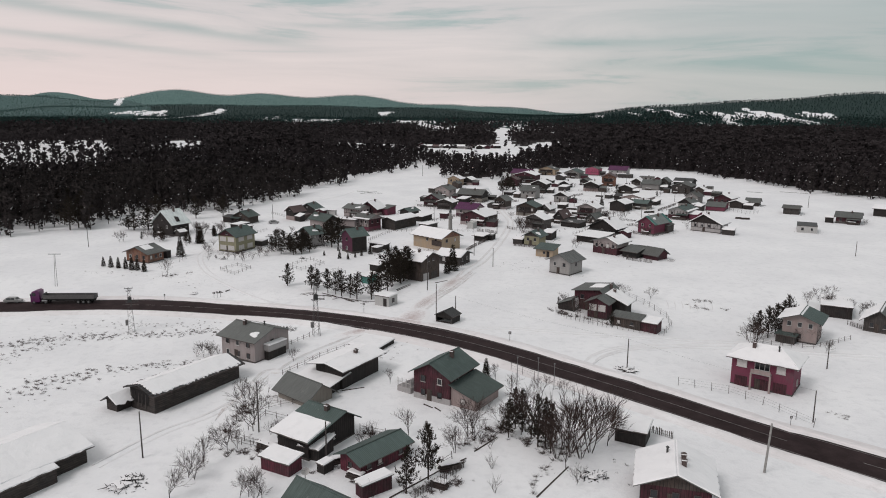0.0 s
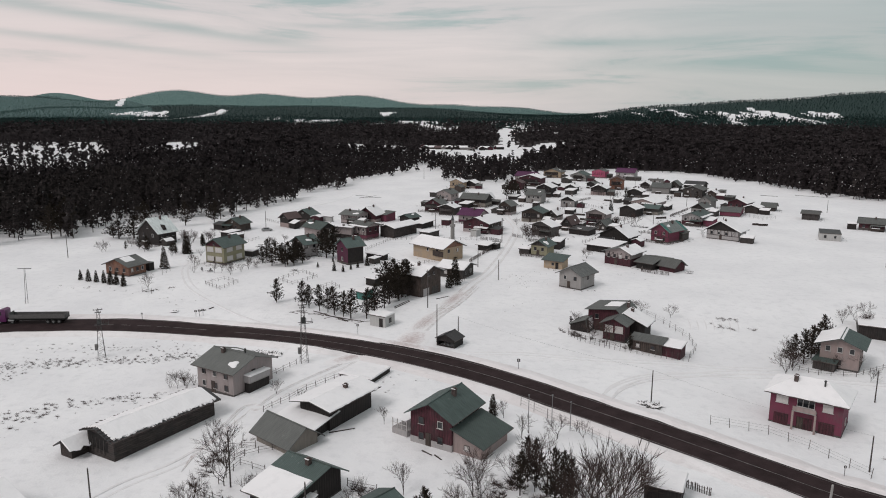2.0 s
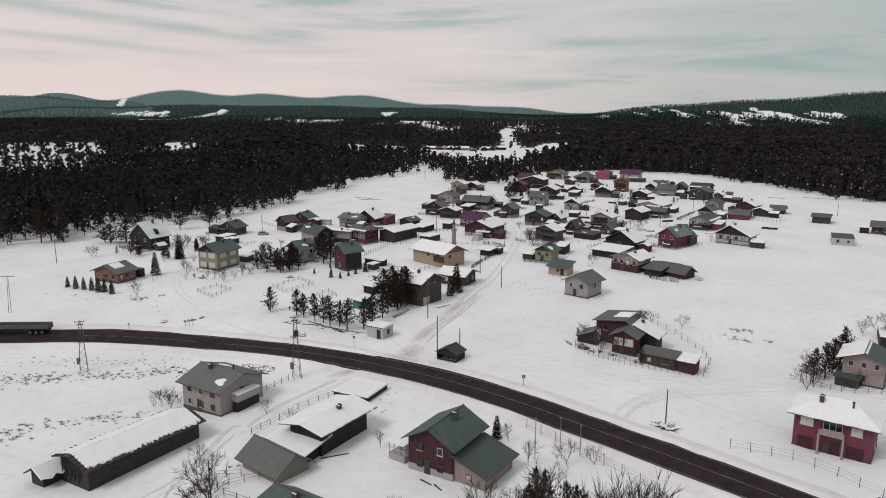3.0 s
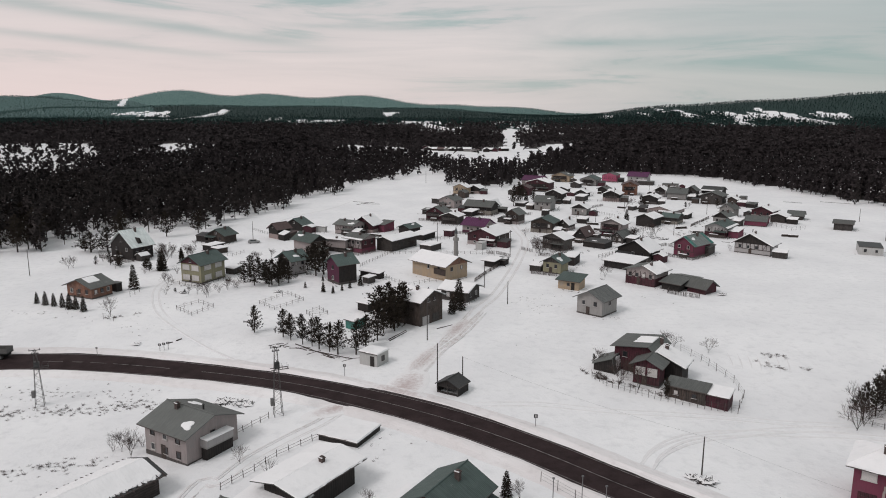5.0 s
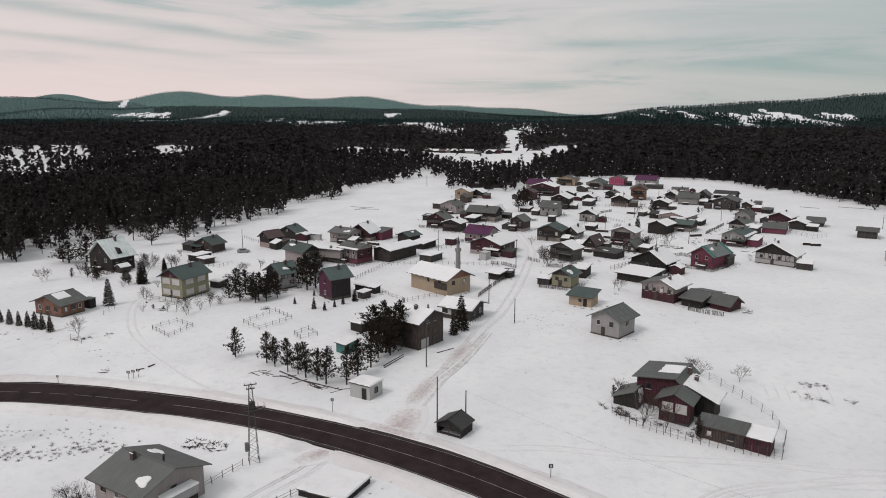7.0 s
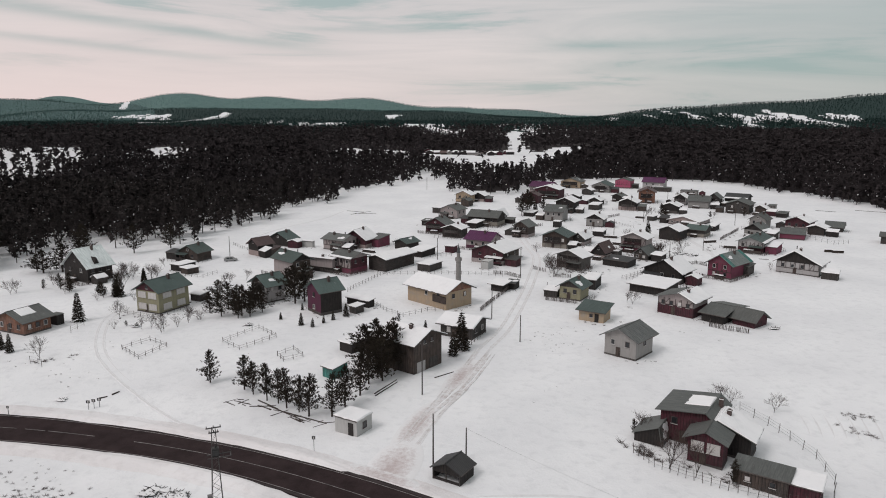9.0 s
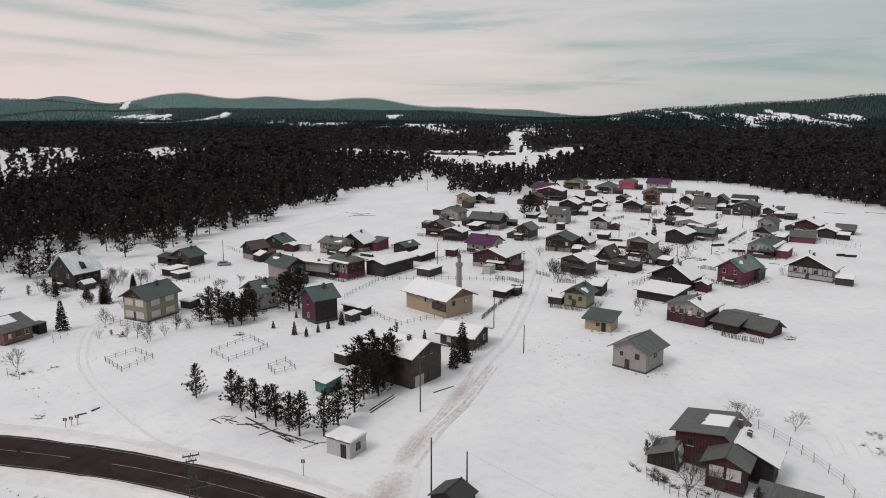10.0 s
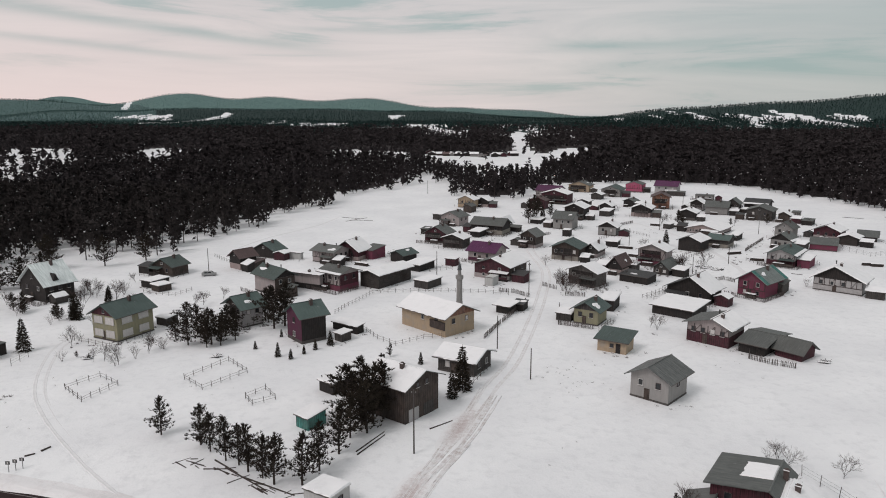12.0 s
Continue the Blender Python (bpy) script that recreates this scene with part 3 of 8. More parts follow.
def track(pts, width, mat, label, ruts=(0.0,), lift=0.1):
    pts = [Vector(p) for p in pts]
    dense = []
    for i in range(len(pts) - 1):
        p0, p1, p2, p3 = pts[max(i - 1, 0)], pts[i], pts[i + 1], pts[min(i + 2, len(pts) - 1)]
        k = max(3, int((p2 - p1).length / 1.5))
        for j in range(k):
            t = j / k
            dense.append(0.5 * (2 * p1 + (p2 - p0) * t + (2 * p0 - 5 * p1 + 4 * p2 - p3) * t * t + (3 * p1 - p0 - 3 * p2 + p3) * t ** 3))
    b = Build()
    rnd = random.Random(len(pts) * 7 + int(pts[0].x))
    for u in ruts:
        rows = []
        for i, p in enumerate(dense):
            d = (dense[min(i + 1, len(dense) - 1)] - dense[max(i - 1, 0)]).normalized()
            nrm = Vector((-d.y, d.x))
            z = float(ground_z(np.array([p.x]), np.array([p.y]))[0])
            taper = min(1, i / 3, (len(dense) - 1 - i) / 3)
            hw = width / 2 * (0.75 + 0.25 * rnd.random()) * max(0.05, taper)
            # a dished bed between two pushed-up lips, feathered into the snow
            rows.append([(q.x, q.y, z + dz) for q, dz in ((p + nrm * (u + hw * 1.5), -0.06), (p + nrm * (u + hw), lift), (p + nrm * u, lift * 0.55),
                                                          (p + nrm * (u - hw), lift), (p + nrm * (u - hw * 1.5), -0.06))])
        v = [q for r in rows for q in r]
        f = [(i * 5 + j, (i + 1) * 5 + j, (i + 1) * 5 + j + 1, i * 5 + j + 1) for i in range(len(rows) - 1) for j in range(4)]
        b.shell(v, f)
    ob = part("snow_track", b, mat)
    return tagged(ob, label, "track", kind="structure")


STAIN, sn, sl, sb = material("trodden_brown_snow")
s_uv = sn.new("ShaderNodeTexCoord").outputs["Object"]
s_far = sn.new("ShaderNodeVectorMath")
s_far.operation = "LENGTH"
sl.new(s_uv, s_far.inputs[0])
s_pos = sn.new("ShaderNodeNewGeometry").outputs["Position"]
s_fine = noise_node(sn, sl, s_pos, 1.3, 7, 0.75)
s_mask = span(sn, sl, s_far.outputs["Value"], 0.95, 0.1, 0.0, 1.0)
s_add = sn.new("ShaderNodeMath")
s_add.operation = "MULTIPLY_ADD"
s_add.inputs[1].default_value = 0.42
sl.new(s_mask, s_add.inputs[0]), sl.new(s_fine, s_add.inputs[2])
s_amount = sn.new("ShaderNodeMath")
s_amount.operation = "MULTIPLY"
sl.new(span(sn, sl, s_add.outputs[0], 0.52, 0.95, 0.0, 0.85), s_amount.inputs[0]), sl.new(span(sn, sl, s_mask, 0.0, 0.3, 0.0, 1.0), s_amount.inputs[1])
sl.new(blend(sn, sl, s_amount.outputs[0], (0.83, 0.815, 0.83), (0.47, 0.375, 0.37)), sb.inputs["Base Color"])
sb.inputs["Roughness"].default_value = 0.75
bump(sn, sl, sb, s_fine, 0.4, 0.1)


def stain(x, y, rx, ry, turn, lift=0.07):
    """A trodden, dirty patch of snow that thins out to its rim."""
    m = Matrix.LocRotScale((x, y, 0), Euler((0, 0, radians(turn))), (rx, ry, 1))
    b = Build()
    rings_n, sides = 16, 48
    v = [(0, 0, float(ground_z(np.array([x]), np.array([y]))[0]) + lift)]
    for r in range(1, rings_n + 1):
        for i in range(sides):
            p = Vector((math.cos(6.2832 * i / sides), math.sin(6.2832 * i / sides), 0)) * r / rings_n
            w = m @ p
            clear = float(road_distance(np.array([w.x]), np.array([w.y]))[0]) > 4.75
            v.append((p.x, p.y, float(ground_z(np.array([w.x]), np.array([w.y]))[0]) + (lift * (1 - 0.9 * (r / rings_n) ** 4) if clear else -0.35)))
    f = [(0, 1 + i, 1 + (i + 1) % sides) for i in range(sides)]
    for r in range(rings_n - 1):
        f += [(1 + r * sides + i, 1 + (r + 1) * sides + i, 1 + (r + 1) * sides + (i + 1) % sides, 1 + r * sides + (i + 1) % sides) for i in range(sides)]
    return tagged(part("slush_patch", b.shell(v, f), STAIN, m=m), "brownish trodden snow beside the road", "snow patch", kind="structure")


# ---- houses ----
def bilinear(q, u, v):
    a, b, c, d = q
    return a * (1 - u) * (1 - v) + b * u * (1 - v) + c * u * v + d * (1 - u) * v


def snow_sheet(quad, rnd, u0=0.0, u1=1.0, v0=0.0, v1=1.0, thick=0.24, rag=0.10, step=0.7):
    """Snow lying on a slope (eave left, eave right, top right, top left): rounded rim, uneven depth."""
    q = [Vector(p) for p in quad]
    n = (q[1] - q[0]).cross(q[3] - q[0]).normalized()
    lu, lv = (q[1] - q[0]).length * (u1 - u0), (q[3] - q[0]).length * (v1 - v0)
    nu, nv = max(6, int(lu / step)), max(5, int(lv / 0.8))
    us = [0, 0.12 / lu] + [i / nu for i in range(1, nu)] + [1 - 0.12 / lu, 1]
    vs = [0, 0.12 / lv] + [i / nv for i in range(1, nv)] + [1 - 0.12 / lv, 1]
    seed = rnd.uniform(0, 50)
    verts = []
    for j, v in enumerate(vs):
        for i, u in enumerate(us):
            p = bilinear(q, u0 + u * (u1 - u0), v0 + v * (v1 - v0))
            rim = i in (0, len(us) - 1) or j in (0, len(vs) - 1)
            wob = noise.noise(p * 0.45 + Vector((seed, 0, 0)))
            if rim or i in (1, len(us) - 2) or j in (1, len(vs) - 2):
                k = rag * (1 + 1.4 * wob)
                if j in (0, 1):
                    p = p - (q[3] - q[0]).normalized() * k * rnd.uniform(-0.5, 1.3)
            h = 0.012 if rim else thick * (1.0 + 0.55 * wob) + rnd.uniform(-0.012, 0.012)
            verts.append(p + n * h)
    k = len(us)
    faces = [(j * k + i, j * k + i + 1, (j + 1) * k + i + 1, (j + 1) * k + i) for j in range(len(vs) - 1) for i in range(k - 1)]
    return Build().shell(verts, faces)


def snow_blob(quad, rnd, u, v, r):
    """A left-over patch of snow on a slope, ragged all round."""
    q = [Vector(p) for p in quad]
    eu, ev = (q[1] - q[0]).normalized(), (q[3] - q[0]).normalized()
    n = eu.cross(ev).normalized()
    c = bilinear(q, u, v)
    lu, lv = (q[1] - q[0]).length, (q[3] - q[0]).length
    ph = [rnd.uniform(0, 6.28) for _ in range(3)]
    rim = [r * (1 + 0.25 * math.sin(2 * a_ + ph[0]) + 0.18 * math.sin(3 * a_ + ph[1]) + 0.08 * math.sin(5 * a_ + ph[2])) for a_ in (6.2832 * i / 22 for i in range(22))]
    verts = [c + n * 0.14]
    for f, h in ((0.5, 0.13), (0.88, 0.10), (1.0, 0.012)):
        for i, k in enumerate(rim):
            a = 2 * math.pi * i / 22
            du = max(-u * lu + 0.05, min((1 - u) * lu - 0.05, math.cos(a) * k * f * 1.9))
            dv = max(-v * lv + 0.05, min((1 - v) * lv - 0.05, math.sin(a) * k * f))
            verts.append(c + eu * du + ev * dv + n * h)
    faces = [(0, 1 + i, 1 + (i + 1) % 22) for i in range(22)]
    for s in range(2):
        faces += [(1 + s * 22 + i, 23 + s * 22 + i, 23 + s * 22 + (i + 1) % 22, 1 + s * 22 + (i + 1) % 22) for i in range(22)]
    return Build().shell(verts, faces)


WINDOWS = {}


def window_meshes(w, h, white):
    """Frame with a mullion and a sill, and the pane behind; lies in the plane y = 0 and looks to -y."""
    key = (round(w, 1), round(h, 1), white)
    if key not in WINDOWS:
        w, h = key[:2]
        f = Build()
        t = 0.065
        loop = [(x_ * (w / 2 - a_), y_, z_ * (h / 2 - a_)) for y_, a_ in ((0.02, 0), (-0.09, 0), (-0.09, t), (0.02, t)) for x_, z_ in ((-1, -1), (1, -1), (1, 1), (-1, 1))]
        f.shell(loop, [(4 * r + i, 4 * r + (i + 1) % 4, 4 * r + 4 + (i + 1) % 4, 4 * r + 4 + i) for r in range(3) for i in range(4)])
        k = max(1, round(w / 0.75))
        bar = Build().box(-0.04, 0.04, -0.07, -0.032, -h / 2 + t, h / 2 - t).mesh("mullion", FRAME_WHITE if white else FRAME_DARK)
        s = Build().box(-w / 2 - 0.08, w / 2 + 0.08, -0.16, 0.02, -h / 2 - 0.07, -h / 2 - 0.003)
        p = Build().box(-w / 2 + t, w / 2 - t, -0.03, 0.01, -h / 2 + t, h / 2 - t)
        WINDOWS[key] = (f.mesh("window_frame", FRAME_WHITE if white else FRAME_DARK), s.mesh("window_sill", FRAME_WHITE), p.mesh("pane", GLASS), p.mesh("pane", CURTAIN), bar, [-w / 2 + w * i / k for i in range(1, k)])
    return WINDOWS[key]


def window(parent, m, w, h, white=True, curtain=False):
    f, s, p, c, bar, at = window_meshes(w, h, white)
    win = part("window", f, None, parent, m=m)
    part("window_sill", s, None, win)
    part("pane", c if curtain else p, None, win)
    for u in at:
        part("mullion", bar, None, win, m=pose(u, 0, 0))
    return win


def chimney(parent, x, y, z0, z1, brick=True):
    b = Build()
    if brick:
        b.box(x - 0.3, x + 0.3, y - 0.3, y + 0.3, z0, z1).box(x - 0.37, x + 0.37, y - 0.37, y + 0.37, z1, z1 + 0.12)
        b.box(x - 0.2, x + 0.2, y - 0.2, y + 0.2, z1 + 0.12, z1 + 0.3)
    else:
        b.stick((x, y, z0), (x, y, z1), 0.14, 0.14, 8).stick((x, y, z1), (x, y, z1 + 0.2), 0.26, 0.05, 8)
    c = part("chimney", b, BRICK if brick else PIPE, parent)
    if brick:
        part("snow_cap", Build().box(x - 0.34, x + 0.34, y - 0.34, y - 0.21, z1 + 0.123, z1 + 0.2), ROOF_SNOW, c)
    return c


COUNT = [0]
YARDS = []


def house(x, y, turn, w, d, h, ridge="d", rise=2.0, ro=0.5, wall="wood_dark", low="", lowh=0.0, gable="", sidewall="", roof="metal_grey", snow="none", over=0.5,
          win="", side="", gwin=0, chim=0, balcony="", door=0, bare_front=0, dormer=0, timber=0, rag=0.10, rafters=0, veranda=1, cat="house", label=""):
    """A house by its centre, the turn of its front, its width along the front, depth, eave height and roof."""
    COUNT[0] += 1
    YARDS.append((x, y, turn, w, d, cat))
    rnd = random.Random(COUNT[0] * 17)
    tone = random.Random(int(x * 31 + y * 11))
    if cat == "house" and y > 240 and not low and wall.startswith("wood") and h > 2.2 and tone.random() < 0.5:
        low, lowh = tone.choice(("plaster_white", "plaster_pinkgrey", "plaster_pink", "stone", "plaster_tan")), h * tone.uniform(0.3, 0.5)
    if cat == "house" and y > 225:
        chim = chim or (1 if tone.random() < 0.55 else 0)
        timber = timber or (1 if wall.startswith("plaster") and tone.random() < 0.35 else 0)
    X, Y, o = w / 2, d / 2, over
    z0 = -0.7
    root = thing(cat.replace(" ", "_"), pose(x, y, float(ground_z(np.array([x]), np.array([y]))[0]), 0, 0, turn), label, cat, "village " + cat + "s")
    mat = WALLS[wall]
    top = h + rise
    xr, yr = -X + ro * w, -Y + ro * d
    # walls
    b = Build()
    if ridge == "d":
        p = [(-X, z0), (X, z0), (X, h), (xr, top), (-X, h)]
        ring = [[(px, s * Y, pz) for px, pz in p] for s in (-1, 1)]
    elif ridge == "w":
        p = [(-Y, z0), (Y, z0), (Y, h), (yr, top), (-Y, h)]
        ring = [[(s * X, py, pz) for py, pz in p] for s in (1, -1)]
    elif ridge == "shed":
        p = [(-Y, z0), (Y, z0), (Y, top), (-Y, h)]
        ring = [[(s * X, py, pz) for py, pz in p] for s in (1, -1)]
    elif ridge == "shedx":
        p = [(-X, z0), (X, z0), (X, h), (-X, top)]
        ring = [[(px, s * Y, pz) for px, pz in p] for s in (-1, 1)]
    else:
        p = [(-X, z0), (X, z0), (X, h), (-X, h)]
        ring = [[(px, s * Y, pz) for px, pz in p] for s in (-1, 1)]
    k = len(p)
    if bare_front:
        t = 0.15
        b.box(-X, -X + t, -Y, Y, z0, h).box(X - t, X, -Y, Y, z0, h).box(-X + t, X - t, Y - t, Y, z0, h)
        b.box(-X + t, X - t, -Y, -Y + t, h - 0.55, h).box(-X + t, X - t, -Y, -Y + t, z0, 0.35)
        b.shell([(-X, -Y, h), (X, -Y, h), (xr, -Y, top), (-X, -Y + t, h), (X, -Y + t, h), (xr, -Y + t, top)], [(0, 1, 2), (5, 4, 3)])
        part("bench", Build().box(-X + 0.3, X - 0.3, Y - 0.7, Y - 0.2, 0.4, 0.48), BEAM, root)
        for px in (-X + 0.08, 0, X - 0.08):
            part("post", Build().box(px - 0.07, px + 0.07, -Y - 0.09, -Y - 0.004, z0, h - 0.02), WALLS["wood_grey"], root)
    else:
        b.shell(ring[0] + ring[1], [tuple(range(k)), tuple(range(2 * k - 1, k - 1, -1))] + [(k + i, k + (i + 1) % k, (i + 1) % k, i) for i in range(k)])
    part("wall", b, mat, root)
    e = 0.035
    if low and lowh > 0:
        lb = Build().box(-X - e, X + e, -Y - e, Y + e, z0 - 0.02, lowh)
        part("ground_floor_wall", lb, WALLS[low], root)
    if gable and ridge == "d":
        for s in (-1, 1):
            gb_ = Build()
            y0, y1 = sorted((s * (Y + 0.004), s * (Y + 0.06)))
            zc = h - 0.25
            gb_.shell([(-X + 0.02, y0, zc), (X - 0.02, y0, zc), (X - 0.02, y0, h - 0.02), (xr, y0, top - 0.06), (-X + 0.02, y0, h - 0.02),
                       (-X + 0.02, y1, zc), (X - 0.02, y1, zc), (X - 0.02, y1, h - 0.02), (xr, y1, top - 0.06), (-X + 0.02, y1, h - 0.02)],
                      [(0, 1, 2, 3, 4), (9, 8, 7, 6, 5), (0, 5, 6, 1), (1, 6, 7, 2), (2, 7, 8, 3), (3, 8, 9, 4), (4, 9, 5, 0)])
            part("gable_cladding", gb_, WALLS[gable], root)
    if gable and ridge == "w":
        gb_ = Build()
        x0, x1 = X + 0.004, X + 0.06
        gb_.shell([(q, py, pz) for q in (x0, x1) for py, pz in ((-Y + 0.02, h - 0.25), (Y - 0.02, h - 0.25), (Y - 0.02, h - 0.02), (yr, top - 0.06), (-Y + 0.02, h - 0.02))],
                  [(4, 3, 2, 1, 0), (5, 6, 7, 8, 9)] + [(i, (i + 1) % 5, 5 + (i + 1) % 5, 5 + i) for i in range(5)])
        part("gable_cladding", gb_, WALLS[gable], root)
    if sidewall:
        sb = Build().box(X + 0.003, X + 0.05, -Y + 0.02, Y - 0.02, max(z0, lowh) if low else z0, h - 0.3)
        part("side_cladding", sb, WALLS[sidewall], root)
    # Dark foot band: contact shade and bare earth put into its colour.
    if cat == "house" and not low:
        part("plinth", Build().box(-X - 0.05, X + 0.05, -Y - 0.05, Y + 0.05, z0 - 0.01, 0.32), WALLS["stone"], root)
    if over > 0.35:
        o = over + 0.3
    # roof planes, each: eave left, eave right, top right, top left, seen from outside
    th, lift = 0.12, 0.13
    planes = []
    if ridge == "d":
        zl, zr = h - rise * o / (ro * w), h - rise * o / ((1 - ro) * w)
        planes = [[(-X - o, Y + o, zl), (-X - o, -Y - o, zl), (xr, -Y - o, top), (xr, Y + o, top)],
                  [(X + o, -Y - o, zr), (X + o, Y + o, zr), (xr, Y + o, top), (xr, -Y - o, top)]]
        axis = "y"
    elif ridge == "w":
        zf, zb = h - rise * o / (ro * d), h - rise * o / ((1 - ro) * d)
        planes = [[(-X - o, -Y - o, zf), (X + o, -Y - o, zf), (X + o, yr, top), (-X - o, yr, top)],
                  [(X + o, Y + o, zb), (-X - o, Y + o, zb), (-X - o, yr, top), (X + o, yr, top)]]
        axis = "x"
    elif ridge == "hip":
        r = w * 0.2
        k2 = rise * o / Y
        lo = h - k2
        planes = [[(-X - o, -Y - o, lo), (X + o, -Y - o, lo), (r, 0, top), (-r, 0, top)], [(X + o, Y + o, lo), (-X - o, Y + o, lo), (-r, 0, top), (r, 0, top)],
                  [(X + o, -Y - o, lo), (X + o, Y + o, lo), (r, 0.01, top), (r, -0.01, top)], [(-X - o, Y + o, lo), (-X - o, -Y - o, lo), (-r, -0.01, top), (-r, 0.01, top)]]
        axis = "x"
    elif ridge == "shedx":
        s = rise / w
        planes = [[(X + o, -Y - o, h - s * o), (X + o, Y + o, h - s * o), (-X - 0.02, Y + o, top), (-X - 0.02, -Y - o, top)]]
        axis = "y"
    elif ridge == "shed":
        s = rise / d
        planes = [[(-X - o, -Y - o, h - s * o), (X + o, -Y - o, h - s * o), (X + o, Y + o, top + s * o), (-X - o, Y + o, top + s * o)]]
        axis = "x"
    else:
        planes = [[(-X - o, -Y - o, h), (X + o, -Y - o, h), (X + o, Y + o, h + 0.05), (-X - o, Y + o, h + 0.05)]]
        axis = "x"
    planes = [[(px, py, pz + lift) for px, py, pz in q] for q in planes]
    rm = roof_metal(roof, axis)
    for q in planes:
        rp = part("roof", Build().slab(q, th), rm, root)
        a, c = Vector(q[0]), Vector(q[1])
        n = (c - a).cross(Vector(q[3]) - a).normalized()
        down = (a - Vector(q[3])).normalized()
        part("eave_board", Build().slab([a + down * 0.045 - n * 0.004, c + down * 0.045 - n * 0.004, c + down * 0.004 - n * 0.004, a + down * 0.004 - n * 0.004], 0.17), TRIM, rp)
    if ridge in "dw" and snow != "both":
        a, c = planes[0][2], planes[0][3]
        part("ridge_cap", Build().stick((a[0], a[1], a[2] + 0.01), (c[0], c[1], c[2] + 0.01), 0.11, 0.11, 6), rm, root)
    if roof == "metal_teal":
        for q, (ua, ub) in ((planes[0], (0.82, 0.99)), (planes[1], (0.01, 0.14)), (planes[1], (0.86, 0.99))):
            qq = [bilinear([Vector(s_) for s_ in q], u_, v_) for u_, v_ in ((ua, 0.01), (ub, 0.01), (ub, 0.99), (ua, 0.99))]
            n = (qq[1] - qq[0]).cross(qq[3] - qq[0]).normalized()
            part("teal_roof_sheet", Build().slab([s_ + n * 0.03 for s_ in qq], 0.026), WALLS["wood_teal"], root)
    # snow on the roof
    covers = {"both": range(len(planes)), "left": [0], "right": [1], "front": [0], "back": [1]}.get(snow, [])
    thick = 0.11 + 0.11 * rnd.random()
    for i in covers:
        part("roof_snow", snow_sheet(planes[i], rnd, 0.03 if rafters else 0, 0.97 if rafters else 1, 0.10 if rafters else 0, 1, thick, rag, 0.3 if rafters else 0.7), ROOF_SNOW, root)
    if snow in ("left", "right") and len(planes) > 1:
        i = 1 if snow == "left" else 0
        part("roof_snow", snow_sheet(planes[i], rnd, 0.03, 0.97, 0.9, 0.995, 0.1, 0.02), ROOF_SNOW, root)
    if snow == "lower":
        part("roof_snow", snow_sheet(planes[0], rnd, 0.01, 0.97, 0.01, 0.62, 0.2), ROOF_SNOW, root)
    if snow == "ridge":
        part("roof_snow", snow_sheet(planes[1 if ridge == "d" and ro == 0.5 else 0], rnd, 0.22, 0.66, 0.5, 0.985, 0.14, 0.2, 0.35), ROOF_SNOW, root)
    if snow == "edge":
        for q in planes[:2]:
            part("roof_snow", snow_sheet(q, rnd, 0.02, 0.98, 0.01, 0.22, 0.14), ROOF_SNOW, root)
    if snow == "patch":
        for _ in range(2 if y < 220 else 1):
            q = planes[rnd.randrange(len(planes))] if rnd.random() < 0.4 else planes[-1 if ridge == "d" else 0]
            part("roof_snow", snow_blob(q, rnd, rnd.uniform(0.25, 0.8), rnd.uniform(0.3, 0.8), rnd.uniform(0.35, 0.8)), ROOF_SNOW, root)

    # bare rafter ends under the snow
    if rafters:
        for q in planes:
            a, c, t_ = Vector(q[0]), Vector(q[1]), Vector(q[3])
            up = (t_ - a).normalized()
            n = (c - a).cross(t_ - a).normalized()
            for i in range(int((c - a).length / 0.75)):
                p0 = a + (c - a).normalized() * (0.3 + 0.75 * i + rnd.uniform(-0.15, 0.15)) + n * rnd.uniform(-0.02, 0.16)
                part("rafter", Build().stick(p0 - up * rnd.uniform(0.1, 0.5), p0 + up * 0.6, 0.07, 0.06, 5), BEAM, root)
            if q is planes[0]:
                # Black panel on the closed gable stands for the unlit inside.
                part("gable_opening", Build().box(-X + 0.3, X * 0.55, -Y - 0.02, -Y - 0.006, 0.9, h - 0.1), BARN_DARK, root)
                for i in range(5):
                    u = -X + 0.4 + i * 0.95
                    part("loose_board", Build().stick((u, -Y - 0.1, 0.3 + 0.2 * (i % 2)), (u + 0.9, -Y - 0.55, h - 0.3), 0.08, 0.06, 4), WALLS["wood_grey"], root)
            for i in range(5):
                v_ = 0.12 + 0.18 * i
                p0 = (c if q is planes[0] else a) + up * (t_ - a).length * v_ + n * 0.1
                out_ = (c - a).normalized() * (1 if q is planes[0] else -1)
                part("batten", Build().stick(p0 - out_ * 0.8, p0 + out_ * rnd.uniform(0.1, 0.5), 0.06, 0.05, 5), BEAM, root)
    # veranda on posts
    vr = random.Random(int(x * 13 + y * 7))
    if veranda and cat == "house" and win and y > 225 and win != "hip" and vr.random() < 0.5:
        va, vb = (-X + 0.1, 0.1) if vr.random() < 0.5 else (-0.1, X - 0.1)
        hv, dv_ = min(h - 0.25, 2.35), vr.uniform(1.3, 1.9)
        ver = part("veranda", Build().box(va, vb, -Y - dv_, -Y - 0.08, z0, 0.3), WALLS["wood_dark"], root)
        part("veranda_roof", Build().slab([(va - 0.2, -Y - dv_ - 0.25, hv - 0.1), (vb + 0.2, -Y - dv_ - 0.25, hv - 0.1), (vb + 0.2, -Y - 0.08, hv + 0.25), (va - 0.2, -Y - 0.08, hv + 0.25)], 0.07), rm, ver)
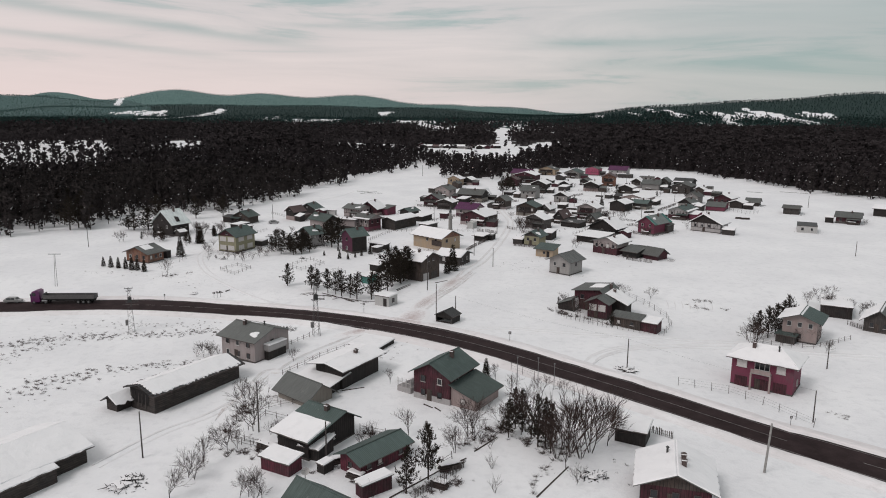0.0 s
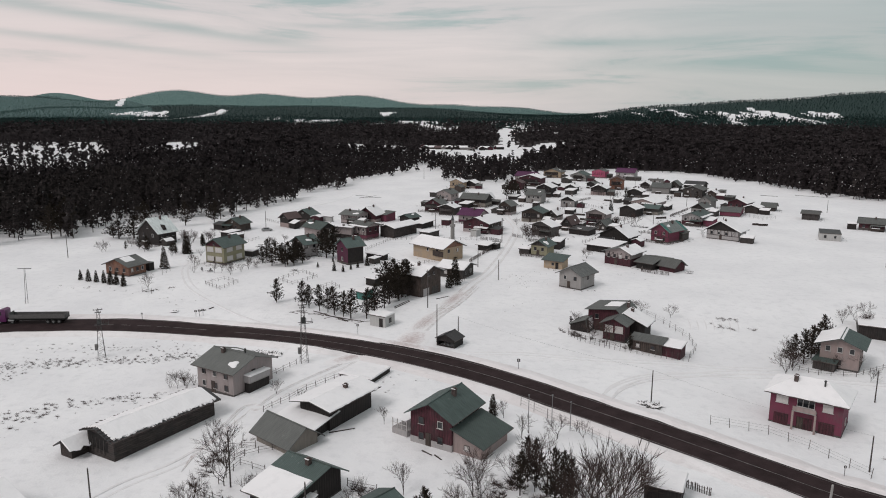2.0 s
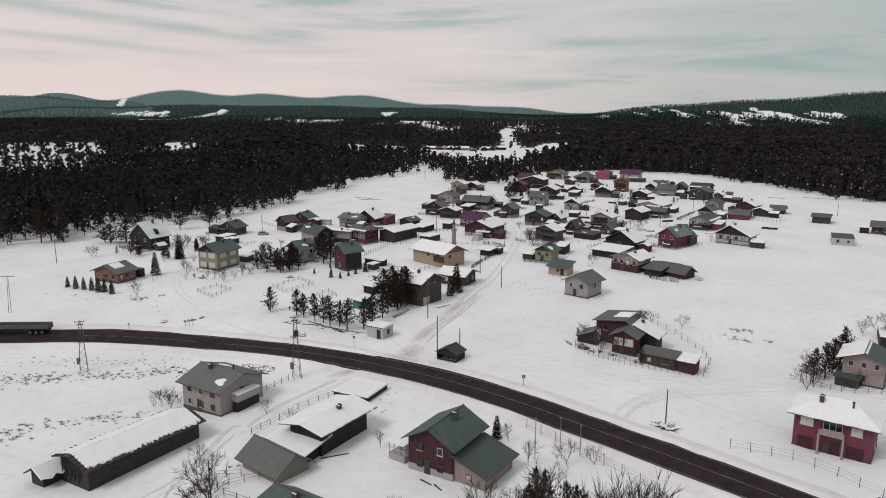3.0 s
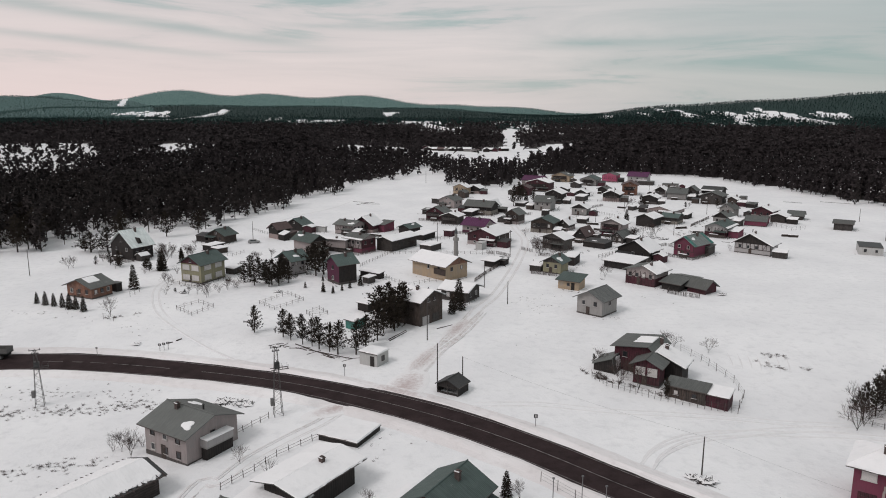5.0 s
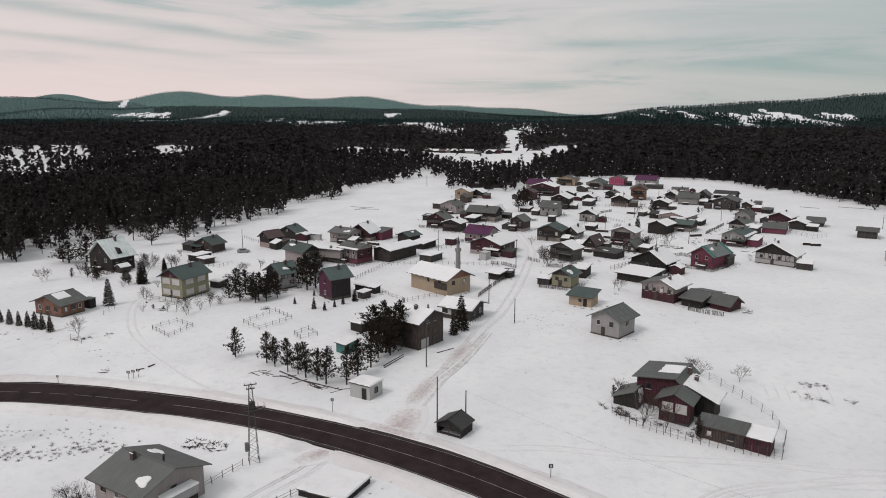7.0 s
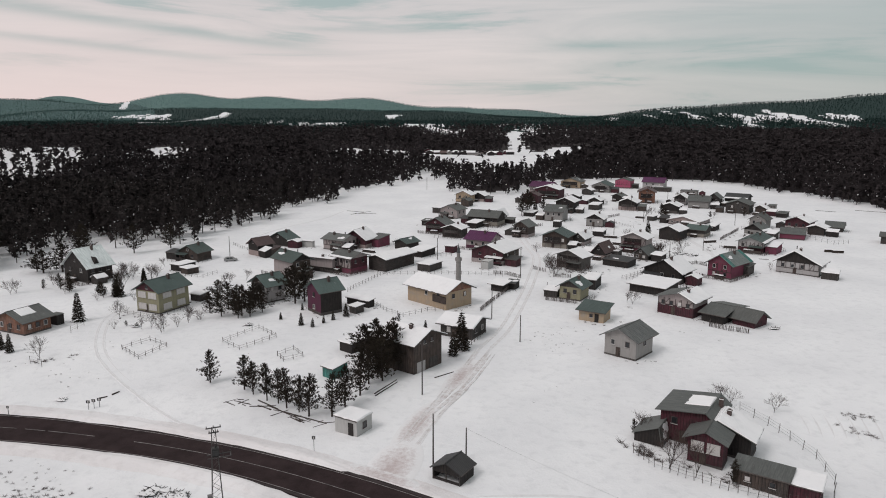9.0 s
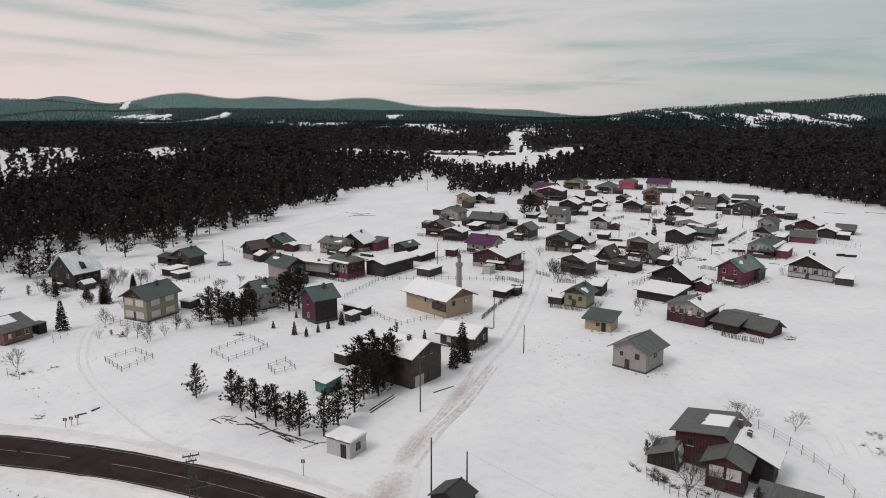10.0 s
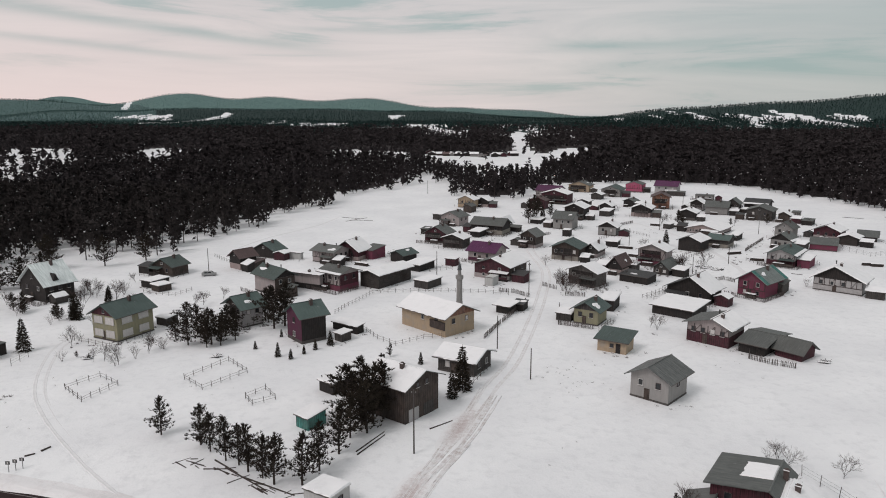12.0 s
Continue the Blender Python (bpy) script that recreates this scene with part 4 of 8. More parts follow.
        if vr.random() < 0.6:
            part("roof_snow", snow_sheet([(va - 0.18, -Y - dv_ - 0.22, hv - 0.09), (vb + 0.18, -Y - dv_ - 0.22, hv - 0.09), (vb + 0.18, -Y - 0.1, hv + 0.255), (va - 0.18, -Y - 0.1, hv + 0.255)], vr, thick=0.15, rag=0.05), ROOF_SNOW, ver)
        for u in (va + 0.08, (va + vb) / 2, vb - 0.08):
            part("post", Build().box(u - 0.06, u + 0.06, -Y - dv_ + 0.02, -Y - dv_ + 0.14, 0.303, hv - 0.17), BEAM, ver)
        part("railing", Build().box(va, vb, -Y - dv_ - 0.04, -Y - dv_ + 0.016, 0.55, 1.15), WALLS[vr.choice(("wood_brown", "wood_maroon", "wood_dark", "wood_pale"))], ver)

    # a balcony under the gable
    if veranda and cat == "house" and ridge == "d" and y > 225 and h >= 3.2 and w > 5.5 and tone.random() < 0.55:
        zb, ua, ub = h * tone.uniform(0.42, 0.56), -X * tone.uniform(0.6, 0.95), X * tone.uniform(0.5, 0.95)
        deck = part("balcony", Build().box(ua, ub, -Y - 1.05, -Y - 0.075, zb - 0.14, zb), BEAM, root)
        # Flat dark board on the wall stands for a recess in shade.
        part("recess", Build().box(ua + 0.2, ub - 0.2, -Y - 0.075, -Y - 0.062, zb + 0.02, min(h - 0.1, zb + 1.95)), WALLS["wood_dark"], deck)
        bars = Build().box(ua, ub, -Y - 1.04, -Y - 0.98, zb + 0.85, zb + 0.93).box(ua, ub, -Y - 1.04, -Y - 0.98, zb + 0.12, zb + 0.19)
        nb = max(4, int((ub - ua) / 0.22))
        for i in range(nb):
            u = ua + 0.06 + (ub - ua - 0.12) * i / (nb - 1)
            bars.box(u - 0.045, u + 0.045, -Y - 1.03, -Y - 1.0, zb + 0.19, zb + 0.85)
        part("railing", bars, WALLS[tone.choice(("wood_brown", "wood_maroon", "wood_pale", "wood_dark", "wood_grey"))], deck)
        for u in (ua + 0.07, (ua + ub) / 2, ub - 0.07):
            part("post", Build().box(u - 0.06, u + 0.06, -Y - 0.99, -Y - 0.87, z0, h - 0.1), BEAM, deck)

    # openings
    def row(code, length, place):
        wide = code.endswith("w")
        floors, cols = (int(s_) for s_ in code.rstrip("w").split("x"))
        ww = min(2.6 if wide else 0.95, length / cols * (0.8 if wide else 0.6))
        hh = (1.5 if wide else 1.05) if h / floors > 2.2 else 0.75
        if cat in ("barn", "shed", "hut"):
            ww, hh = ww * 0.8, hh * 0.75
        for f in range(floors):
            zc = h * (f + 0.55) / floors if floors > 1 else (h * 0.56 if h < 3.4 else h - 1.35)
            for c_ in range(cols):
                if not wide and rnd.random() < 0.1 and cols > 2:
                    continue
                u = -length / 2 + length * (c_ + 0.5) / cols
                window(root, place(u, zc), ww, hh, wide or rnd.random() < 0.3, wide or rnd.random() < 0.12)

    out = 0.055 if gable or sidewall or low else 0.02
    if win and win != "hip":
        row(win, w * 0.92, lambda u, z: pose(u, -Y - out, z))
    if side:
        row(side, d * 0.9, lambda u, z: pose(X + out, u, z, 0, 0, 90))
    if win == "hip":
        for u, ww in ((-w * 0.33, 1.8), (0.0, 2.6), (w * 0.3, 1.5)):
            window(root, pose(u, -Y - 0.02, h - 1.25), ww, 1.5, True, u != 0)
        for u, ww in ((-w * 0.33, 2.2), (0.0, 2.4), (w * 0.3, 2.3)):
            part("garage_door", Build().box(u - ww / 2, u + ww / 2, -Y - 0.06, -Y - 0.004, -0.2, 2.0).box(u - 0.04, u + 0.04, -Y - 0.09, -Y - 0.062, -0.2, 2.0), WALLS["wood_maroon"], root)
    if gwin:
        for i in range(gwin):
            window(root, pose(X + 0.03, (i - (gwin - 1) / 2) * 2.2, h - 0.4, 0, 0, 90), 0.8, 0.8, False)
        for u in (-d * 0.25, d * 0.2):
            part("door", Build().box(X + 0.004, X + 0.07, u - 1.2, u + 1.2, -0.3, 2.1), WALLS["plaster_white" if u < 0 else "wood_grey"], root)
    if ridge == "d" and rise >= 1.8 and cat == "house" and rnd.random() < 0.5:
        window(root, pose(xr, -Y - 0.07, h + rise * 0.3), 0.7, 0.7, rnd.random() < 0.5)
    if cat == "mosque":
        part("porch", Build().box(X * 0.35, X + 0.05, -Y - 0.3, -Y - 0.003, 1.6, 3.3), WALLS["wood_brown"], root)
    if door or (cat == "house" and win):
        u = X * 0.45 if door else -X * 0.12
        dr = part("door", Build().box(u - 0.48, u + 0.48, -Y - 0.075, -Y - 0.004, -0.25, 2.02), WALLS["wood_dark"] if door else WALLS["wood_brown"], root)
        part("handle", Build().stick((u + 0.36, -Y - 0.12, 1.0), (u + 0.36, -Y - 0.077, 1.0), 0.03, 0.03, 6), STEEL, dr)
    # chimneys
    for i in range(chim):
        f = (0.3, 0.7, 0.5)[i % 3] if chim > 1 else 0.62
        if ridge == "d":
            cx_, cy_, cz_ = xr + (0.9 if i % 2 == 0 else -1.1), -Y + f * d, top - 0.9
        elif ridge == "w":
            cx_, cy_, cz_ = -X + f * w, yr + (-0.9 if i % 2 == 0 else 0.9), top - 0.9
        else:
            cx_, cy_, cz_ = -X + f * w, -Y * 0.35 if ridge == "hip" else 0, h + 0.1
        chimney(root, cx_, cy_, cz_, top + 0.55, i % 2 == 0)
    if dormer:
        q = [Vector(s_) for s_ in planes[1]]
        c = bilinear(q, 0.42, 0.3)
        part("dormer", Build().shell([(c.x + 0.9, c.y - 0.8, c.z - 0.5), (c.x + 0.9, c.y + 0.8, c.z - 0.5), (c.x + 0.9, c.y, c.z + 1.3), (c.x - 1.8, c.y, c.z + 1.3)],
                                     [(0, 1, 2), (1, 3, 2), (0, 2, 3)]), WALLS["wood_dark"], root)
    if balcony == "front":
        bl = part("balcony", Build().box(-w * 0.16, w * 0.16, -Y - 1.2, -Y - 0.004, h - 2.55, h - 2.4), WALLS["concrete"], root)
        part("railing", Build().box(-w * 0.16, w * 0.16, -Y - 1.2, -Y - 1.1, h - 2.396, h - 1.7), WALLS["plaster_pink"], bl)
        for u in (-w * 0.155, w * 0.155):
            part("post", Build().box(u - 0.15, u + 0.15, -Y - 1.15, -Y - 0.85, z0, h - 2.552), WALLS["plaster_pink"], bl)
    if balcony == "side":
        bl = part("balcony", Build().box(X + 0.004, X + 1.5, -Y * 0.5, Y * 0.55, h - 2.6, h - 2.4), WALLS["concrete"], root)
        part("railing", Build().box(X + 1.4, X + 1.5, -Y * 0.5, Y * 0.55, h - 2.396, h - 1.3).box(X + 0.004, X + 1.396, -Y * 0.5, -Y * 0.5 + 0.1, h - 2.396, h - 1.3), WALLS["plaster_white"], bl)
        part("canopy_snow", Build().box(X + 0.1, X + 1.7, -Y * 0.5, Y * 0.55, h - 1.29, h - 1.1), ROOF_SNOW, bl)
        part("porch_wall", Build().box(X + 0.3, X + 1.3, -Y * 0.5, Y * 0.55, z0, h - 2.604), WALLS["wood_dark"], bl)
    if timber:
        tb = Build()
        zb, zt = (lowh if low else h * 0.45), h - 0.2
        n = max(4, int(w / 1.3))
        for i in range(n + 1):
            u = -X + 0.1 + (w - 0.2) * i / n
            tb.box(u - 0.07, u + 0.07, -Y - 0.09, -Y - 0.038, zb, zt)
            if i < n and i % 2:
                un = u + (w - 0.2) / n
                tb.slab([(u, -Y - 0.075, zb), (u + 0.14, -Y - 0.075, zb), (un, -Y - 0.075, zt), (un - 0.14, -Y - 0.075, zt)], 0.03)
        tb.box(-X, X, -Y - 0.1, -Y - 0.038, zb - 0.08, zb + 0.08)
        part("timber_frame", tb, BEAM, root)
    return root


# ---- trees ----
def needle_tuft(c, rnd, p, out, size, count, width, slot):
    """A spray of needle slivers round one point."""
    for _ in range(count):
        d = (out + Vector((rnd.uniform(-1, 1), rnd.uniform(-1, 1), rnd.uniform(-0.7, 0.9))) * 0.9).normalized() * size * rnd.uniform(0.6, 1.2)
        s = d.orthogonal().normalized() * size * width
        s.rotate(Matrix.Rotation(rnd.uniform(0, 6.3), 3, d))
        i0 = len(c.v)
        q = p - d * 0.3
        c.v += [tuple(q - s), tuple(q + s), tuple(p + d)]
        c.f.append((i0, i0 + 1, i0 + 2))
        c.s.append(slot)


def pine_meshes(seed, limbs, wide=0.25, snowy=0.006):
    """A pine one metre high: a bent tapered trunk, limbs reaching up and out, sprays of needles along them."""
    rnd = random.Random(seed)
    t, c = Build(), Build()
    lean = Vector((rnd.uniform(-0.05, 0.05), rnd.uniform(-0.05, 0.05), 0))

    def axis(z):
        return Vector((lean.x * z * z, lean.y * z * z, z))

    for i in range(6):
        t.stick(axis(i / 6) - Vector((0, 0, 0.03 if i == 0 else 0)), axis((i + 1) / 6), 0.019 * (1 - i / 6.6), 0.019 * (1 - (i + 1) / 6.6), 6)
    base = rnd.uniform(0.12, 0.2)
    bias, waist = rnd.uniform(0, 6.28), rnd.uniform(0.25, 0.5)
    for i in range(limbs):
        f = (i + rnd.random()) / limbs
        z = base + (0.97 - base) * f
        a = i * 2.4 + rnd.uniform(-0.7, 0.7)
        swell = 1 - 0.5 * math.exp(-((f - waist) / 0.1) ** 2) * (0.5 + 0.5 * math.cos(a + bias * 2))
        reach = wide * min(1.0, 0.6 + 1.6 * f) * (1.02 - f) ** 0.7 * rnd.choice((0.45, 0.75, 0.9, 1.0, 1.2)) * (1 + 0.3 * math.cos(a - bias)) * swell
        rise = reach * rnd.uniform(0.05, 0.7)
        root, tip = axis(z - 0.03), axis(z) + Vector((math.cos(a) * reach, math.sin(a) * reach, rise))
        t.stick(root, tip, 0.0055, 0.002, 3)
        n = max(4, int(13 * reach / wide))
        out = (tip - root).normalized()
        for k in range(n):
            u = 0.2 + 0.85 * (k + rnd.random()) / n
            p = root.lerp(tip, u) + Vector((rnd.gauss(0, 1), rnd.gauss(0, 1), rnd.gauss(0, 0.8))) * 0.022
            needle_tuft(c, rnd, p, out * 0.7 + Vector((0, 0, 0.5)), 0.046 * rnd.uniform(0.6, 1.35), 10, 0.14, 1 if rnd.random() < snowy else 0)
    for k in range(6):
        needle_tuft(c, rnd, axis(0.93 + 0.014 * k), Vector((0, 0, 1)), 0.05, 8, 0.15, 0)
    return t.mesh("trunk", BARK), c.mesh("crown", [PINE, ROOF_SNOW])


def spruce_meshes(seed, tiers=19, snowy=0.008):
    """A spruce one metre high: a straight stem and drooping whorls that narrow to a point."""
    rnd = random.Random(seed)
    t, c = Build(), Build()
    t.stick((0, 0, -0.03), (0, 0, 0.99), 0.017, 0.003, 6)
    for i in range(tiers):
        z = 0.05 + 0.92 * (i / tiers) ** 0.92
        reach = (0.235 * (1 - z) ** 0.85 + 0.012) * rnd.uniform(0.85, 1.12)
        n = max(4, int(11 * (1 - z) + 4))
        for k in range(n):
            a = 6.283 * k / n + rnd.uniform(-0.3, 0.3)
            long = reach * rnd.uniform(0.7, 1.1)
            root, tip = Vector((0, 0, z)), Vector((math.cos(a) * long, math.sin(a) * long, z - 0.28 * long))
            for u in ((0.35, 0.6, 0.82, 1.0) if long > 0.08 else (0.6, 1.0)):
                p = root.lerp(tip, u) + Vector((rnd.uniform(-1, 1), rnd.uniform(-1, 1), rnd.uniform(-1, 1))) * 0.012
                needle_tuft(c, rnd, p, (tip - root).normalized() * 1.3, 0.046 * rnd.uniform(0.8, 1.2), 8, 0.26, 1 if rnd.random() < snowy else 0)
    return t.mesh("trunk", BARK), c.mesh("crown", [PINE, ROOF_SNOW])


def bare_meshes(seed, spread=0.85, stems=1, upright=0.12, depth=4):
    """A leafless tree one metre high: stem and limbs as bent tapered sticks, the last twigs as fine slivers."""
    rnd = random.Random(seed)
    t, c = Build(), Build()
    lengths = (0.24, 0.30, 0.23, 0.17, 0.12)

    def fork(d, angle):
        u = d.orthogonal().normalized()
        u.rotate(Matrix.Rotation(rnd.uniform(0, 6.283), 3, d))
        k = d * math.cos(angle) + u * math.sin(angle) + Vector((0, 0, upright))
        k.z = max(k.z, 0.05)
        return k.normalized()

    def grow(p, d, r, level):
        length = lengths[level] * rnd.uniform(0.7, 1.2)
        if level < depth:
            mid_p = p + d * length * 0.5
            q = mid_p + (d + Vector((rnd.uniform(-1, 1), rnd.uniform(-1, 1), rnd.uniform(-0.3, 0.5))) * 0.16).normalized() * length * 0.5
            bl, n = (t, 5) if level < 2 else (c, 3)
            bl.stick(p, mid_p, r, r * 0.8, n).stick(mid_p, q, r * 0.8, r * 0.6, n)
            many = (5, 4, 4, 4)[level]
            for k in range(many):
                u = 1.0 if k == 0 else rnd.uniform(0.45, 1.0)
                start = p.lerp(mid_p, u * 2) if u < 0.5 else mid_p.lerp(q, u * 2 - 1)
                grow(start, fork(d, rnd.uniform(0.3, 1.0) * spread), r * (0.6 if level else 0.55), level + 1)
        else:
            q = p + d * length
            w = d.orthogonal().normalized() * 0.0021
            c.poly([p - w, p + w, q])
            w.rotate(Matrix.Rotation(1.57, 3, d))
            c.poly([p - w, p + w, q])

    for k in range(stems):
        a = 6.283 * k / stems + rnd.uniform(-0.5, 0.5)
        d = Vector((math.cos(a) * 0.35, math.sin(a) * 0.35, 1)) if stems > 1 else Vector((rnd.uniform(-0.12, 0.12), rnd.uniform(-0.12, 0.12), 1))
        grow(Vector((0, 0, -0.05)), d.normalized(), 0.011 if stems == 1 else 0.0055, 0 if stems == 1 else 1)
    zs = max(v[2] for v in c.v)
    for bl in (t, c):
        bl.v = [(v[0] / zs, v[1] / zs, v[2] / zs) for v in bl.v]
    return t.mesh("trunk", BARK), c.mesh("twig_crown", TWIG)


PINES = [pine_meshes(s, 66, w_) for s, w_ in ((1, 0.36), (2, 0.31), (3, 0.38), (4, 0.33), (5, 0.35), (6, 0.30))]
SPRUCES = [spruce_meshes(s) for s in (11, 12, 13)]
BARES = [bare_meshes(s) for s in (21, 22, 23, 24)]
WILLOWS = [bare_meshes(s, 0.7, 4, 0.16) for s in (27, 28, 29)]
SHRUBS = [bare_meshes(s, 0.8, 5, 0.1, 3) for s in (31, 32, 33)]
TREES = [0]


def plant(kinds, x, y, h, parts_, name, label, group, slender=1.0):
    TREES[0] += 1
    rnd = random.Random(TREES[0] * 3 + 1)
    t, c = kinds[rnd.randrange(len(kinds))]
    k = h * rnd.uniform(0.9, 1.12) * slender
    m = Matrix.LocRotScale((x, y, float(ground_z(np.array([x]), np.array([y]))[0]) - 0.05), Euler((0, 0, rnd.uniform(0, 6.3))), (k, k, h))
    root = thing(name, m, label, "tree", group)
    part(parts_[0], t, None, root)
    part(parts_[1], c, None, root)
    return root


def pine_tree(x, y, h, slender=1.0):
    return plant(PINES, x, y, h, ("trunk", "crown"), "pine_tree", "dark pine with an uneven crown standing in snow", "pines by the houses", slender)


def spruce_tree(x, y, h):
    return plant(SPRUCES, x, y, h, ("trunk", "crown"), "spruce_tree", "dark conical spruce standing in snow", "spruces by the houses")


def bare_tree(x, y, h):
    return plant(SHRUBS if h < 3.2 else WILLOWS if h > 6.2 and x > 13 else BARES, x, y, h, ("trunk", "twig_crown"), "bare_tree", "leafless brown tree with fine twigs in snow", "bare trees in the gardens")


# ---- poles and fences ----
GREY_BOX = plain("grey_box_paint", (0.16, 0.155, 0.155), 0.6)

def zg(x, y):
    return float(ground_z(np.array([x]), np.array([y]))[0])


def utility_pole(x, y, h, label="thin dark wooden utility pole", mat=None, r=0.12, lean=0.0):
    root = thing("utility_pole", pose(x, y, zg(x, y), 0, lean), label, "pole", "utility poles")
    part("shaft", Build().stick((0, 0, -0.4), (0, 0, h), r, r * 0.7, 8), mat or POLE_WOOD, root)
    if h < 8.5:
        part("cap", Build().stick((0, 0, h), (0, 0, h + 0.12), r * 0.8, r * 0.3, 6), POLE_GREY, root)
        return root
    part("crossarm", Build().box(-0.4, 0.4, -0.06, 0.06, h - 0.55, h - 0.43), mat or POLE_WOOD, root)
    for u in (-0.32, 0.32):
        part("insulator", Build().stick((u, 0, h - 0.428), (u, 0, h - 0.24), 0.05, 0.03, 6), POLE_GREY, root)
    return root


def concrete_pole(x, y, h):
    return utility_pole(x, y, h, "tall grey concrete utility pole beside the road", POLE_GREY, 0.19, 3)


def thin_pole(x, y, h):
    root = thing("marker_pole", pose(x, y, zg(x, y)), "slim grey marker pole beside the road", "pole", "marker poles")
    part("shaft", Build().stick((0, 0, -0.3), (0, 0, h), 0.06, 0.05, 6), STEEL, root)
    part("head", Build().box(-0.14, 0.14, -0.05, 0.05, h, h + 0.2), STEEL, root)
    return root


def lattice_pylon(x, y, h):
    """Four legs drawing together, braced crosswise, with crossarms, a transformer and a switch box."""
    root = thing("lattice_pylon", pose(x, y, zg(x, y), 0, 0, 25), "tapering dark steel lattice power pylon", "pylon", "lattice pylons")
    wb, wt = 0.72, 0.2
    for sx in (-1, 1):
        for sy in (-1, 1):
            part("leg", Build().stick((sx * wb, sy * wb, -0.3), (sx * wt, sy * wt, h), 0.055, 0.04, 4), PYLON_STEEL, root)
    br = Build()
    n = 13
    for i in range(n):
        za, zb = h * i / n, h * (i + 1) / n
        ra, rb = wb - (wb - wt) * i / n, wb - (wb - wt) * (i + 1) / n
        for s in (-1, 1):
            k = 1 if i % 2 else -1
            br.stick((-ra * k, s * ra, za), (rb * k, s * rb, zb), 0.024, 0.024, 3).stick((s * ra, ra * k, za), (s * rb, -rb * k, zb), 0.024, 0.024, 3)
    part("bracing", br, PYLON_STEEL, root)
    for z, half in ((h - 0.1, 0.9), (h - 0.7, 0.6)):
        arm = part("crossarm", Build().box(-half, half, -0.07, 0.07, z, z + 0.11), PYLON_STEEL, root)
        for u in (-half + 0.1, 0.0, half - 0.1):
            part("insulator", Build().stick((u, 0, z + 0.112), (u, 0, z + 0.36), 0.06, 0.04, 6), POLE_WOOD, arm)
    zp = h * 0.68
    pf = part("platform", Build().box(-0.9, 1.9, -0.55, -0.45, zp, zp + 0.1).box(-0.9, 1.9, 0.45, 0.55, zp, zp + 0.1).box(1.8, 1.9, -0.45, 0.45, zp, zp + 0.1), PYLON_STEEL, root)
    for u in (0.9, 1.85):
        for s in (-0.5, 0.5):
            part("bracket", Build().stick((u, s, zp + 0.1), (u, s, zp + 0.75), 0.03, 0.03, 4), PYLON_STEEL, pf)
    part("transformer", Build().box(-0.35, 0.5, -0.36, 0.36, zp + 0.11, zp + 1.15).box(-0.25, 0.4, -0.46, 0.46, zp + 0.3, zp + 0.95).stick((0.1, 0, zp + 1.15), (0.1, 0, zp + 1.5), 0.08, 0.05, 6), PIPE, root)
    part("switch_box", Build().box(-1.15, -0.6, -0.3, 0.3, h * 0.16, h * 0.16 + 1.2), GREY_BOX, root)
    return root


def t_pylon(x, y, h):
    root = thing("power_pole", pose(x, y, zg(x, y), 0, 2, 15), "slim power pole with a wide crossarm", "pole", "utility poles")
    for s in (-1, 1):
        part("leg", Build().stick((s * 0.3, 0, -0.3), (s * 0.1, 0, h), 0.07, 0.06, 6), STEEL, root)
    part("crossarm", Build().box(-1.6, 1.6, -0.08, 0.08, h - 0.2, h - 0.05), STEEL, root)
    return root


def overhead_wire(a, b, sag=0.6):
    """One cable hanging between two pole tops."""
    (xa, ya, ha), (xb, yb, hb) = a, b
    za, zb = zg(xa, ya) + ha, zg(xb, yb) + hb
    w = Build()
    pts = [Vector((xa + (xb - xa) * u, ya + (yb - ya) * u, za + (zb - za) * u - sag * 4 * u * (1 - u))) for u in (i / 10 for i in range(11))]
    for p, q in zip(pts, pts[1:]):
        w.stick(p, q, 0.009, 0.009, 3)
    return tagged(part("overhead_wire", w, WIRE), "thin dark overhead cable strung between poles", "cable", "overhead wires")


POST = Build().stick((0, 0, -0.3), (0, 0, 1.15), 0.06, 0.05, 5).mesh("post", FENCE)
TALL_POST = Build().stick((0, 0, -0.3), (0, 0, 1.6), 0.05, 0.045, 5).mesh("post", FENCE)
PICKET = Build().shell([(-0.06, -0.02, -0.2), (0.06, -0.02, -0.2), (0.06, 0.02, -0.2), (-0.06, 0.02, -0.2), (-0.06, -0.02, 1.2), (0.06, -0.02, 1.2), (0.06, 0.02, 1.2),
                        (-0.06, 0.02, 1.2), (0, 0, 1.34)], [(0, 1, 5, 4), (1, 2, 6, 5), (2, 3, 7, 6), (3, 0, 4, 7), (4, 5, 8), (5, 6, 8), (6, 7, 8), (7, 4, 8)]).mesh("picket", FENCE)


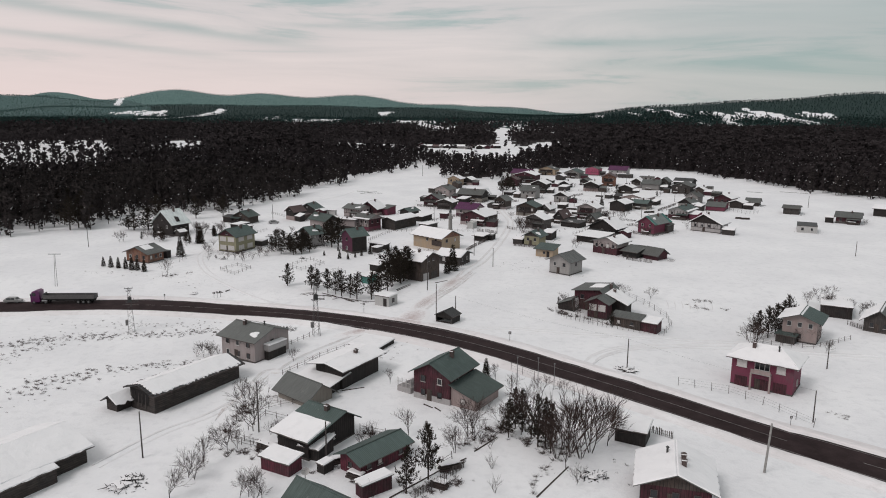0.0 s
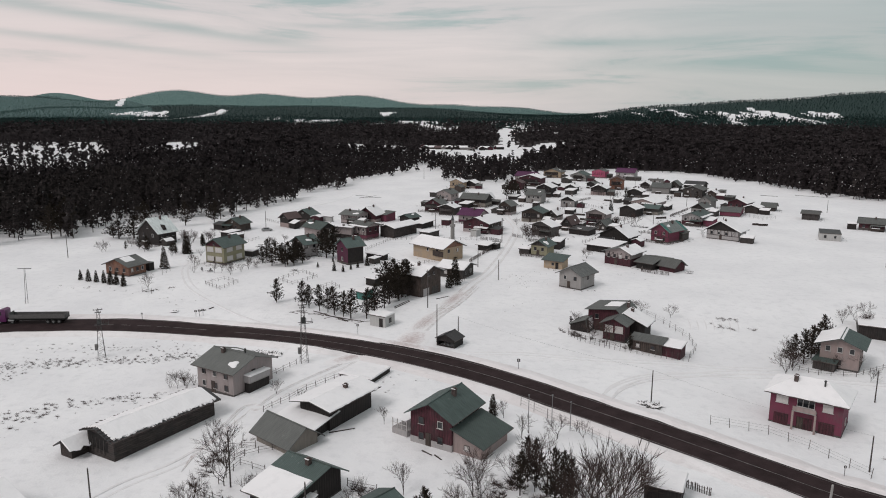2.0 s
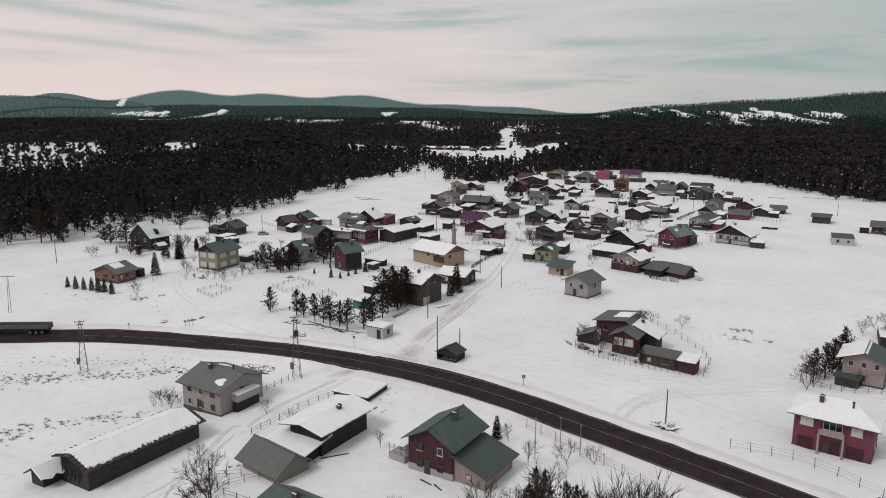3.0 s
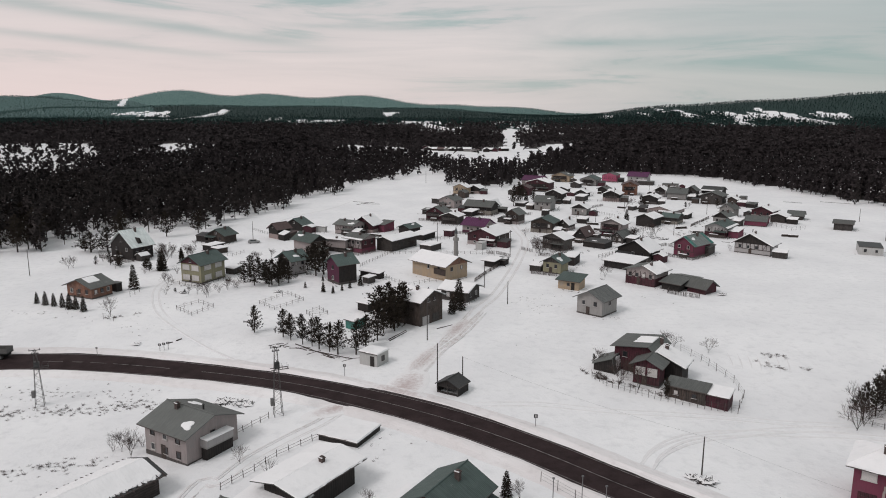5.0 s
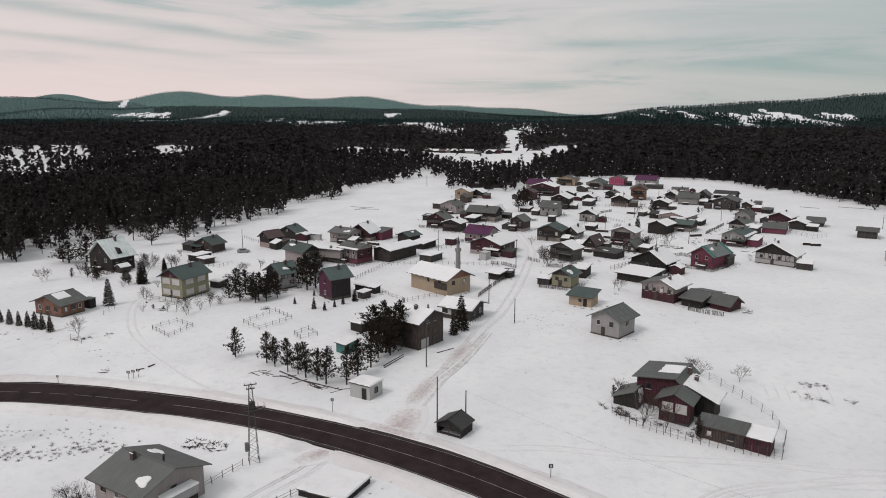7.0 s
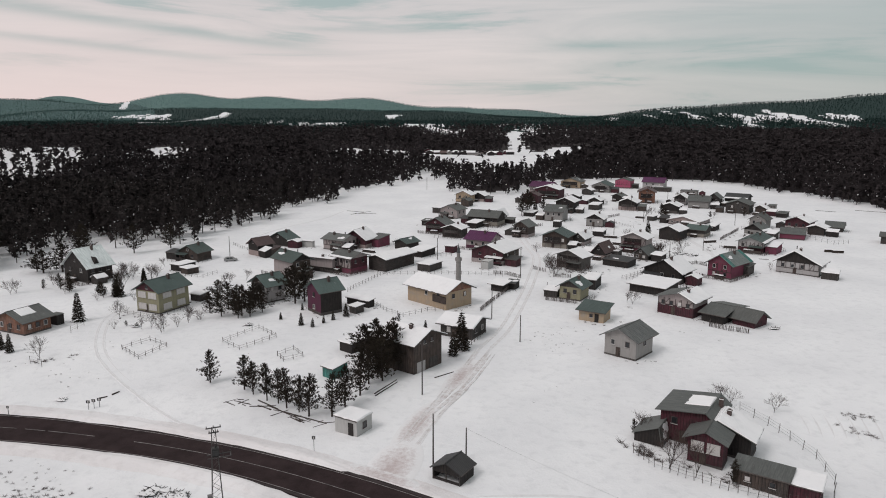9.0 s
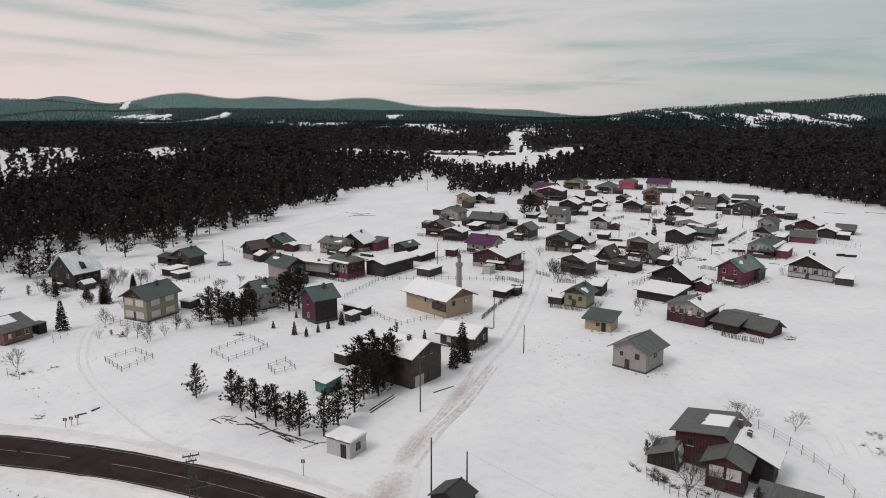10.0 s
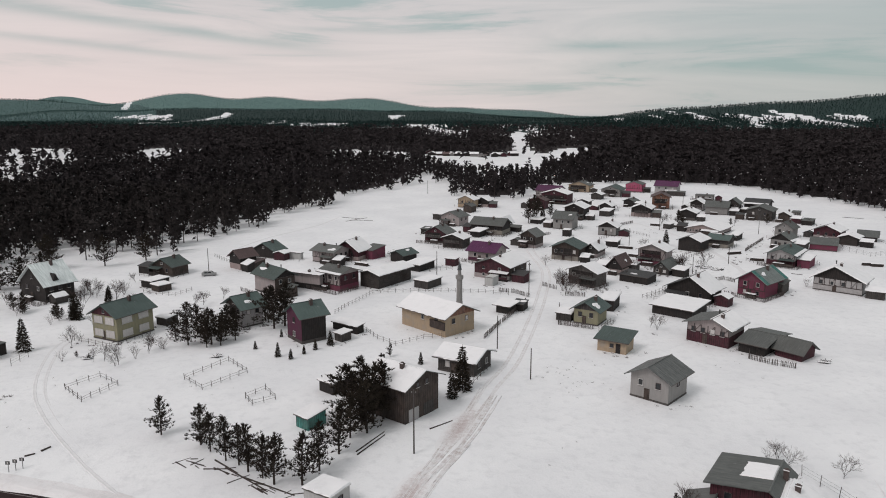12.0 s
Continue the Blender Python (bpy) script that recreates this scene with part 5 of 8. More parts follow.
def fence(pts, gap, kind, label):
    rnd = random.Random(int(pts[0][0] * 10))
    root = thing("fence", pose(pts[0][0], pts[0][1], 0), label, "fence", "garden fences")
    ox, oy = pts[0]
    for (x0, y0), (x1, y1) in zip(pts, pts[1:]):
        length = math.hypot(x1 - x0, y1 - y0)
        ang = math.atan2(y1 - y0, x1 - x0)
        n = max(1, round(length / gap))
        tops = []
        for i in range(n + 1):
            px, py = x0 + (x1 - x0) * i / n, y0 + (y1 - y0) * i / n
            z = zg(px, py)
            tops.append((px - ox, py - oy, z))
            if i == n and (x1, y1) != pts[-1]:
                continue
            part("post", TALL_POST if kind == "wire" else POST, None, root, m=pose(px - ox, py - oy, z, rnd.uniform(-5, 5), rnd.uniform(-5, 5), rnd.uniform(0, 360)))
        for a, c in zip(tops, tops[1:]):
            for zr in ((0.4, 0.85) if kind != "wire" else (0.5, 1.0, 1.45)):
                r = 0.024 if kind != "wire" else 0.012
                j = rnd.uniform(-0.1, 0.1) if kind != "wire" else 0
                part("rail" if kind != "wire" else "wire", Build().stick((a[0], a[1], a[2] + zr + j), (c[0], c[1], c[2] + zr), r, r, 4), FENCE if kind != "wire" else WIRE, root)
        if kind == "plank":
            k = int(length / 0.3)
            for i in range(k):
                if rnd.random() < 0.1:
                    continue
                px, py = x0 + (x1 - x0) * (i + 0.5) / k, y0 + (y1 - y0) * (i + 0.5) / k
                part("picket", PICKET, None, root, m=pose(px - ox + math.sin(ang) * 0.09, py - oy - math.cos(ang) * 0.09, zg(px, py) - rnd.uniform(0, 0.25), 0, rnd.uniform(-6, 6), math.degrees(ang)))
    return root


def rail_fence(pts):
    return fence(pts, 2.0, "rail", "rough wooden post-and-rail fence in the snow")


def wire_fence(pts):
    return fence(pts, 3.0, "wire", "thin wire fence on dark wooden posts")


def plank_fence(pts):
    return fence(pts, 2.4, "plank", "uneven dark plank fence in the snow")


# ---- far woods ----
def scatter(r0, r1, gap, az0, az1, rng):
    """Jittered places between two distances, in the woods."""
    xs = np.arange(-r1, r1, gap)
    ys = np.arange(60, r1 + 60, gap)
    X, Y = np.meshgrid(xs, ys)
    X, Y = X.ravel() + rng.uniform(-0.45, 0.45, X.size) * gap, Y.ravel() + rng.uniform(-0.45, 0.45, X.size) * gap
    r, az = np.hypot(X, Y), np.degrees(np.arctan2(X, Y))
    k = (r > r0) & (r < r1) & (az > az0) & (az < az1)
    X, Y = X[k], Y[k]
    k = ~is_open(X, Y) | (inside(X, Y, VALLEY) & (Y < 960) & (rng.random(X.size) < 0.02)) | ((np.hypot(X, Y) > 1300) & (rng.random(X.size) < 0.08) & ~inside(X, Y, VALLEY))
    # looser along the fields, with a few trees standing out in front
    front = is_open(X, Y - 20) | is_open(X + 16, Y - 8)
    k &= ~(front & (np.hypot(X, Y) < 620) & (rng.random(X.size) < 0.5))
    k |= is_open(X, Y) & ~is_open(X, Y + 13) & (np.hypot(X, Y) < 480) & (rng.random(X.size) < 0.10)
    X, Y = X[k], Y[k]
    thin = (inside(X, Y, GLADE) & (rng.random(X.size) < 0.83)) | ((inside(X, Y, GLADE_2) | inside(X, Y, GLADE_3)) & (rng.random(X.size) < 0.86))
    # open, park-like rim on the western side
    thin |= (is_open(X + 26, Y - 34) | is_open(X + 45, Y - 8)) & (X < -105) & (Y < 420) & (rng.random(X.size) < 0.18)
    return X[~thin], Y[~thin]


def low_tree(rng, clumps, tri, slim, stem=True):
    """A small tree of a few dozen corners, one metre high: arrays of triangles and their slots."""
    v, s = [], []
    base = 0.06 if slim else rng.uniform(0.08, 0.2)
    tr = 0.016
    for a in range(3 if stem else 0):
        p = [(tr * math.cos(2.1 * (a + k)), tr * math.sin(2.1 * (a + k))) for k in (0, 1)]
        v.append([(p[0][0], p[0][1], -0.05), (p[1][0], p[1][1], -0.05), (0, 0, 0.9)])
        s.append(1)
    for _ in range(clumps):
        f = rng.random() ** 0.8
        z = base + (0.98 - base) * f
        reach = 0.17 * (1 - f) ** 0.8 + 0.015 if slim else 0.22 * min(1.0, 0.65 + 1.5 * f) * (1.06 - f) ** 0.55
        a = rng.uniform(0, 6.283)
        r = reach * rng.uniform(0.2, 1.0)
        c = np.array([math.cos(a) * r, math.sin(a) * r, z])
        slot = 2 if clumps > 7 and rng.random() < 0.045 else 0
        k = (0.14 / math.sqrt(clumps / 14)) * (0.34 if slot else 1)
        for _ in range(tri):
            t = rng.normal(0, 1, (3, 3)) * np.array([1, 1, 0.75])
            t -= t.mean(0)
            t /= np.abs(t).max() / k
            v.append((c + t).tolist())
            s.append(slot)
    return np.array(v), np.array(s)


def woods(name, x, y, h0, h1, clumps, tri, mats, label, rng, other=None):
    kinds = [low_tree(rng, clumps, tri, i > 2, clumps > 10) for i in range(6)]
    z = ground_z(x, y)
    pick = rng.integers(0, 6, x.size)
    turn = rng.uniform(0, 6.283, x.size)
    high = rng.uniform(h0, h1, x.size) * (1 + 0.18 * ripple(x, y, 23, 2.2))
    # lower growth on the rim of the valley
    high = high * np.where((y > 500) & (y < 760), np.clip(np.abs(x - 12) / 85, 0.85, 1.0), 1.0)
    green = np.zeros(x.size, bool) if other is None else other
    verts, slots = [], []
    for i, (tv, ts) in enumerate(kinds):
        k = np.nonzero(pick == i)[0]
        if not k.size:
            continue
        c, s = np.cos(turn[k])[:, None, None], np.sin(turn[k])[:, None, None]
        hh = high[k][:, None, None]
        px = (tv[None, :, :, 0] * c - tv[None, :, :, 1] * s) * hh + x[k][:, None, None]
        py = (tv[None, :, :, 0] * s + tv[None, :, :, 1] * c) * hh + y[k][:, None, None]
        pz = tv[None, :, :, 2] * hh + z[k][:, None, None]
        verts.append(np.stack([px, py, pz], -1).reshape(-1, 3))
        ts = np.tile(ts, (k.size, 1))
        # trees of the other tone
        ts = np.where((ts == 0) & green[k][:, None], 3, ts)
        slots.append(ts.ravel())
    verts, slots = np.concatenate(verts), np.concatenate(slots)
    faces = np.arange(len(verts)).reshape(-1, 3)
    return tagged(new(name, big_mesh(name, verts, faces, slots, mats)), label, "forest", kind="stuff")


rng = np.random.default_rng(7)
x, y = scatter(250, 470, 4.4, -48, 46, rng)
woods("forest_edge", x, y, 9, 15.5, 46, 4, [PINE_EDGE, BARK, ROOF_SNOW], "dark pine wood bordering the snowy fields", rng)
x, y = scatter(470, 640, 5.6, -46, 44, rng)
woods("forest", x, y, 9.5, 15.5, 20, 3, [PINE_FAR, BARK, ROOF_SNOW], "dense dark pine forest behind the village", rng)
x, y = scatter(640, 900, 6.2, -46, 44, rng)
woods("forest_belt", x, y, 9.5, 15.0, 8, 3, [PINE_FAR, BARK, ROOF_SNOW], "dark pine forest with snow between the crowns", rng)
# Beyond about 1850 m the trees take the haze-tinted teal needles.
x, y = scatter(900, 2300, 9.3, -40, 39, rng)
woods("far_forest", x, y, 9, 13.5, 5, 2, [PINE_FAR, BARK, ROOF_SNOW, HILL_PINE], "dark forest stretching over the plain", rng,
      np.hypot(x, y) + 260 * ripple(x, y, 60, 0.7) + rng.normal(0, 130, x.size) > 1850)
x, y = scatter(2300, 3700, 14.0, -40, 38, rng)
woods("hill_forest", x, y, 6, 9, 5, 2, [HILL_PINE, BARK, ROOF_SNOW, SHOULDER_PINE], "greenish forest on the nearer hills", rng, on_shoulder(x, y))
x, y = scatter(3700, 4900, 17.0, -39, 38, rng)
woods("mountain_forest", x, y, 6, 8.5, 5, 2, [HAZE_PINE, BARK, ROOF_SNOW, SHOULDER_PINE], "blue-green hazy forest on the far hills", rng, on_shoulder(x, y))

# ---- tracks ----
LANE = [(-12.0, 156.0), (-9.0, 166.1), (-6.5, 176.1), (-3.5, 186.0), (1.0, 202.0), (4.0, 214.0), (8.5, 227.0), (14.5, 254.0), (19.4, 281.0), (23.0, 309.0), (21.0, 345.0), (26.0, 380.0)]
track(LANE, 0.3, STREAK, "village lane of packed snow streaked by wheels", (-1.5, -1.05, 0.65, 1.1), 0.06)
track(LANE[1:6], 0.28, SLUSH, "muddy wheel ruts in the lane", (-1.3, 0.9, 1.5), 0.085)
track([(-19.0, 154.0), (-22.3, 147.1), (-26.7, 140.8), (-30.5, 134.5), (-32.7, 128.5), (-35.0, 128.4), (-35.9, 121.2), (-36.7, 114.9)], 0.28, STREAK, "farm lane of packed snow streaked by wheels", (-1.3, -0.8, 0.7, 1.2), 0.06)
stain(-10.0, 162.0, 3.8, 9.0, -12, 0.2), stain(-7.5, 176.0, 2.4, 10.0, -16), stain(-1.0, 197.0, 2.2, 10.0, -17), stain(-20.5, 152.5, 2.6, 7.0, -52, 0.2), stain(-11.0, 159.3, 7.5, 2.0, -30, 0.25)
track([(-44.0, 177.0), (-55.4, 187.2), (-67.1, 198.8), (-75.2, 209.4), (-81.9, 223.4), (-84.9, 233.6), (-84.3, 241.4)], 0.55, RUT, "wheel ruts curving across the snowy meadow", (-0.8, 0.8), 0.035)
track([(26.2, 133.5), (28.8, 138.8), (35.2, 144.8), (45.6, 148.0), (60.5, 148.9), (77.0, 145.9), (89.8, 143.9)], 0.5, RUT, "wheel ruts curving across the snowy meadow", (-0.9, 0.9), 0.07)
track([(2.0, 154.1), (13.1, 154.8), (25.7, 153.3), (43.6, 153.5), (66.6, 152.6)], 0.5, RUT, "faint wheel ruts across the snowy meadow", (-0.8, 0.8), 0.06)
track([(24.6, 130.5), (28.8, 138.1), (35.2, 143.7), (43.9, 147.2), (55.5, 150.9), (65.6, 150.7)], 0.5, RUT, "wheel ruts curving across the snowy meadow", (-0.9, 0.9), 0.07)
track([(-38.2, 106.8), (-38.2, 112.3), (-36.7, 117.0), (-35.7, 122.2), (-34.3, 127.1)], 0.8, SLUSH, "muddy path beside a garden fence", (0.0,), 0.08)
track([(-4.6, 180.0), (-1.4, 188.0), (1.2, 195.0), (3.4, 202.5), (6.0, 211.0)], 0.45, SLUSH, "muddy wheel rut in the lane", (-0.3, 0.5, 1.6), 0.09)
track([(-9.5, 164.0), (-7.6, 171.0), (-4.6, 181.0), (0.2, 192.5)], 0.35, SLUSH, "muddy wheel rut in the lane", (-0.9, 0.4), 0.1)
track([(-49.9, 92.1), (-47.6, 97.0), (-44.2, 103.2), (-39.0, 109.0), (-34.3, 119.4)], 0.45, RUT, "narrow footpath trodden in the snow", (0.0, 1.6), 0.06)
track([(-59.8, 416.1), (-64.9, 391.5), (-76.5, 363.4), (-82.2, 340.1)], 0.6, RUT, "faint sledge path across the snowy field", (0.0,), 0.08)
track([(67.4, 414.0), (76.8, 391.2), (83.4, 359.2), (84.0, 319.7), (80.7, 296.7)], 1.6, RUT, "trodden path between the houses", (0.0,), 0.06)

for i in range(7):
    track([(56.0 + i * 1.9, 186.0 - i * 0.3), (55.2 + i * 1.8, 181.0 - i * 0.3), (54.0 + i * 1.7, 176.5 - i * 0.3)], 0.45, RUT, "faint garden furrow under the snow", (0.0,), 0.03)

# ---- houses, barns and sheds ----
house(-40.7, 139.8, -30, 9.2, 9.5, 4.6, ridge="w", rise=1.6, wall="plaster_pinkgrey", roof="metal_grey", snow="patch", win="2x3", side="1x1", chim=2, over=0.5, balcony="side", label="two-storey pinkish-grey plastered house with a grey metal roof")
house(-47.5, 119.9, -32, 6.6, 18.0, 3.4, ridge="d", rise=1.0, wall="log_dark", roof="metal_dark", snow="both", over=0.5, rag=0.35, rafters=1, cat="barn", label="long old dark timber barn under thick snow")
house(-56.8, 114.0, -28, 2.6, 3.6, 2.0, ridge="d", rise=0.8, wall="log_dark", roof="metal_dark", snow="both", over=0.4, rag=0.4, cat="barn", label="low dark timber shed with a ragged snowy roof")
house(-61.0, 91.7, -31, 11.9, 12.9, 2.7, ridge="d", rise=1.8, wall="log_dark", roof="metal_dark", snow="both", over=0.5, cat="barn", label="long dark timber barn under smooth snow")
house(-19.4, 124.7, -31, 6.1, 10.4, 3.8, ridge="d", rise=0.6, wall="wood_dark", roof="metal_grey", snow="both", over=0.9, cat="barn", chim=1, label="wide dark barn with a flat snow-covered roof")
house(-23.5, 119.9, -29, 7.3, 4.8, 1.8, ridge="shed", rise=0.6, wall="wood_dark", roof="metal_grey", snow="both", over=0.5, cat="shed", label="low lean-to shed under a sheet of snow")
house(-25.4, 115.4, -39, 7.9, 5.3, 1.7, ridge="w", rise=1.8, wall="plaster_tan", roof="metal_grey", snow="none", over=0.5, cat="shed", label="tan plastered shed with a bare grey metal roof")
house(-56.6, 85.9, -31, 1.8, 7.5, 2.2, ridge="shedx", rise=0.45, wall="log_dark", roof="metal_dark", snow="both", over=0.3, cat="shed", label="lean-to of dark logs along the old barn")
house(-20.0, 98.3, -32, 6.0, 10.0, 3.2, ridge="w", rise=1.6, ro=0.74, wall="wood_dark", roof="metal_green", snow="lower", over=0.5, chim=1, side="1x1", label="dark timber house, roof half green metal and half snow")
house(-19.3, 94.6, -24, 3.2, 3.7, 1.8, ridge="shed", rise=0.5, wall="wood_dark", roof="metal_dark", snow="both", over=0.3, cat="shed", label="low dark lean-to with a snowy roof beside the timber house")
house(-23.4, 90.3, -29, 5.1, 2.6, 1.9, ridge="shed", rise=0.3, wall="wood_red", roof="metal_grey", snow="both", over=0.3, cat="shed", label="small red plank shed with snow on its flat roof")
house(-10.7, 92.2, -41, 4.2, 8.9, 2.3, ridge="d", rise=0.8, wall="wood_red", roof="metal_green", snow="none", over=0.4, cat="barn", win="1x1", side="1x4", label="long red plank barn with a green metal roof")
house(-17.2, 89.7, -37, 1.4, 1.8, 1.3, ridge="shed", rise=0.1, wall="wood_dark", roof="metal_grey", snow="both", over=0.1, cat="shed", label="small stack hut capped with snow")
house(-9.9, 84.2, -51, 1.8, 4.4, 1.8, ridge="shed", rise=0.2, wall="wood_maroon", roof="metal_grey", snow="both", over=0.2, cat="shed", label="small maroon hut with a snowy flat roof")
house(-14.4, 75.5, -36, 8.5, 7.1, 2.5, ridge="w", rise=2.6, wall="plaster_grey", roof="metal_green", snow="none", over=0.6, label="grey house with a wide dark green metal roof")
house(-1.5, 117.0, -30, 7.1, 8.3, 4.9, ridge="d", rise=1.9, wall="wood_maroon", low="plaster_white", lowh=1.0, roof="metal_green", snow="none", over=0.45, win="2x2", side="1x2", chim=1, label="maroon plank house with a dark green metal roof")
house(3.7, 113.9, -32, 5.0, 7.5, 2.1, ridge="shedx", rise=1.6, wall="plaster_pink", roof="metal_green", snow="none", over=0.4, win="1x1", cat="annex", label="low pink annexe with a sloping green metal roof")
house(29.2, 86.1, -15, 8.5, 8.3, 3.1, ridge="d", rise=1.8, wall="wood_maroon", gable="wood_brown", roof="metal_grey", snow="both", over=0.6, win="1x3", chim=3, label="maroon house with a weathered plank gable and smooth snowy roof")
house(27.4, 101.5, -24, 4.5, 4.4, 2.2, ridge="shed", rise=0.2, wall="wood_dark", roof="metal_grey", snow="both", over=0.3, cat="shed", label="small dark open shed with snow on top")
house(58.5, 128.4, -35, 10.7, 7.2, 5.8, ridge="hip", rise=1.7, wall="plaster_red", roof="metal_grey", snow="both", over=0.6, win="hip", side="2x1", chim=2, balcony="front", label="two-storey dark red house with a snowy hipped roof")
house(78.1, 156.5, -34, 7.0, 7.2, 5.2, ridge="d", rise=1.3, wall="plaster_pink", roof="metal_green", snow="left", over=0.8, win="2x3", side="1x1", label="pale pink house, roof half snow and half green metal")
house(74.8, 155.4, -38, 3.9, 6.5, 1.7, ridge="shed", rise=0.3, wall="wood_grey", roof="metal_green", snow="none", over=0.3, cat="porch", label="low green-roofed porch beside a pink house")
house(100.4, 164.8, -36, 6.0, 9.0, 3.1, ridge="d", rise=2.2, wall="wood_grey", roof="metal_grey", snow="left", over=0.6, win="1x2", label="grey plank house with a metal roof and some snow")
house(96.2, 177.2, -26, 6.9, 10.3, 2.7, ridge="flat", rise=0.2, wall="wood_dark", roof="metal_grey", snow="both", over=0.2, cat="shed", label="long black plank store with snow on top")
house(157.8, 340.2, -31, 6.7, 7.5, 2.9, ridge="w", rise=0.9, wall="wood_grey", roof="metal_grey", snow="none", over=0.4, cat="barn", label="small grey barn standing alone in the field")
house(170.3, 313.6, -31, 9.2, 10.1, 3.0, ridge="w", rise=1.5, wall="wood_maroon", roof="metal_grey", snow="none", over=0.5, win="1x3", label="small maroon house with white windows in the field")
house(141.5, 290.4, -24, 7.3, 10.9, 2.7, ridge="flat", rise=0.1, wall="metal_white", roof="metal_dark", snow="none", over=0.05, win="1x2", cat="container", label="white metal site cabin lying in the snow")
house(199.5, 334.9, -38, 10.3, 11.1, 3.6, ridge="w", rise=1.1, wall="wood_dark", roof="metal_grey", snow="both", over=0.4, cat="barn", label="dark barn at the field's edge with some snow")
house(-99.2, 222.6, -23, 9.1, 6.4, 3.2, ridge="d", rise=1.7, wall="wood_orange", roof="metal_grey", snow="ridge", over=0.6, win="1x3", side="1x3", veranda=0, label="orange timber bungalow with grey metal roof partly in snow")
house(-94.3, 227.2, -24, 2.4, 1.8, 2.3, ridge="flat", rise=0.1, wall="wood_dark", roof="metal_grey", snow="none", over=0.1, cat="shed", label="little dark plank shed beside the orange bungalow")
house(-17.3, 174.3, -30, 4.3, 3.7, 2.5, ridge="flat", rise=0.1, wall="metal_white", roof="metal_white", snow="both", over=0.15, cat="kiosk", door=1, side="1x1", label="small white kiosk with a flat snowy roof")
house(-1.5, 159.9, -30, 4.3, 3.6, 1.7, ridge="d", rise=1.0, wall="wood_dark", roof="metal_dark", snow="none", over=0.3, cat="shelter", bare_front=1, label="roadside wooden bus shelter with grey gabled roof")
house(35.3, 175.9, -32, 7.8, 8.0, 4.8, ridge="d", rise=0.9, ro=0.86, wall="wood_maroon", roof="metal_grey", snow="ridge", over=0.4, win="1x2", chim=1, label="maroon house with a big sloping grey roof")
house(28.7, 174.2, -30, 4.0, 5.4, 1.5, ridge="d", rise=1.5, ro=0.93, wall="wood_dark", roof="metal_grey", snow="patch", over=0.3, cat="shed", label="low dark lean-to with a patchy snowy roof")
house(34.9, 167.6, -30, 4.8, 3.6, 4.1, ridge="d", rise=1.1, wall="wood_maroon", roof="metal_grey", snow="none", over=0.45, win="1x2w", label="brown timber house with a curtained front window")
house(39.2, 171.7, -31, 7.2, 4.6, 3.4, ridge="d", rise=1.9, wall="wood_dark", roof="metal_grey", snow="both", ro=0.35, over=0.5, chim=1, label="dark cottage with a deep snowy roof")
house(40.2, 161.2, -33, 6.9, 3.2, 2.3, ridge="shed", rise=0.5, wall="wood_brown", roof="metal_grey", snow="none", over=0.3, cat="shed", win="1x2", label="row of low brown sheds along the fence")
house(44.9, 158.8, -32, 3.9, 3.6, 2.3, ridge="shed", rise=0.4, wall="wood_maroon", roof="metal_grey", snow="both", over=0.25, cat="shed", label="small maroon shed with a snowy tin roof")
house(-17.1, 142.2, -24, 6.9, 6.6, 0.8, ridge="flat", rise=0.1, wall="wood_dark", roof="metal_dark", snow="both", over=0.15, cat="shed", label="low dark store with a flat roof deep in snow")
house(33.1, 211.9, -40, 6.9, 7.2, 4.3, ridge="d", rise=1.7, wall="concrete", roof="metal_streak", snow="none", over=0.6, win="1x2", side="1x1", label="bare concrete house with streaked dark metal roof")
house(30.3, 235.7, -30, 6.0, 4.8, 2.6, ridge="shed", rise=0.9, wall="plaster_cream", roof="metal_green", snow="none", over=0.4, cat="hut", door=1, win="1x1", label="small cream hut with a green sloping roof")
house(28.3, 255.6, -29, 5.7, 6.2, 3.7, ridge="d", rise=1.6, wall="plaster_yellow", roof="metal_green", snow="patch", over=0.6, win="1x2", gable="wood_grey", veranda=0, label="beige house with a green metal roof")
house(35.0, 267.7, -24, 3.5, 6.5, 2.7, ridge="shed", rise=0.4, wall="wood_dark", roof="metal_grey", snow="both", over=0.3, cat="shed", label="dark timber wing with a snowy flat roof")
house(-24.4, 197.4, -38, 2.9, 3.6, 2.0, ridge="shed", rise=0.5, wall="wood_teal", roof="metal_grey", snow="both", over=0.3, cat="shed", label="small teal painted shed with a snowy roof")
house(-10.8, 203.6, -36, 8.9, 8.3, 6.1, ridge="w", rise=1.7, wall="wood_brown", low="plaster_white", lowh=0.0, roof="metal_grey", snow="both", over=0.6, chim=1, gwin=2, label="weathered brown timber house with a deep snowy roof")
house(-22.8, 212.2, -38, 3.6, 5.6, 2.0, ridge="shed", rise=0.4, wall="wood_dark", roof="metal_grey", snow="both", over=0.3, cat="shed", label="low dark shed with a rounded snowy roof")
house(-0.6, 223.5, -27, 7.6, 7.1, 3.0, ridge="w", rise=1.2, wall="wood_grey", roof="metal_grey", snow="both", over=0.6, win="1x2", side="1x2", veranda=0, label="grey timber house with a snowy roof beside the lane")
house(-7.0, 249.9, -44, 14.2, 9.0, 4.6, ridge="w", rise=2.0, wall="plaster_cream", roof="metal_grey", snow="both", over=0.7, win="1x3", side="1x2", cat="mosque", gable="wood_orange", label="cream village mosque hall with a wide snowy roof")
house(-75.3, 241.3, -24, 7.4, 9.6, 5.7, ridge="d", rise=2.1, wall="plaster_yellow", gable="wood_maroon", roof="metal_green", snow="none", over=0.5, win="2x2w", side="2x2w", chim=1, veranda=0, label="two-storey yellow house with green metal roof")
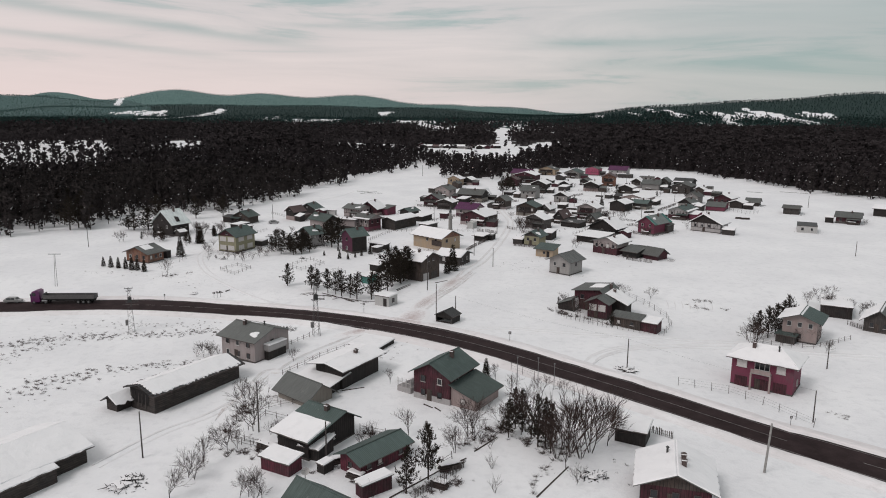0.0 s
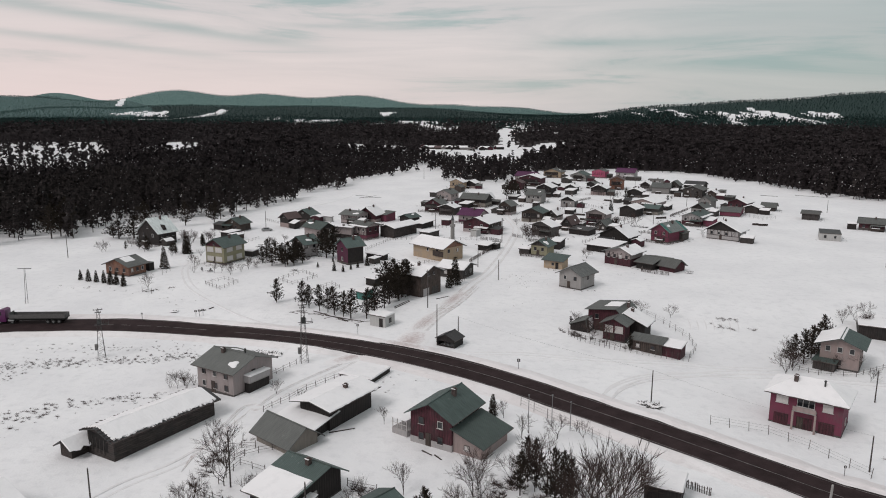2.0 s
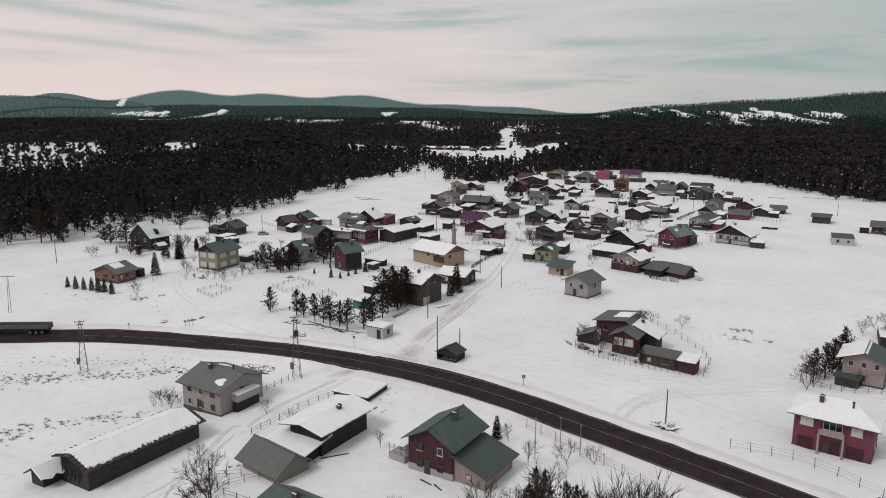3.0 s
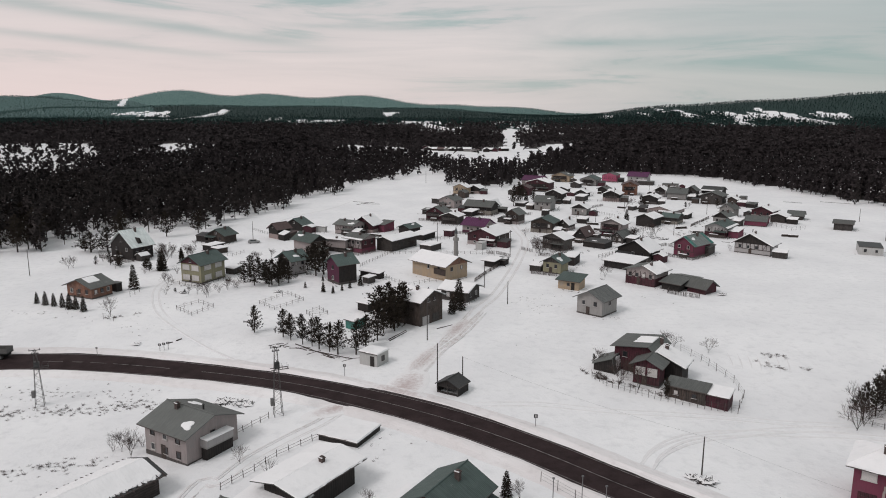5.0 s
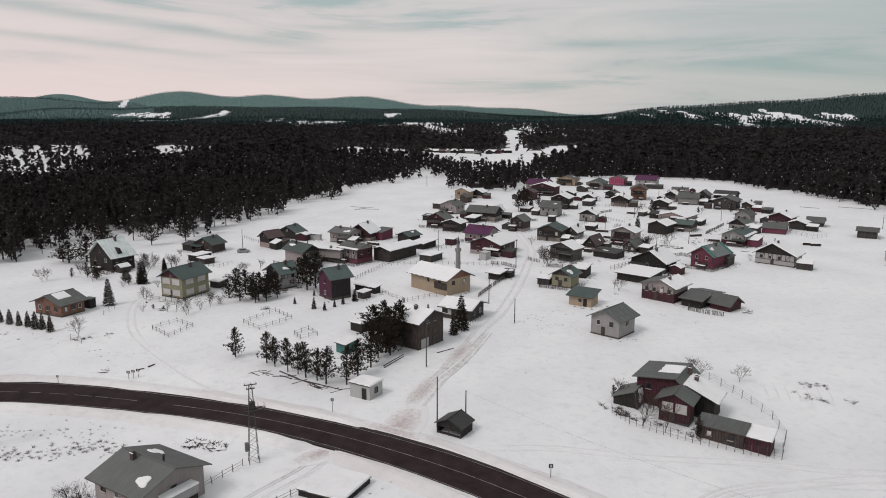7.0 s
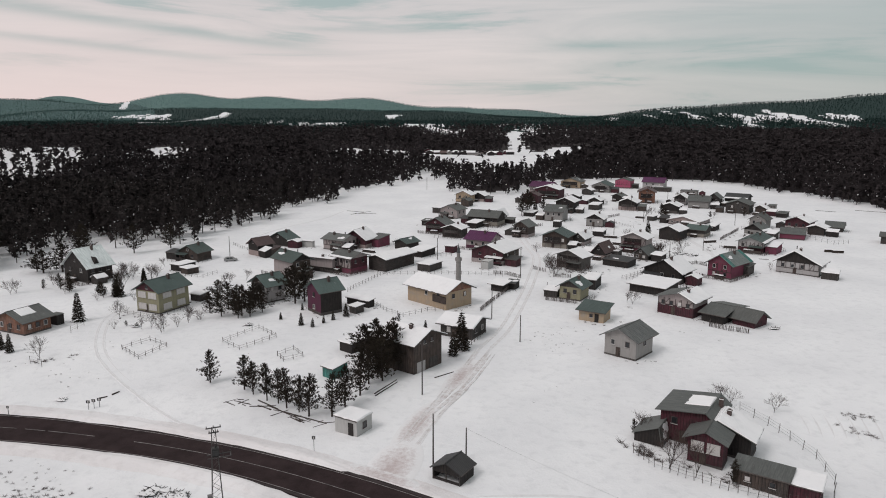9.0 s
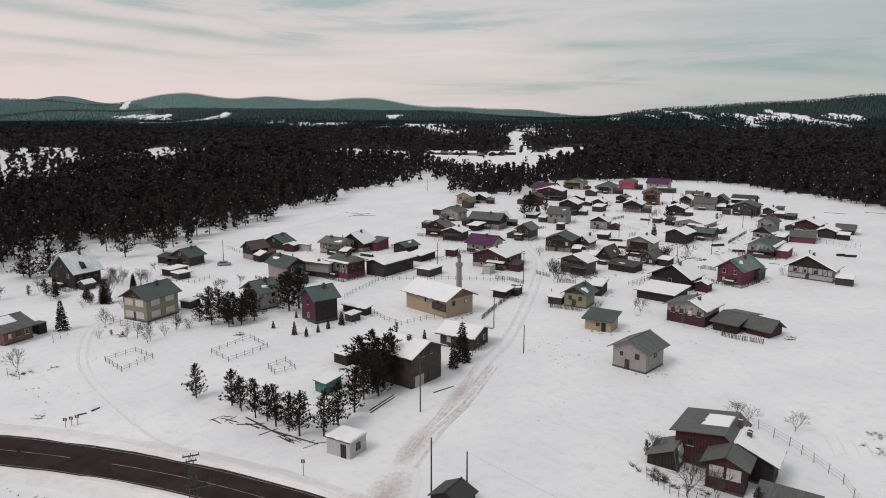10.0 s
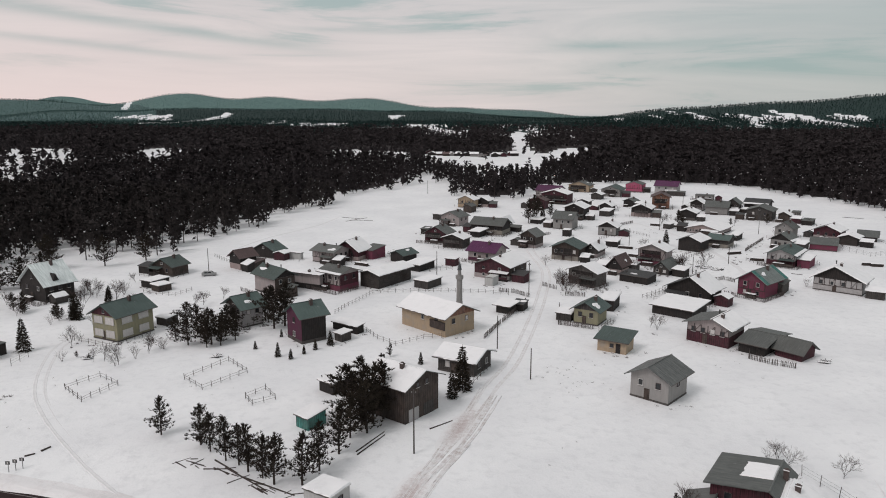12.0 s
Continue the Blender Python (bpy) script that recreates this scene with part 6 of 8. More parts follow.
house(-69.1, 249.4, -24, 3.2, 3.4, 1.7, ridge="shed", rise=0.3, wall="wood_grey", roof="metal_grey", snow="both", over=0.2, cat="shed", label="low wing with a snowy flat roof")
house(-110.2, 271.8, -29, 11.1, 7.7, 4.7, ridge="d", rise=4.5, wall="wood_dark", low="wood_dark", lowh=0.5, roof="metal_pale", snow="none", over=0.5, win="1x2", side="1x3", dormer=1, veranda=0, label="steep-roofed dark timber chalet with a pale frosted roof")
house(-89.5, 300.3, -24, 8.0, 6.2, 3.1, ridge="d", rise=1.9, wall="wood_brown", roof="metal_green", snow="none", over=0.4, win="1x2", chim=1, label="brown cabin with a grey-green metal roof")
house(-87.6, 285.3, -27, 4.1, 6.1, 1.9, ridge="flat", rise=0.1, wall="wood_dark", roof="metal_grey", snow="both", over=0.3, cat="shed", label="low dark shed with a flat snowy roof")
house(-83.6, 280.0, -36, 3.7, 3.8, 1.7, ridge="flat", rise=0.1, wall="wood_brown", roof="metal_grey", snow="both", over=0.3, cat="shed", label="low brown shed with a flat snowy roof")
house(-51.5, 250.8, -42, 7.0, 5.0, 4.8, ridge="d", rise=1.9, wall="plaster_white", gable="wood_brown", roof="metal_green", snow="patch", over=0.8, win="1x2", side="1x2", label="white house with a brown gable and green metal roof")
house(-34.7, 240.1, -49, 6.4, 5.8, 6.0, ridge="d", rise=2.0, wall="plaster_purple", sidewall="wood_dark", roof="metal_green", snow="patch", over=0.5, win="2x1", chim=1, low="stone", lowh=0.7, veranda=0, label="tall maroon house with dark plank sides with a green metal roof")
house(-26.8, 239.5, -38, 2.3, 2.7, 1.7, ridge="shed", rise=0.2, wall="wood_grey", roof="metal_grey", snow="both", over=0.3, cat="shed", label="small grey hut under a thick snow cap")
house(-26.8, 246.2, -34, 7.3, 2.2, 1.7, ridge="shed", rise=0.3, wall="wood_dark", roof="metal_grey", snow="both", over=0.3, cat="shed", label="low dark shed under snow beside the fence")
house(-70.4, 309.8, -38, 5.4, 6.0, 4.0, ridge="d", rise=1.8, wall="wood_dark", roof="metal_brown", snow="none", over=0.4, label="old dark timber house with a brownish tin roof")
house(-67.1, 327.5, -25, 8.7, 5.8, 2.7, ridge="d", rise=2.2, wall="wood_dark", roof="metal_green", snow="none", over=0.4, chim=1, label="dark timber barn with a green tin roof")
house(-57.3, 323.5, -24, 5.1, 1.4, 2.1, ridge="flat", rise=0.1, wall="metal_white", roof="metal_grey", snow="both", over=0.2, cat="shed", label="low pale shed with a flat snowy roof")
house(-52.5, 280.3, -43, 10.1, 6.1, 5.1, ridge="w", rise=1.8, wall="plaster_pinkgrey", gable="wood_dark", sidewall="wood_brown", roof="metal_green", snow="patch", over=0.6, chim=2, side="1x2", label="tan house with a dark gable balcony and green-grey roof")
house(-45.0, 284.7, -24, 10.3, 1.6, 4.3, ridge="flat", rise=0.2, wall="plaster_pinkgrey", low="wood_dark", lowh=1.5, roof="metal_grey", snow="both", over=0.5, label="long low pale building with a snowy flat roof")
house(-35.9, 285.6, -36, 7.9, 7.0, 4.9, ridge="w", rise=1.2, wall="plaster_pinkgrey", low="plaster_red", lowh=1.6, roof="metal_grey", snow="edge", over=0.6, win="1x3", side="1x2", sidewall="wood_maroon", label="pink and white house over a red ground floor")
house(-23.6, 291.6, -33, 6.7, 14.3, 3.9, ridge="d", rise=0.9, wall="log_dark", roof="metal_grey", snow="both", over=0.5, cat="barn", label="long dark log barn with a snowy roof")
house(-45.1, 320.8, -30, 8.7, 7.7, 3.9, ridge="w", rise=1.3, wall="plaster_pinkgrey", roof="metal_grey", snow="patch", over=0.5, win="1x1", side="1x3", chim=2, label="pinkish house with a grey metal roof and chimneys")
house(-38.7, 325.6, -24, 8.9, 7.3, 3.4, ridge="d", rise=2.9, wall="wood_maroon", roof="metal_grey", snow="right", over=0.5, win="1x2", chim=1, label="dark maroon house with a wide gable balcony")
house(-32.2, 327.2, -32, 5.1, 6.7, 3.0, ridge="shed", rise=0.8, wall="plaster_red", roof="metal_grey", snow="none", over=0.3, cat="shed", label="bright red plastered store with a grey roof")
house(-21.5, 322.3, -38, 5.7, 6.3, 2.6, ridge="d", rise=1.1, wall="wood_dark", roof="metal_green", snow="patch", over=0.4, cat="barn", label="low dark barn with a green tin roof")
house(-15.2, 310.0, -33, 5.2, 7.8, 2.1, ridge="shed", rise=0.4, wall="wood_dark", roof="metal_grey", snow="both", over=0.4, cat="shed", label="low shed hidden beneath a snowy roof")
house(-11.5, 287.9, -32, 4.6, 6.6, 2.1, ridge="flat", rise=0.2, wall="wood_grey", roof="metal_grey", snow="both", over=0.3, cat="shed", label="grey plank shed with a snowy flat roof")
house(-5.5, 315.9, -24, 3.4, 2.9, 2.2, ridge="flat", rise=0.1, wall="wood_maroon", roof="metal_grey", snow="both", over=0.2, cat="shed", label="reddish plank shed with a snowy roof")
house(5.8, 325.5, -28, 9.4, 8.9, 3.5, ridge="w", rise=2.1, wall="plaster_pinkgrey", low="plaster_purple", lowh=1.2, roof="metal_purple", snow="none", over=0.5, win="1x2", label="house with a bright purple metal roof")
house(9.3, 302.7, -29, 11.3, 11.7, 4.1, ridge="d", rise=2.0, wall="wood_maroon", sidewall="wood_brown", roof="metal_grey", snow="right", over=0.5, win="2x2", side="1x2", chim=2, label="big maroon and brown house, roof half in snow")
house(6.3, 290.7, -28, 2.5, 3.7, 2.4, ridge="flat", rise=0.0, wall="metal_white", roof="metal_white", snow="none", over=0.02, cat="tank", label="pale boxy water tank beside the house")
house(9.1, 262.9, -32, 3.5, 3.6, 2.0, ridge="shed", rise=0.3, wall="wood_dark", roof="metal_grey", snow="both", over=0.5, cat="shed", label="open dark hut with a snowy roof beside the lane")
house(-11.3, 358.0, -24, 8.7, 7.0, 3.8, ridge="d", rise=2.3, wall="wood_maroon", roof="metal_grey", snow="none", over=0.4, win="1x2", low="wood_grey", lowh=0.7, label="reddish brown cabin with a grey roof")
house(-4.8, 347.4, -24, 7.7, 6.4, 3.6, ridge="d", rise=1.3, wall="log_dark", roof="metal_grey", snow="both", over=0.4, label="dark log cabin under a thick snowy roof")
house(-6.6, 398.3, -32, 9.0, 7.5, 4.0, ridge="d", rise=1.9, wall="plaster_pinkgrey", roof="metal_grey", snow="patch", over=0.4, win="1x2", side="1x2", label="pale plastered house with a grey roof")
house(-1.2, 454.2, -24, 8.4, 6.0, 4.2, ridge="d", rise=1.8, wall="plaster_cream", roof="metal_grey", snow="both", over=0.4, win="1x2", label="small cream gabled house with a snowy roof")
house(7.2, 459.2, -24, 6.6, 7.3, 3.2, ridge="d", rise=1.5, wall="wood_dark", roof="metal_grey", snow="both", over=0.4, label="dark brown cabin with a snowy roof")
house(8.2, 378.0, -24, 13.3, 8.7, 3.9, ridge="w", rise=2.1, wall="wood_dark", roof="metal_grey", snow="none", over=0.4, win="1x3", label="long dark timber house with a grey roof")
house(14.3, 384.7, -25, 3.6, 7.3, 3.4, ridge="d", rise=2.2, wall="wood_dark", roof="metal_grey", snow="both", over=0.4, label="dark cabin with a large snowy roof")
house(22.3, 349.3, -31, 6.0, 6.1, 4.5, ridge="d", rise=1.8, wall="wood_brown", low="plaster_pinkgrey", lowh=1.2, roof="metal_grey", snow="none", over=0.5, win="1x2", label="brown timber house over a pale ground floor")
house(32.9, 329.3, -24, 9.0, 8.6, 4.3, ridge="d", rise=1.8, wall="wood_brown", roof="metal_green", snow="none", over=0.5, win="1x4", label="dark brown house with a row of white windows")
house(42.3, 334.0, -31, 4.5, 7.3, 2.8, ridge="d", rise=1.8, wall="wood_grey", roof="metal_grey", snow="both", over=0.4, label="grey shed with a snowy roof")
house(33.5, 293.4, -40, 8.9, 5.5, 4.1, ridge="d", rise=1.7, wall="wood_pale", roof="metal_grey", snow="both", over=0.5, win="1x3", label="weathered grey plank house with a wide snowy roof")
house(45.4, 505.2, -24, 13.0, 12.4, 3.6, ridge="w", rise=2.3, wall="plaster_pinkgrey", roof="metal_purple", snow="none", over=0.4, win="1x3", label="distant house with a dull purple roof")
house(45.8, 475.4, -24, 13.8, 11.0, 5.2, ridge="d", rise=1.9, wall="wood_maroon", roof="metal_grey", snow="both", over=0.4, win="2x3", label="brown timber house with a snowy roof")
house(34.1, 451.9, -24, 7.9, 6.0, 4.5, ridge="d", rise=1.6, wall="wood_maroon", roof="metal_brown", snow="none", over=0.4, win="1x2", label="reddish brown house with a brown roof")
house(48.3, 419.3, -24, 8.7, 9.7, 5.3, ridge="d", rise=1.8, wall="wood_dark", roof="metal_grey", snow="both", over=0.4, win="1x2", label="dark brown house with a snowy roof")
house(39.7, 391.9, -24, 8.1, 8.3, 4.5, ridge="w", rise=2.3, wall="plaster_grey", roof="metal_grey", snow="patch", over=0.4, win="1x3", label="grey house with a small dormer gable")
house(37.9, 372.4, -24, 2.9, 3.1, 2.4, ridge="flat", rise=0.1, wall="wood_dark", roof="metal_grey", snow="both", over=0.1, cat="shed", label="small dark outhouse with a snow cap")
house(66.5, 530.2, -26, 12.5, 9.4, 4.2, ridge="d", rise=2.1, wall="plaster_cream", roof="metal_grey", snow="patch", over=0.4, win="2x3", label="pale house with a snowy grey roof")
house(81.6, 509.1, -24, 10.8, 12.0, 4.0, ridge="d", rise=2.1, wall="plaster_grey", roof="metal_green", snow="none", over=0.4, win="1x3", label="grey house with a green metal roof")
house(99.4, 531.9, -24, 9.7, 10.8, 4.5, ridge="d", rise=1.5, wall="plaster_pink_bright", roof="metal_grey", snow="none", over=0.3, label="house with one bright pink wall")
house(116.0, 522.6, -24, 12.5, 12.4, 4.8, ridge="w", rise=2.3, wall="plaster_white", roof="metal_purple", snow="none", over=0.4, win="1x3", label="white house with a dark purple roof")
house(118.1, 511.2, -24, 9.3, 6.5, 2.3, ridge="flat", rise=0.2, wall="wood_grey", roof="metal_grey", snow="none", over=0.2, cat="shed", label="long low grey shed")
house(67.2, 447.3, -30, 5.8, 6.4, 2.5, ridge="d", rise=1.4, wall="wood_dark", roof="metal_grey", snow="both", over=0.4, label="dark shed with a snowy roof")
house(81.9, 462.4, -36, 5.4, 6.1, 3.0, ridge="d", rise=1.1, wall="wood_dark", roof="metal_grey", snow="none", over=0.4, label="low dark shed with a grey tin roof")
house(80.2, 429.4, -24, 8.6, 9.5, 3.9, ridge="d", rise=1.8, wall="wood_dark", roof="metal_grey", snow="both", over=0.4, label="dark timber cabin with a snowy roof")
house(95.7, 458.2, -14, 8.4, 10.8, 5.8, ridge="d", rise=1.9, wall="wood_orange", roof="metal_brown", snow="none", over=0.5, win="1x3", label="orange-red timber house with a porch")
house(55.1, 377.2, -24, 7.0, 7.3, 3.5, ridge="d", rise=1.8, wall="plaster_grey", gable="wood_dark", roof="metal_grey", snow="both", over=0.4, win="1x2", label="grey gabled house with a snowy roof")
house(98.4, 419.5, -29, 7.7, 8.6, 3.5, ridge="d", rise=1.4, wall="wood_dark", roof="metal_grey", snow="both", over=0.4, label="dark cabin with a snowy roof")
house(111.8, 449.8, -30, 6.0, 6.7, 3.8, ridge="d", rise=1.8, wall="plaster_white", gable="wood_dark", roof="metal_grey", snow="both", over=0.4, win="1x2", label="white house with a dark gable and snowy roof")
house(117.9, 439.4, -24, 9.8, 11.0, 3.6, ridge="w", rise=2.1, wall="plaster_grey", roof="metal_grey", snow="none", over=0.4, label="grey house with a broad grey roof")
house(127.2, 444.6, -32, 5.8, 6.4, 4.5, ridge="d", rise=2.1, wall="wood_grey", roof="metal_grey", snow="none", over=0.4, win="1x2", label="grey timber house with a steep roof")
house(128.6, 493.1, -24, 9.4, 5.5, 2.5, ridge="flat", rise=0.2, wall="plaster_grey", roof="metal_grey", snow="none", over=0.2, win="1x3", label="grey flat-roofed block house")
house(96.5, 384.7, -36, 12.8, 15.2, 2.0, ridge="d", rise=1.7, wall="plaster_pinkgrey", gable="plaster_pink", roof="metal_grey", snow="both", over=0.4, win="1x5", label="long pink and white house with a snowy roof")
house(79.0, 346.6, -37, 7.4, 9.2, 3.8, ridge="d", rise=1.5, wall="wood_dark", roof="metal_grey", snow="right", over=0.4, cat="barn", label="dark barn with a broad gable")
house(90.9, 353.6, -35, 6.9, 7.6, 3.0, ridge="w", rise=1.5, wall="wood_grey", roof="metal_green", snow="right", over=0.4, label="low grey shed with green roof and snow")
house(59.3, 321.3, -32, 8.8, 6.9, 5.1, ridge="d", rise=1.7, wall="plaster_pinkgrey", low="plaster_red", lowh=1.6, roof="metal_grey", snow="both", over=0.5, win="1x3", chim=1, timber=1, label="pink half-timbered house with a snowy roof")
house(59.4, 308.1, -38, 4.8, 7.3, 2.2, ridge="d", rise=1.9, wall="wood_grey", roof="metal_grey", snow="none", over=0.4, win="1x2", label="small grey plank house with a grey roof")
house(45.6, 308.8, -35, 4.1, 7.3, 2.9, ridge="d", rise=2.4, wall="wood_dark", roof="metal_brown", snow="patch", over=0.4, label="dark house with a rusty brown roof")
house(48.5, 297.0, -38, 8.5, 6.0, 2.0, ridge="shed", rise=0.4, wall="wood_dark", roof="metal_dark", snow="patch", over=0.3, cat="shed", label="long low dark shed with patches of snow on its roof")
house(131.5, 421.6, -31, 10.5, 11.7, 4.5, ridge="d", rise=1.8, wall="wood_grey", roof="metal_grey", snow="none", over=0.5, win="1x2", label="broad grey timber house with a metal roof")
house(140.5, 448.8, -32, 10.6, 11.8, 4.0, ridge="w", rise=1.8, wall="wood_dark", roof="metal_dark", snow="edge", over=0.4, label="long dark house with a low grey roof")
house(139.7, 414.9, -38, 4.5, 7.3, 3.4, ridge="d", rise=1.1, wall="wood_brown", roof="metal_grey", snow="both", over=0.5, label="small house with a wide snowy roof")
house(144.9, 416.6, -29, 3.2, 6.5, 4.0, ridge="flat", rise=0.2, wall="plaster_grey", roof="metal_grey", snow="none", over=0.2, label="grey rendered block house")
house(122.2, 372.9, -38, 6.4, 7.1, 4.2, ridge="d", rise=2.1, wall="plaster_grey", roof="metal_grey", snow="none", over=0.4, win="1x2", label="grey house with paired attic windows")
house(113.0, 352.4, -44, 7.1, 6.8, 3.2, ridge="d", rise=2.2, wall="plaster_grey", gable="wood_dark", roof="metal_grey", snow="edge", over=0.5, win="1x2", label="grey house with a dark gable and grey roof")
house(101.8, 324.6, -36, 8.2, 13.0, 3.9, ridge="d", rise=1.5, wall="plaster_white", low="wood_maroon", lowh=1.9, roof="metal_green", snow="edge", over=0.6, win="1x3", timber=1, label="white half-timbered house over a maroon ground floor")
house(106.0, 319.4, -38, 3.6, 6.5, 2.5, ridge="shed", rise=0.7, wall="plaster_red", roof="metal_grey", snow="both", over=0.3, cat="shed", label="red plastered store under a snowy roof")
house(137.9, 371.3, -41, 8.8, 9.1, 3.7, ridge="d", rise=1.8, wall="wood_maroon", roof="metal_grey", snow="right", over=0.5, win="1x3", chim=1, label="dark maroon house with a partly snowy roof")
house(126.8, 351.9, -27, 8.7, 13.8, 2.1, ridge="w", rise=1.4, wall="plaster_red", roof="metal_grey", snow="none", over=0.3, label="long red store with a grey tin roof")
house(139.8, 359.5, -38, 6.0, 6.7, 2.9, ridge="d", rise=1.0, wall="log_dark", roof="metal_grey", snow="both", over=0.4, label="dark log store with a snowy roof")
house(150.8, 368.2, -30, 6.2, 6.9, 2.0, ridge="w", rise=1.6, wall="wood_grey", roof="metal_grey", snow="none", over=0.4, cat="barn", label="grey barn at the village edge")
house(78.2, 284.0, -46, 7.3, 10.9, 4.5, ridge="d", rise=2.4, wall="plaster_red", roof="metal_teal", snow="patch", over=0.6, win="2x2", veranda=0, label="dark red house with a bright teal and grey roof")
house(101.9, 289.0, -39, 12.0, 8.2, 3.8, ridge="d", rise=3.2, wall="plaster_white", gable="wood_dark", roof="metal_grey", snow="both", over=0.6, win="1x4", chim=2, ro=0.42, timber=1, veranda=0, label="broad whitewashed house with a dark gable and snowy roof")
house(52.9, 243.0, -41, 9.0, 8.0, 4.2, ridge="d", rise=1.5, wall="plaster_pinkgrey", low="wood_maroon", lowh=2.4, roof="metal_grey", ro=0.62, snow="right", over=0.6, win="1x4", chim=2, timber=1, veranda=0, label="maroon and white timber-framed house, roof half in snow")
house(61.4, 238.6, -43, 5.2, 12.3, 2.1, ridge="w", rise=1.0, wall="wood_dark", roof="metal_grey", snow="none", over=0.4, cat="barn", label="open dark wing with a grey metal roof")
house(65.6, 233.4, -49, 5.3, 5.6, 1.8, ridge="w", rise=1.7, wall="wood_maroon", roof="metal_grey", snow="none", over=0.4, cat="barn", label="maroon plank wing with a grey metal roof")
house(58.6, 277.3, -39, 11.0, 8.6, 3.6, ridge="d", rise=3.0, ro=0.55, wall="wood_dark", roof="metal_dark", snow="right", over=0.6, win="1x3", chim=2, label="black timber house with a wide gable, roof half in snow")
house(51.3, 264.3, -38, 9.8, 9.5, 2.2, ridge="shed", rise=0.5, wall="wood_dark", roof="metal_grey", snow="both", over=0.4, cat="shed", label="long low shed under an unbroken snowy roof")
house(84.4, 285.3, -37, 2.0, 6.5, 2.9, ridge="shedx", rise=0.5, wall="wood_grey", roof="metal_grey", snow="none", over=0.3, cat="shed", label="grey plank lean-to beside the red house")
house(-17.4, 375.1, -24, 2.8, 3.9, 2.0, ridge="shed", rise=0.4, wall="wood_dark", roof="metal_grey", snow="patch", over=0.3, cat="shed", label="small dark plank shed in a yard")
house(-13.3, 414.0, -24, 4.5, 6.8, 2.5, ridge="shed", rise=0.5, wall="wood_grey", roof="metal_grey", snow="both", over=0.3, cat="shed", label="grey lean-to shed with snow on top")
house(-0.3, 437.5, -24, 4.1, 6.0, 3.0, ridge="d", rise=1.0, wall="wood_brown", roof="metal_grey", snow="none", over=0.3, cat="shed", label="small brown gabled shed")
house(3.3, 369.9, -28, 3.9, 6.5, 2.2, ridge="shed", rise=0.4, wall="wood_dark", roof="metal_grey", snow="both", over=0.4, cat="shed", label="low porch shed with a snowy roof")
house(29.4, 405.0, -24, 4.6, 6.9, 1.7, ridge="shed", rise=0.3, wall="wood_dark", roof="metal_grey", snow="both", over=0.3, cat="shed", label="low dark shed buried in snow")
house(82.4, 392.6, -37, 2.9, 4.2, 1.9, ridge="flat", rise=0.1, wall="wood_grey", roof="metal_grey", snow="both", over=0.2, cat="shed", label="tiny grey hut with a snow cap")
house(-67.0, 309.7, -24, 3.6, 6.3, 1.8, ridge="shed", rise=0.5, wall="wood_brown", roof="metal_brown", snow="none", over=0.3, cat="shed", label="brown plank lean-to before an old house")
house(51.9, 352.1, -24, 4.1, 5.4, 1.9, ridge="shed", rise=0.3, wall="wood_dark", roof="metal_grey", snow="both", over=0.3, cat="shed", label="small dark shed with a snowy roof")
house(63.4, 428.5, -28, 4.8, 7.2, 2.4, ridge="shed", rise=0.4, wall="wood_grey", roof="metal_grey", snow="both", over=0.3, cat="shed", label="small grey shed with a snowy roof")
house(58.1, 461.9, -26, 5.9, 6.5, 2.9, ridge="d", rise=1.0, wall="wood_dark", roof="metal_grey", snow="both", over=0.4, cat="shed", label="dark gabled shed with a snowy roof")
house(69.9, 492.3, -27, 5.4, 6.0, 2.8, ridge="d", rise=1.0, wall="wood_grey", roof="metal_grey", snow="both", over=0.4, cat="shed", label="grey gabled shed with a snowy roof")
house(50.3, 311.0, -28, 2.6, 4.5, 2.1, ridge="flat", rise=0.1, wall="wood_grey", roof="metal_grey", snow="both", over=0.2, cat="shed", label="small grey hut with a flat snowy roof")
house(145.4, 405.8, -36, 4.0, 6.5, 1.9, ridge="shed", rise=0.3, wall="wood_dark", roof="metal_grey", snow="none", over=0.3, cat="shed", label="low dark shed among bushes")
house(127.3, 387.5, -36, 3.2, 6.5, 2.3, ridge="d", rise=1.0, wall="wood_grey", roof="metal_grey", snow="none", over=0.3, cat="shed", label="small grey gabled shed")
house(85.5, 451.9, -25, 3.9, 6.5, 2.0, ridge="shed", rise=0.3, wall="wood_dark", roof="metal_grey", snow="both", over=0.3, cat="shed", label="low dark shed with a snowy roof")
house(101.0, 367.1, -35, 3.1, 6.5, 1.9, ridge="shed", rise=0.4, wall="wood_dark", roof="metal_grey", snow="both", over=0.3, cat="shed", label="dark shed half buried in snow")
house(-21.7, 328.5, -30, 3.7, 5.3, 1.7, ridge="shed", rise=0.3, wall="wood_dark", roof="metal_grey", snow="both", over=0.3, cat="shed", label="low dark shed with a snowy roof")
house(12.6, 265.3, -24, 2.9, 3.6, 1.7, ridge="shed", rise=0.3, wall="wood_dark", roof="metal_dark", snow="patch", over=0.2, cat="shed", label="low dark store along the lane fence")


hamlet_rnd = random.Random(5)
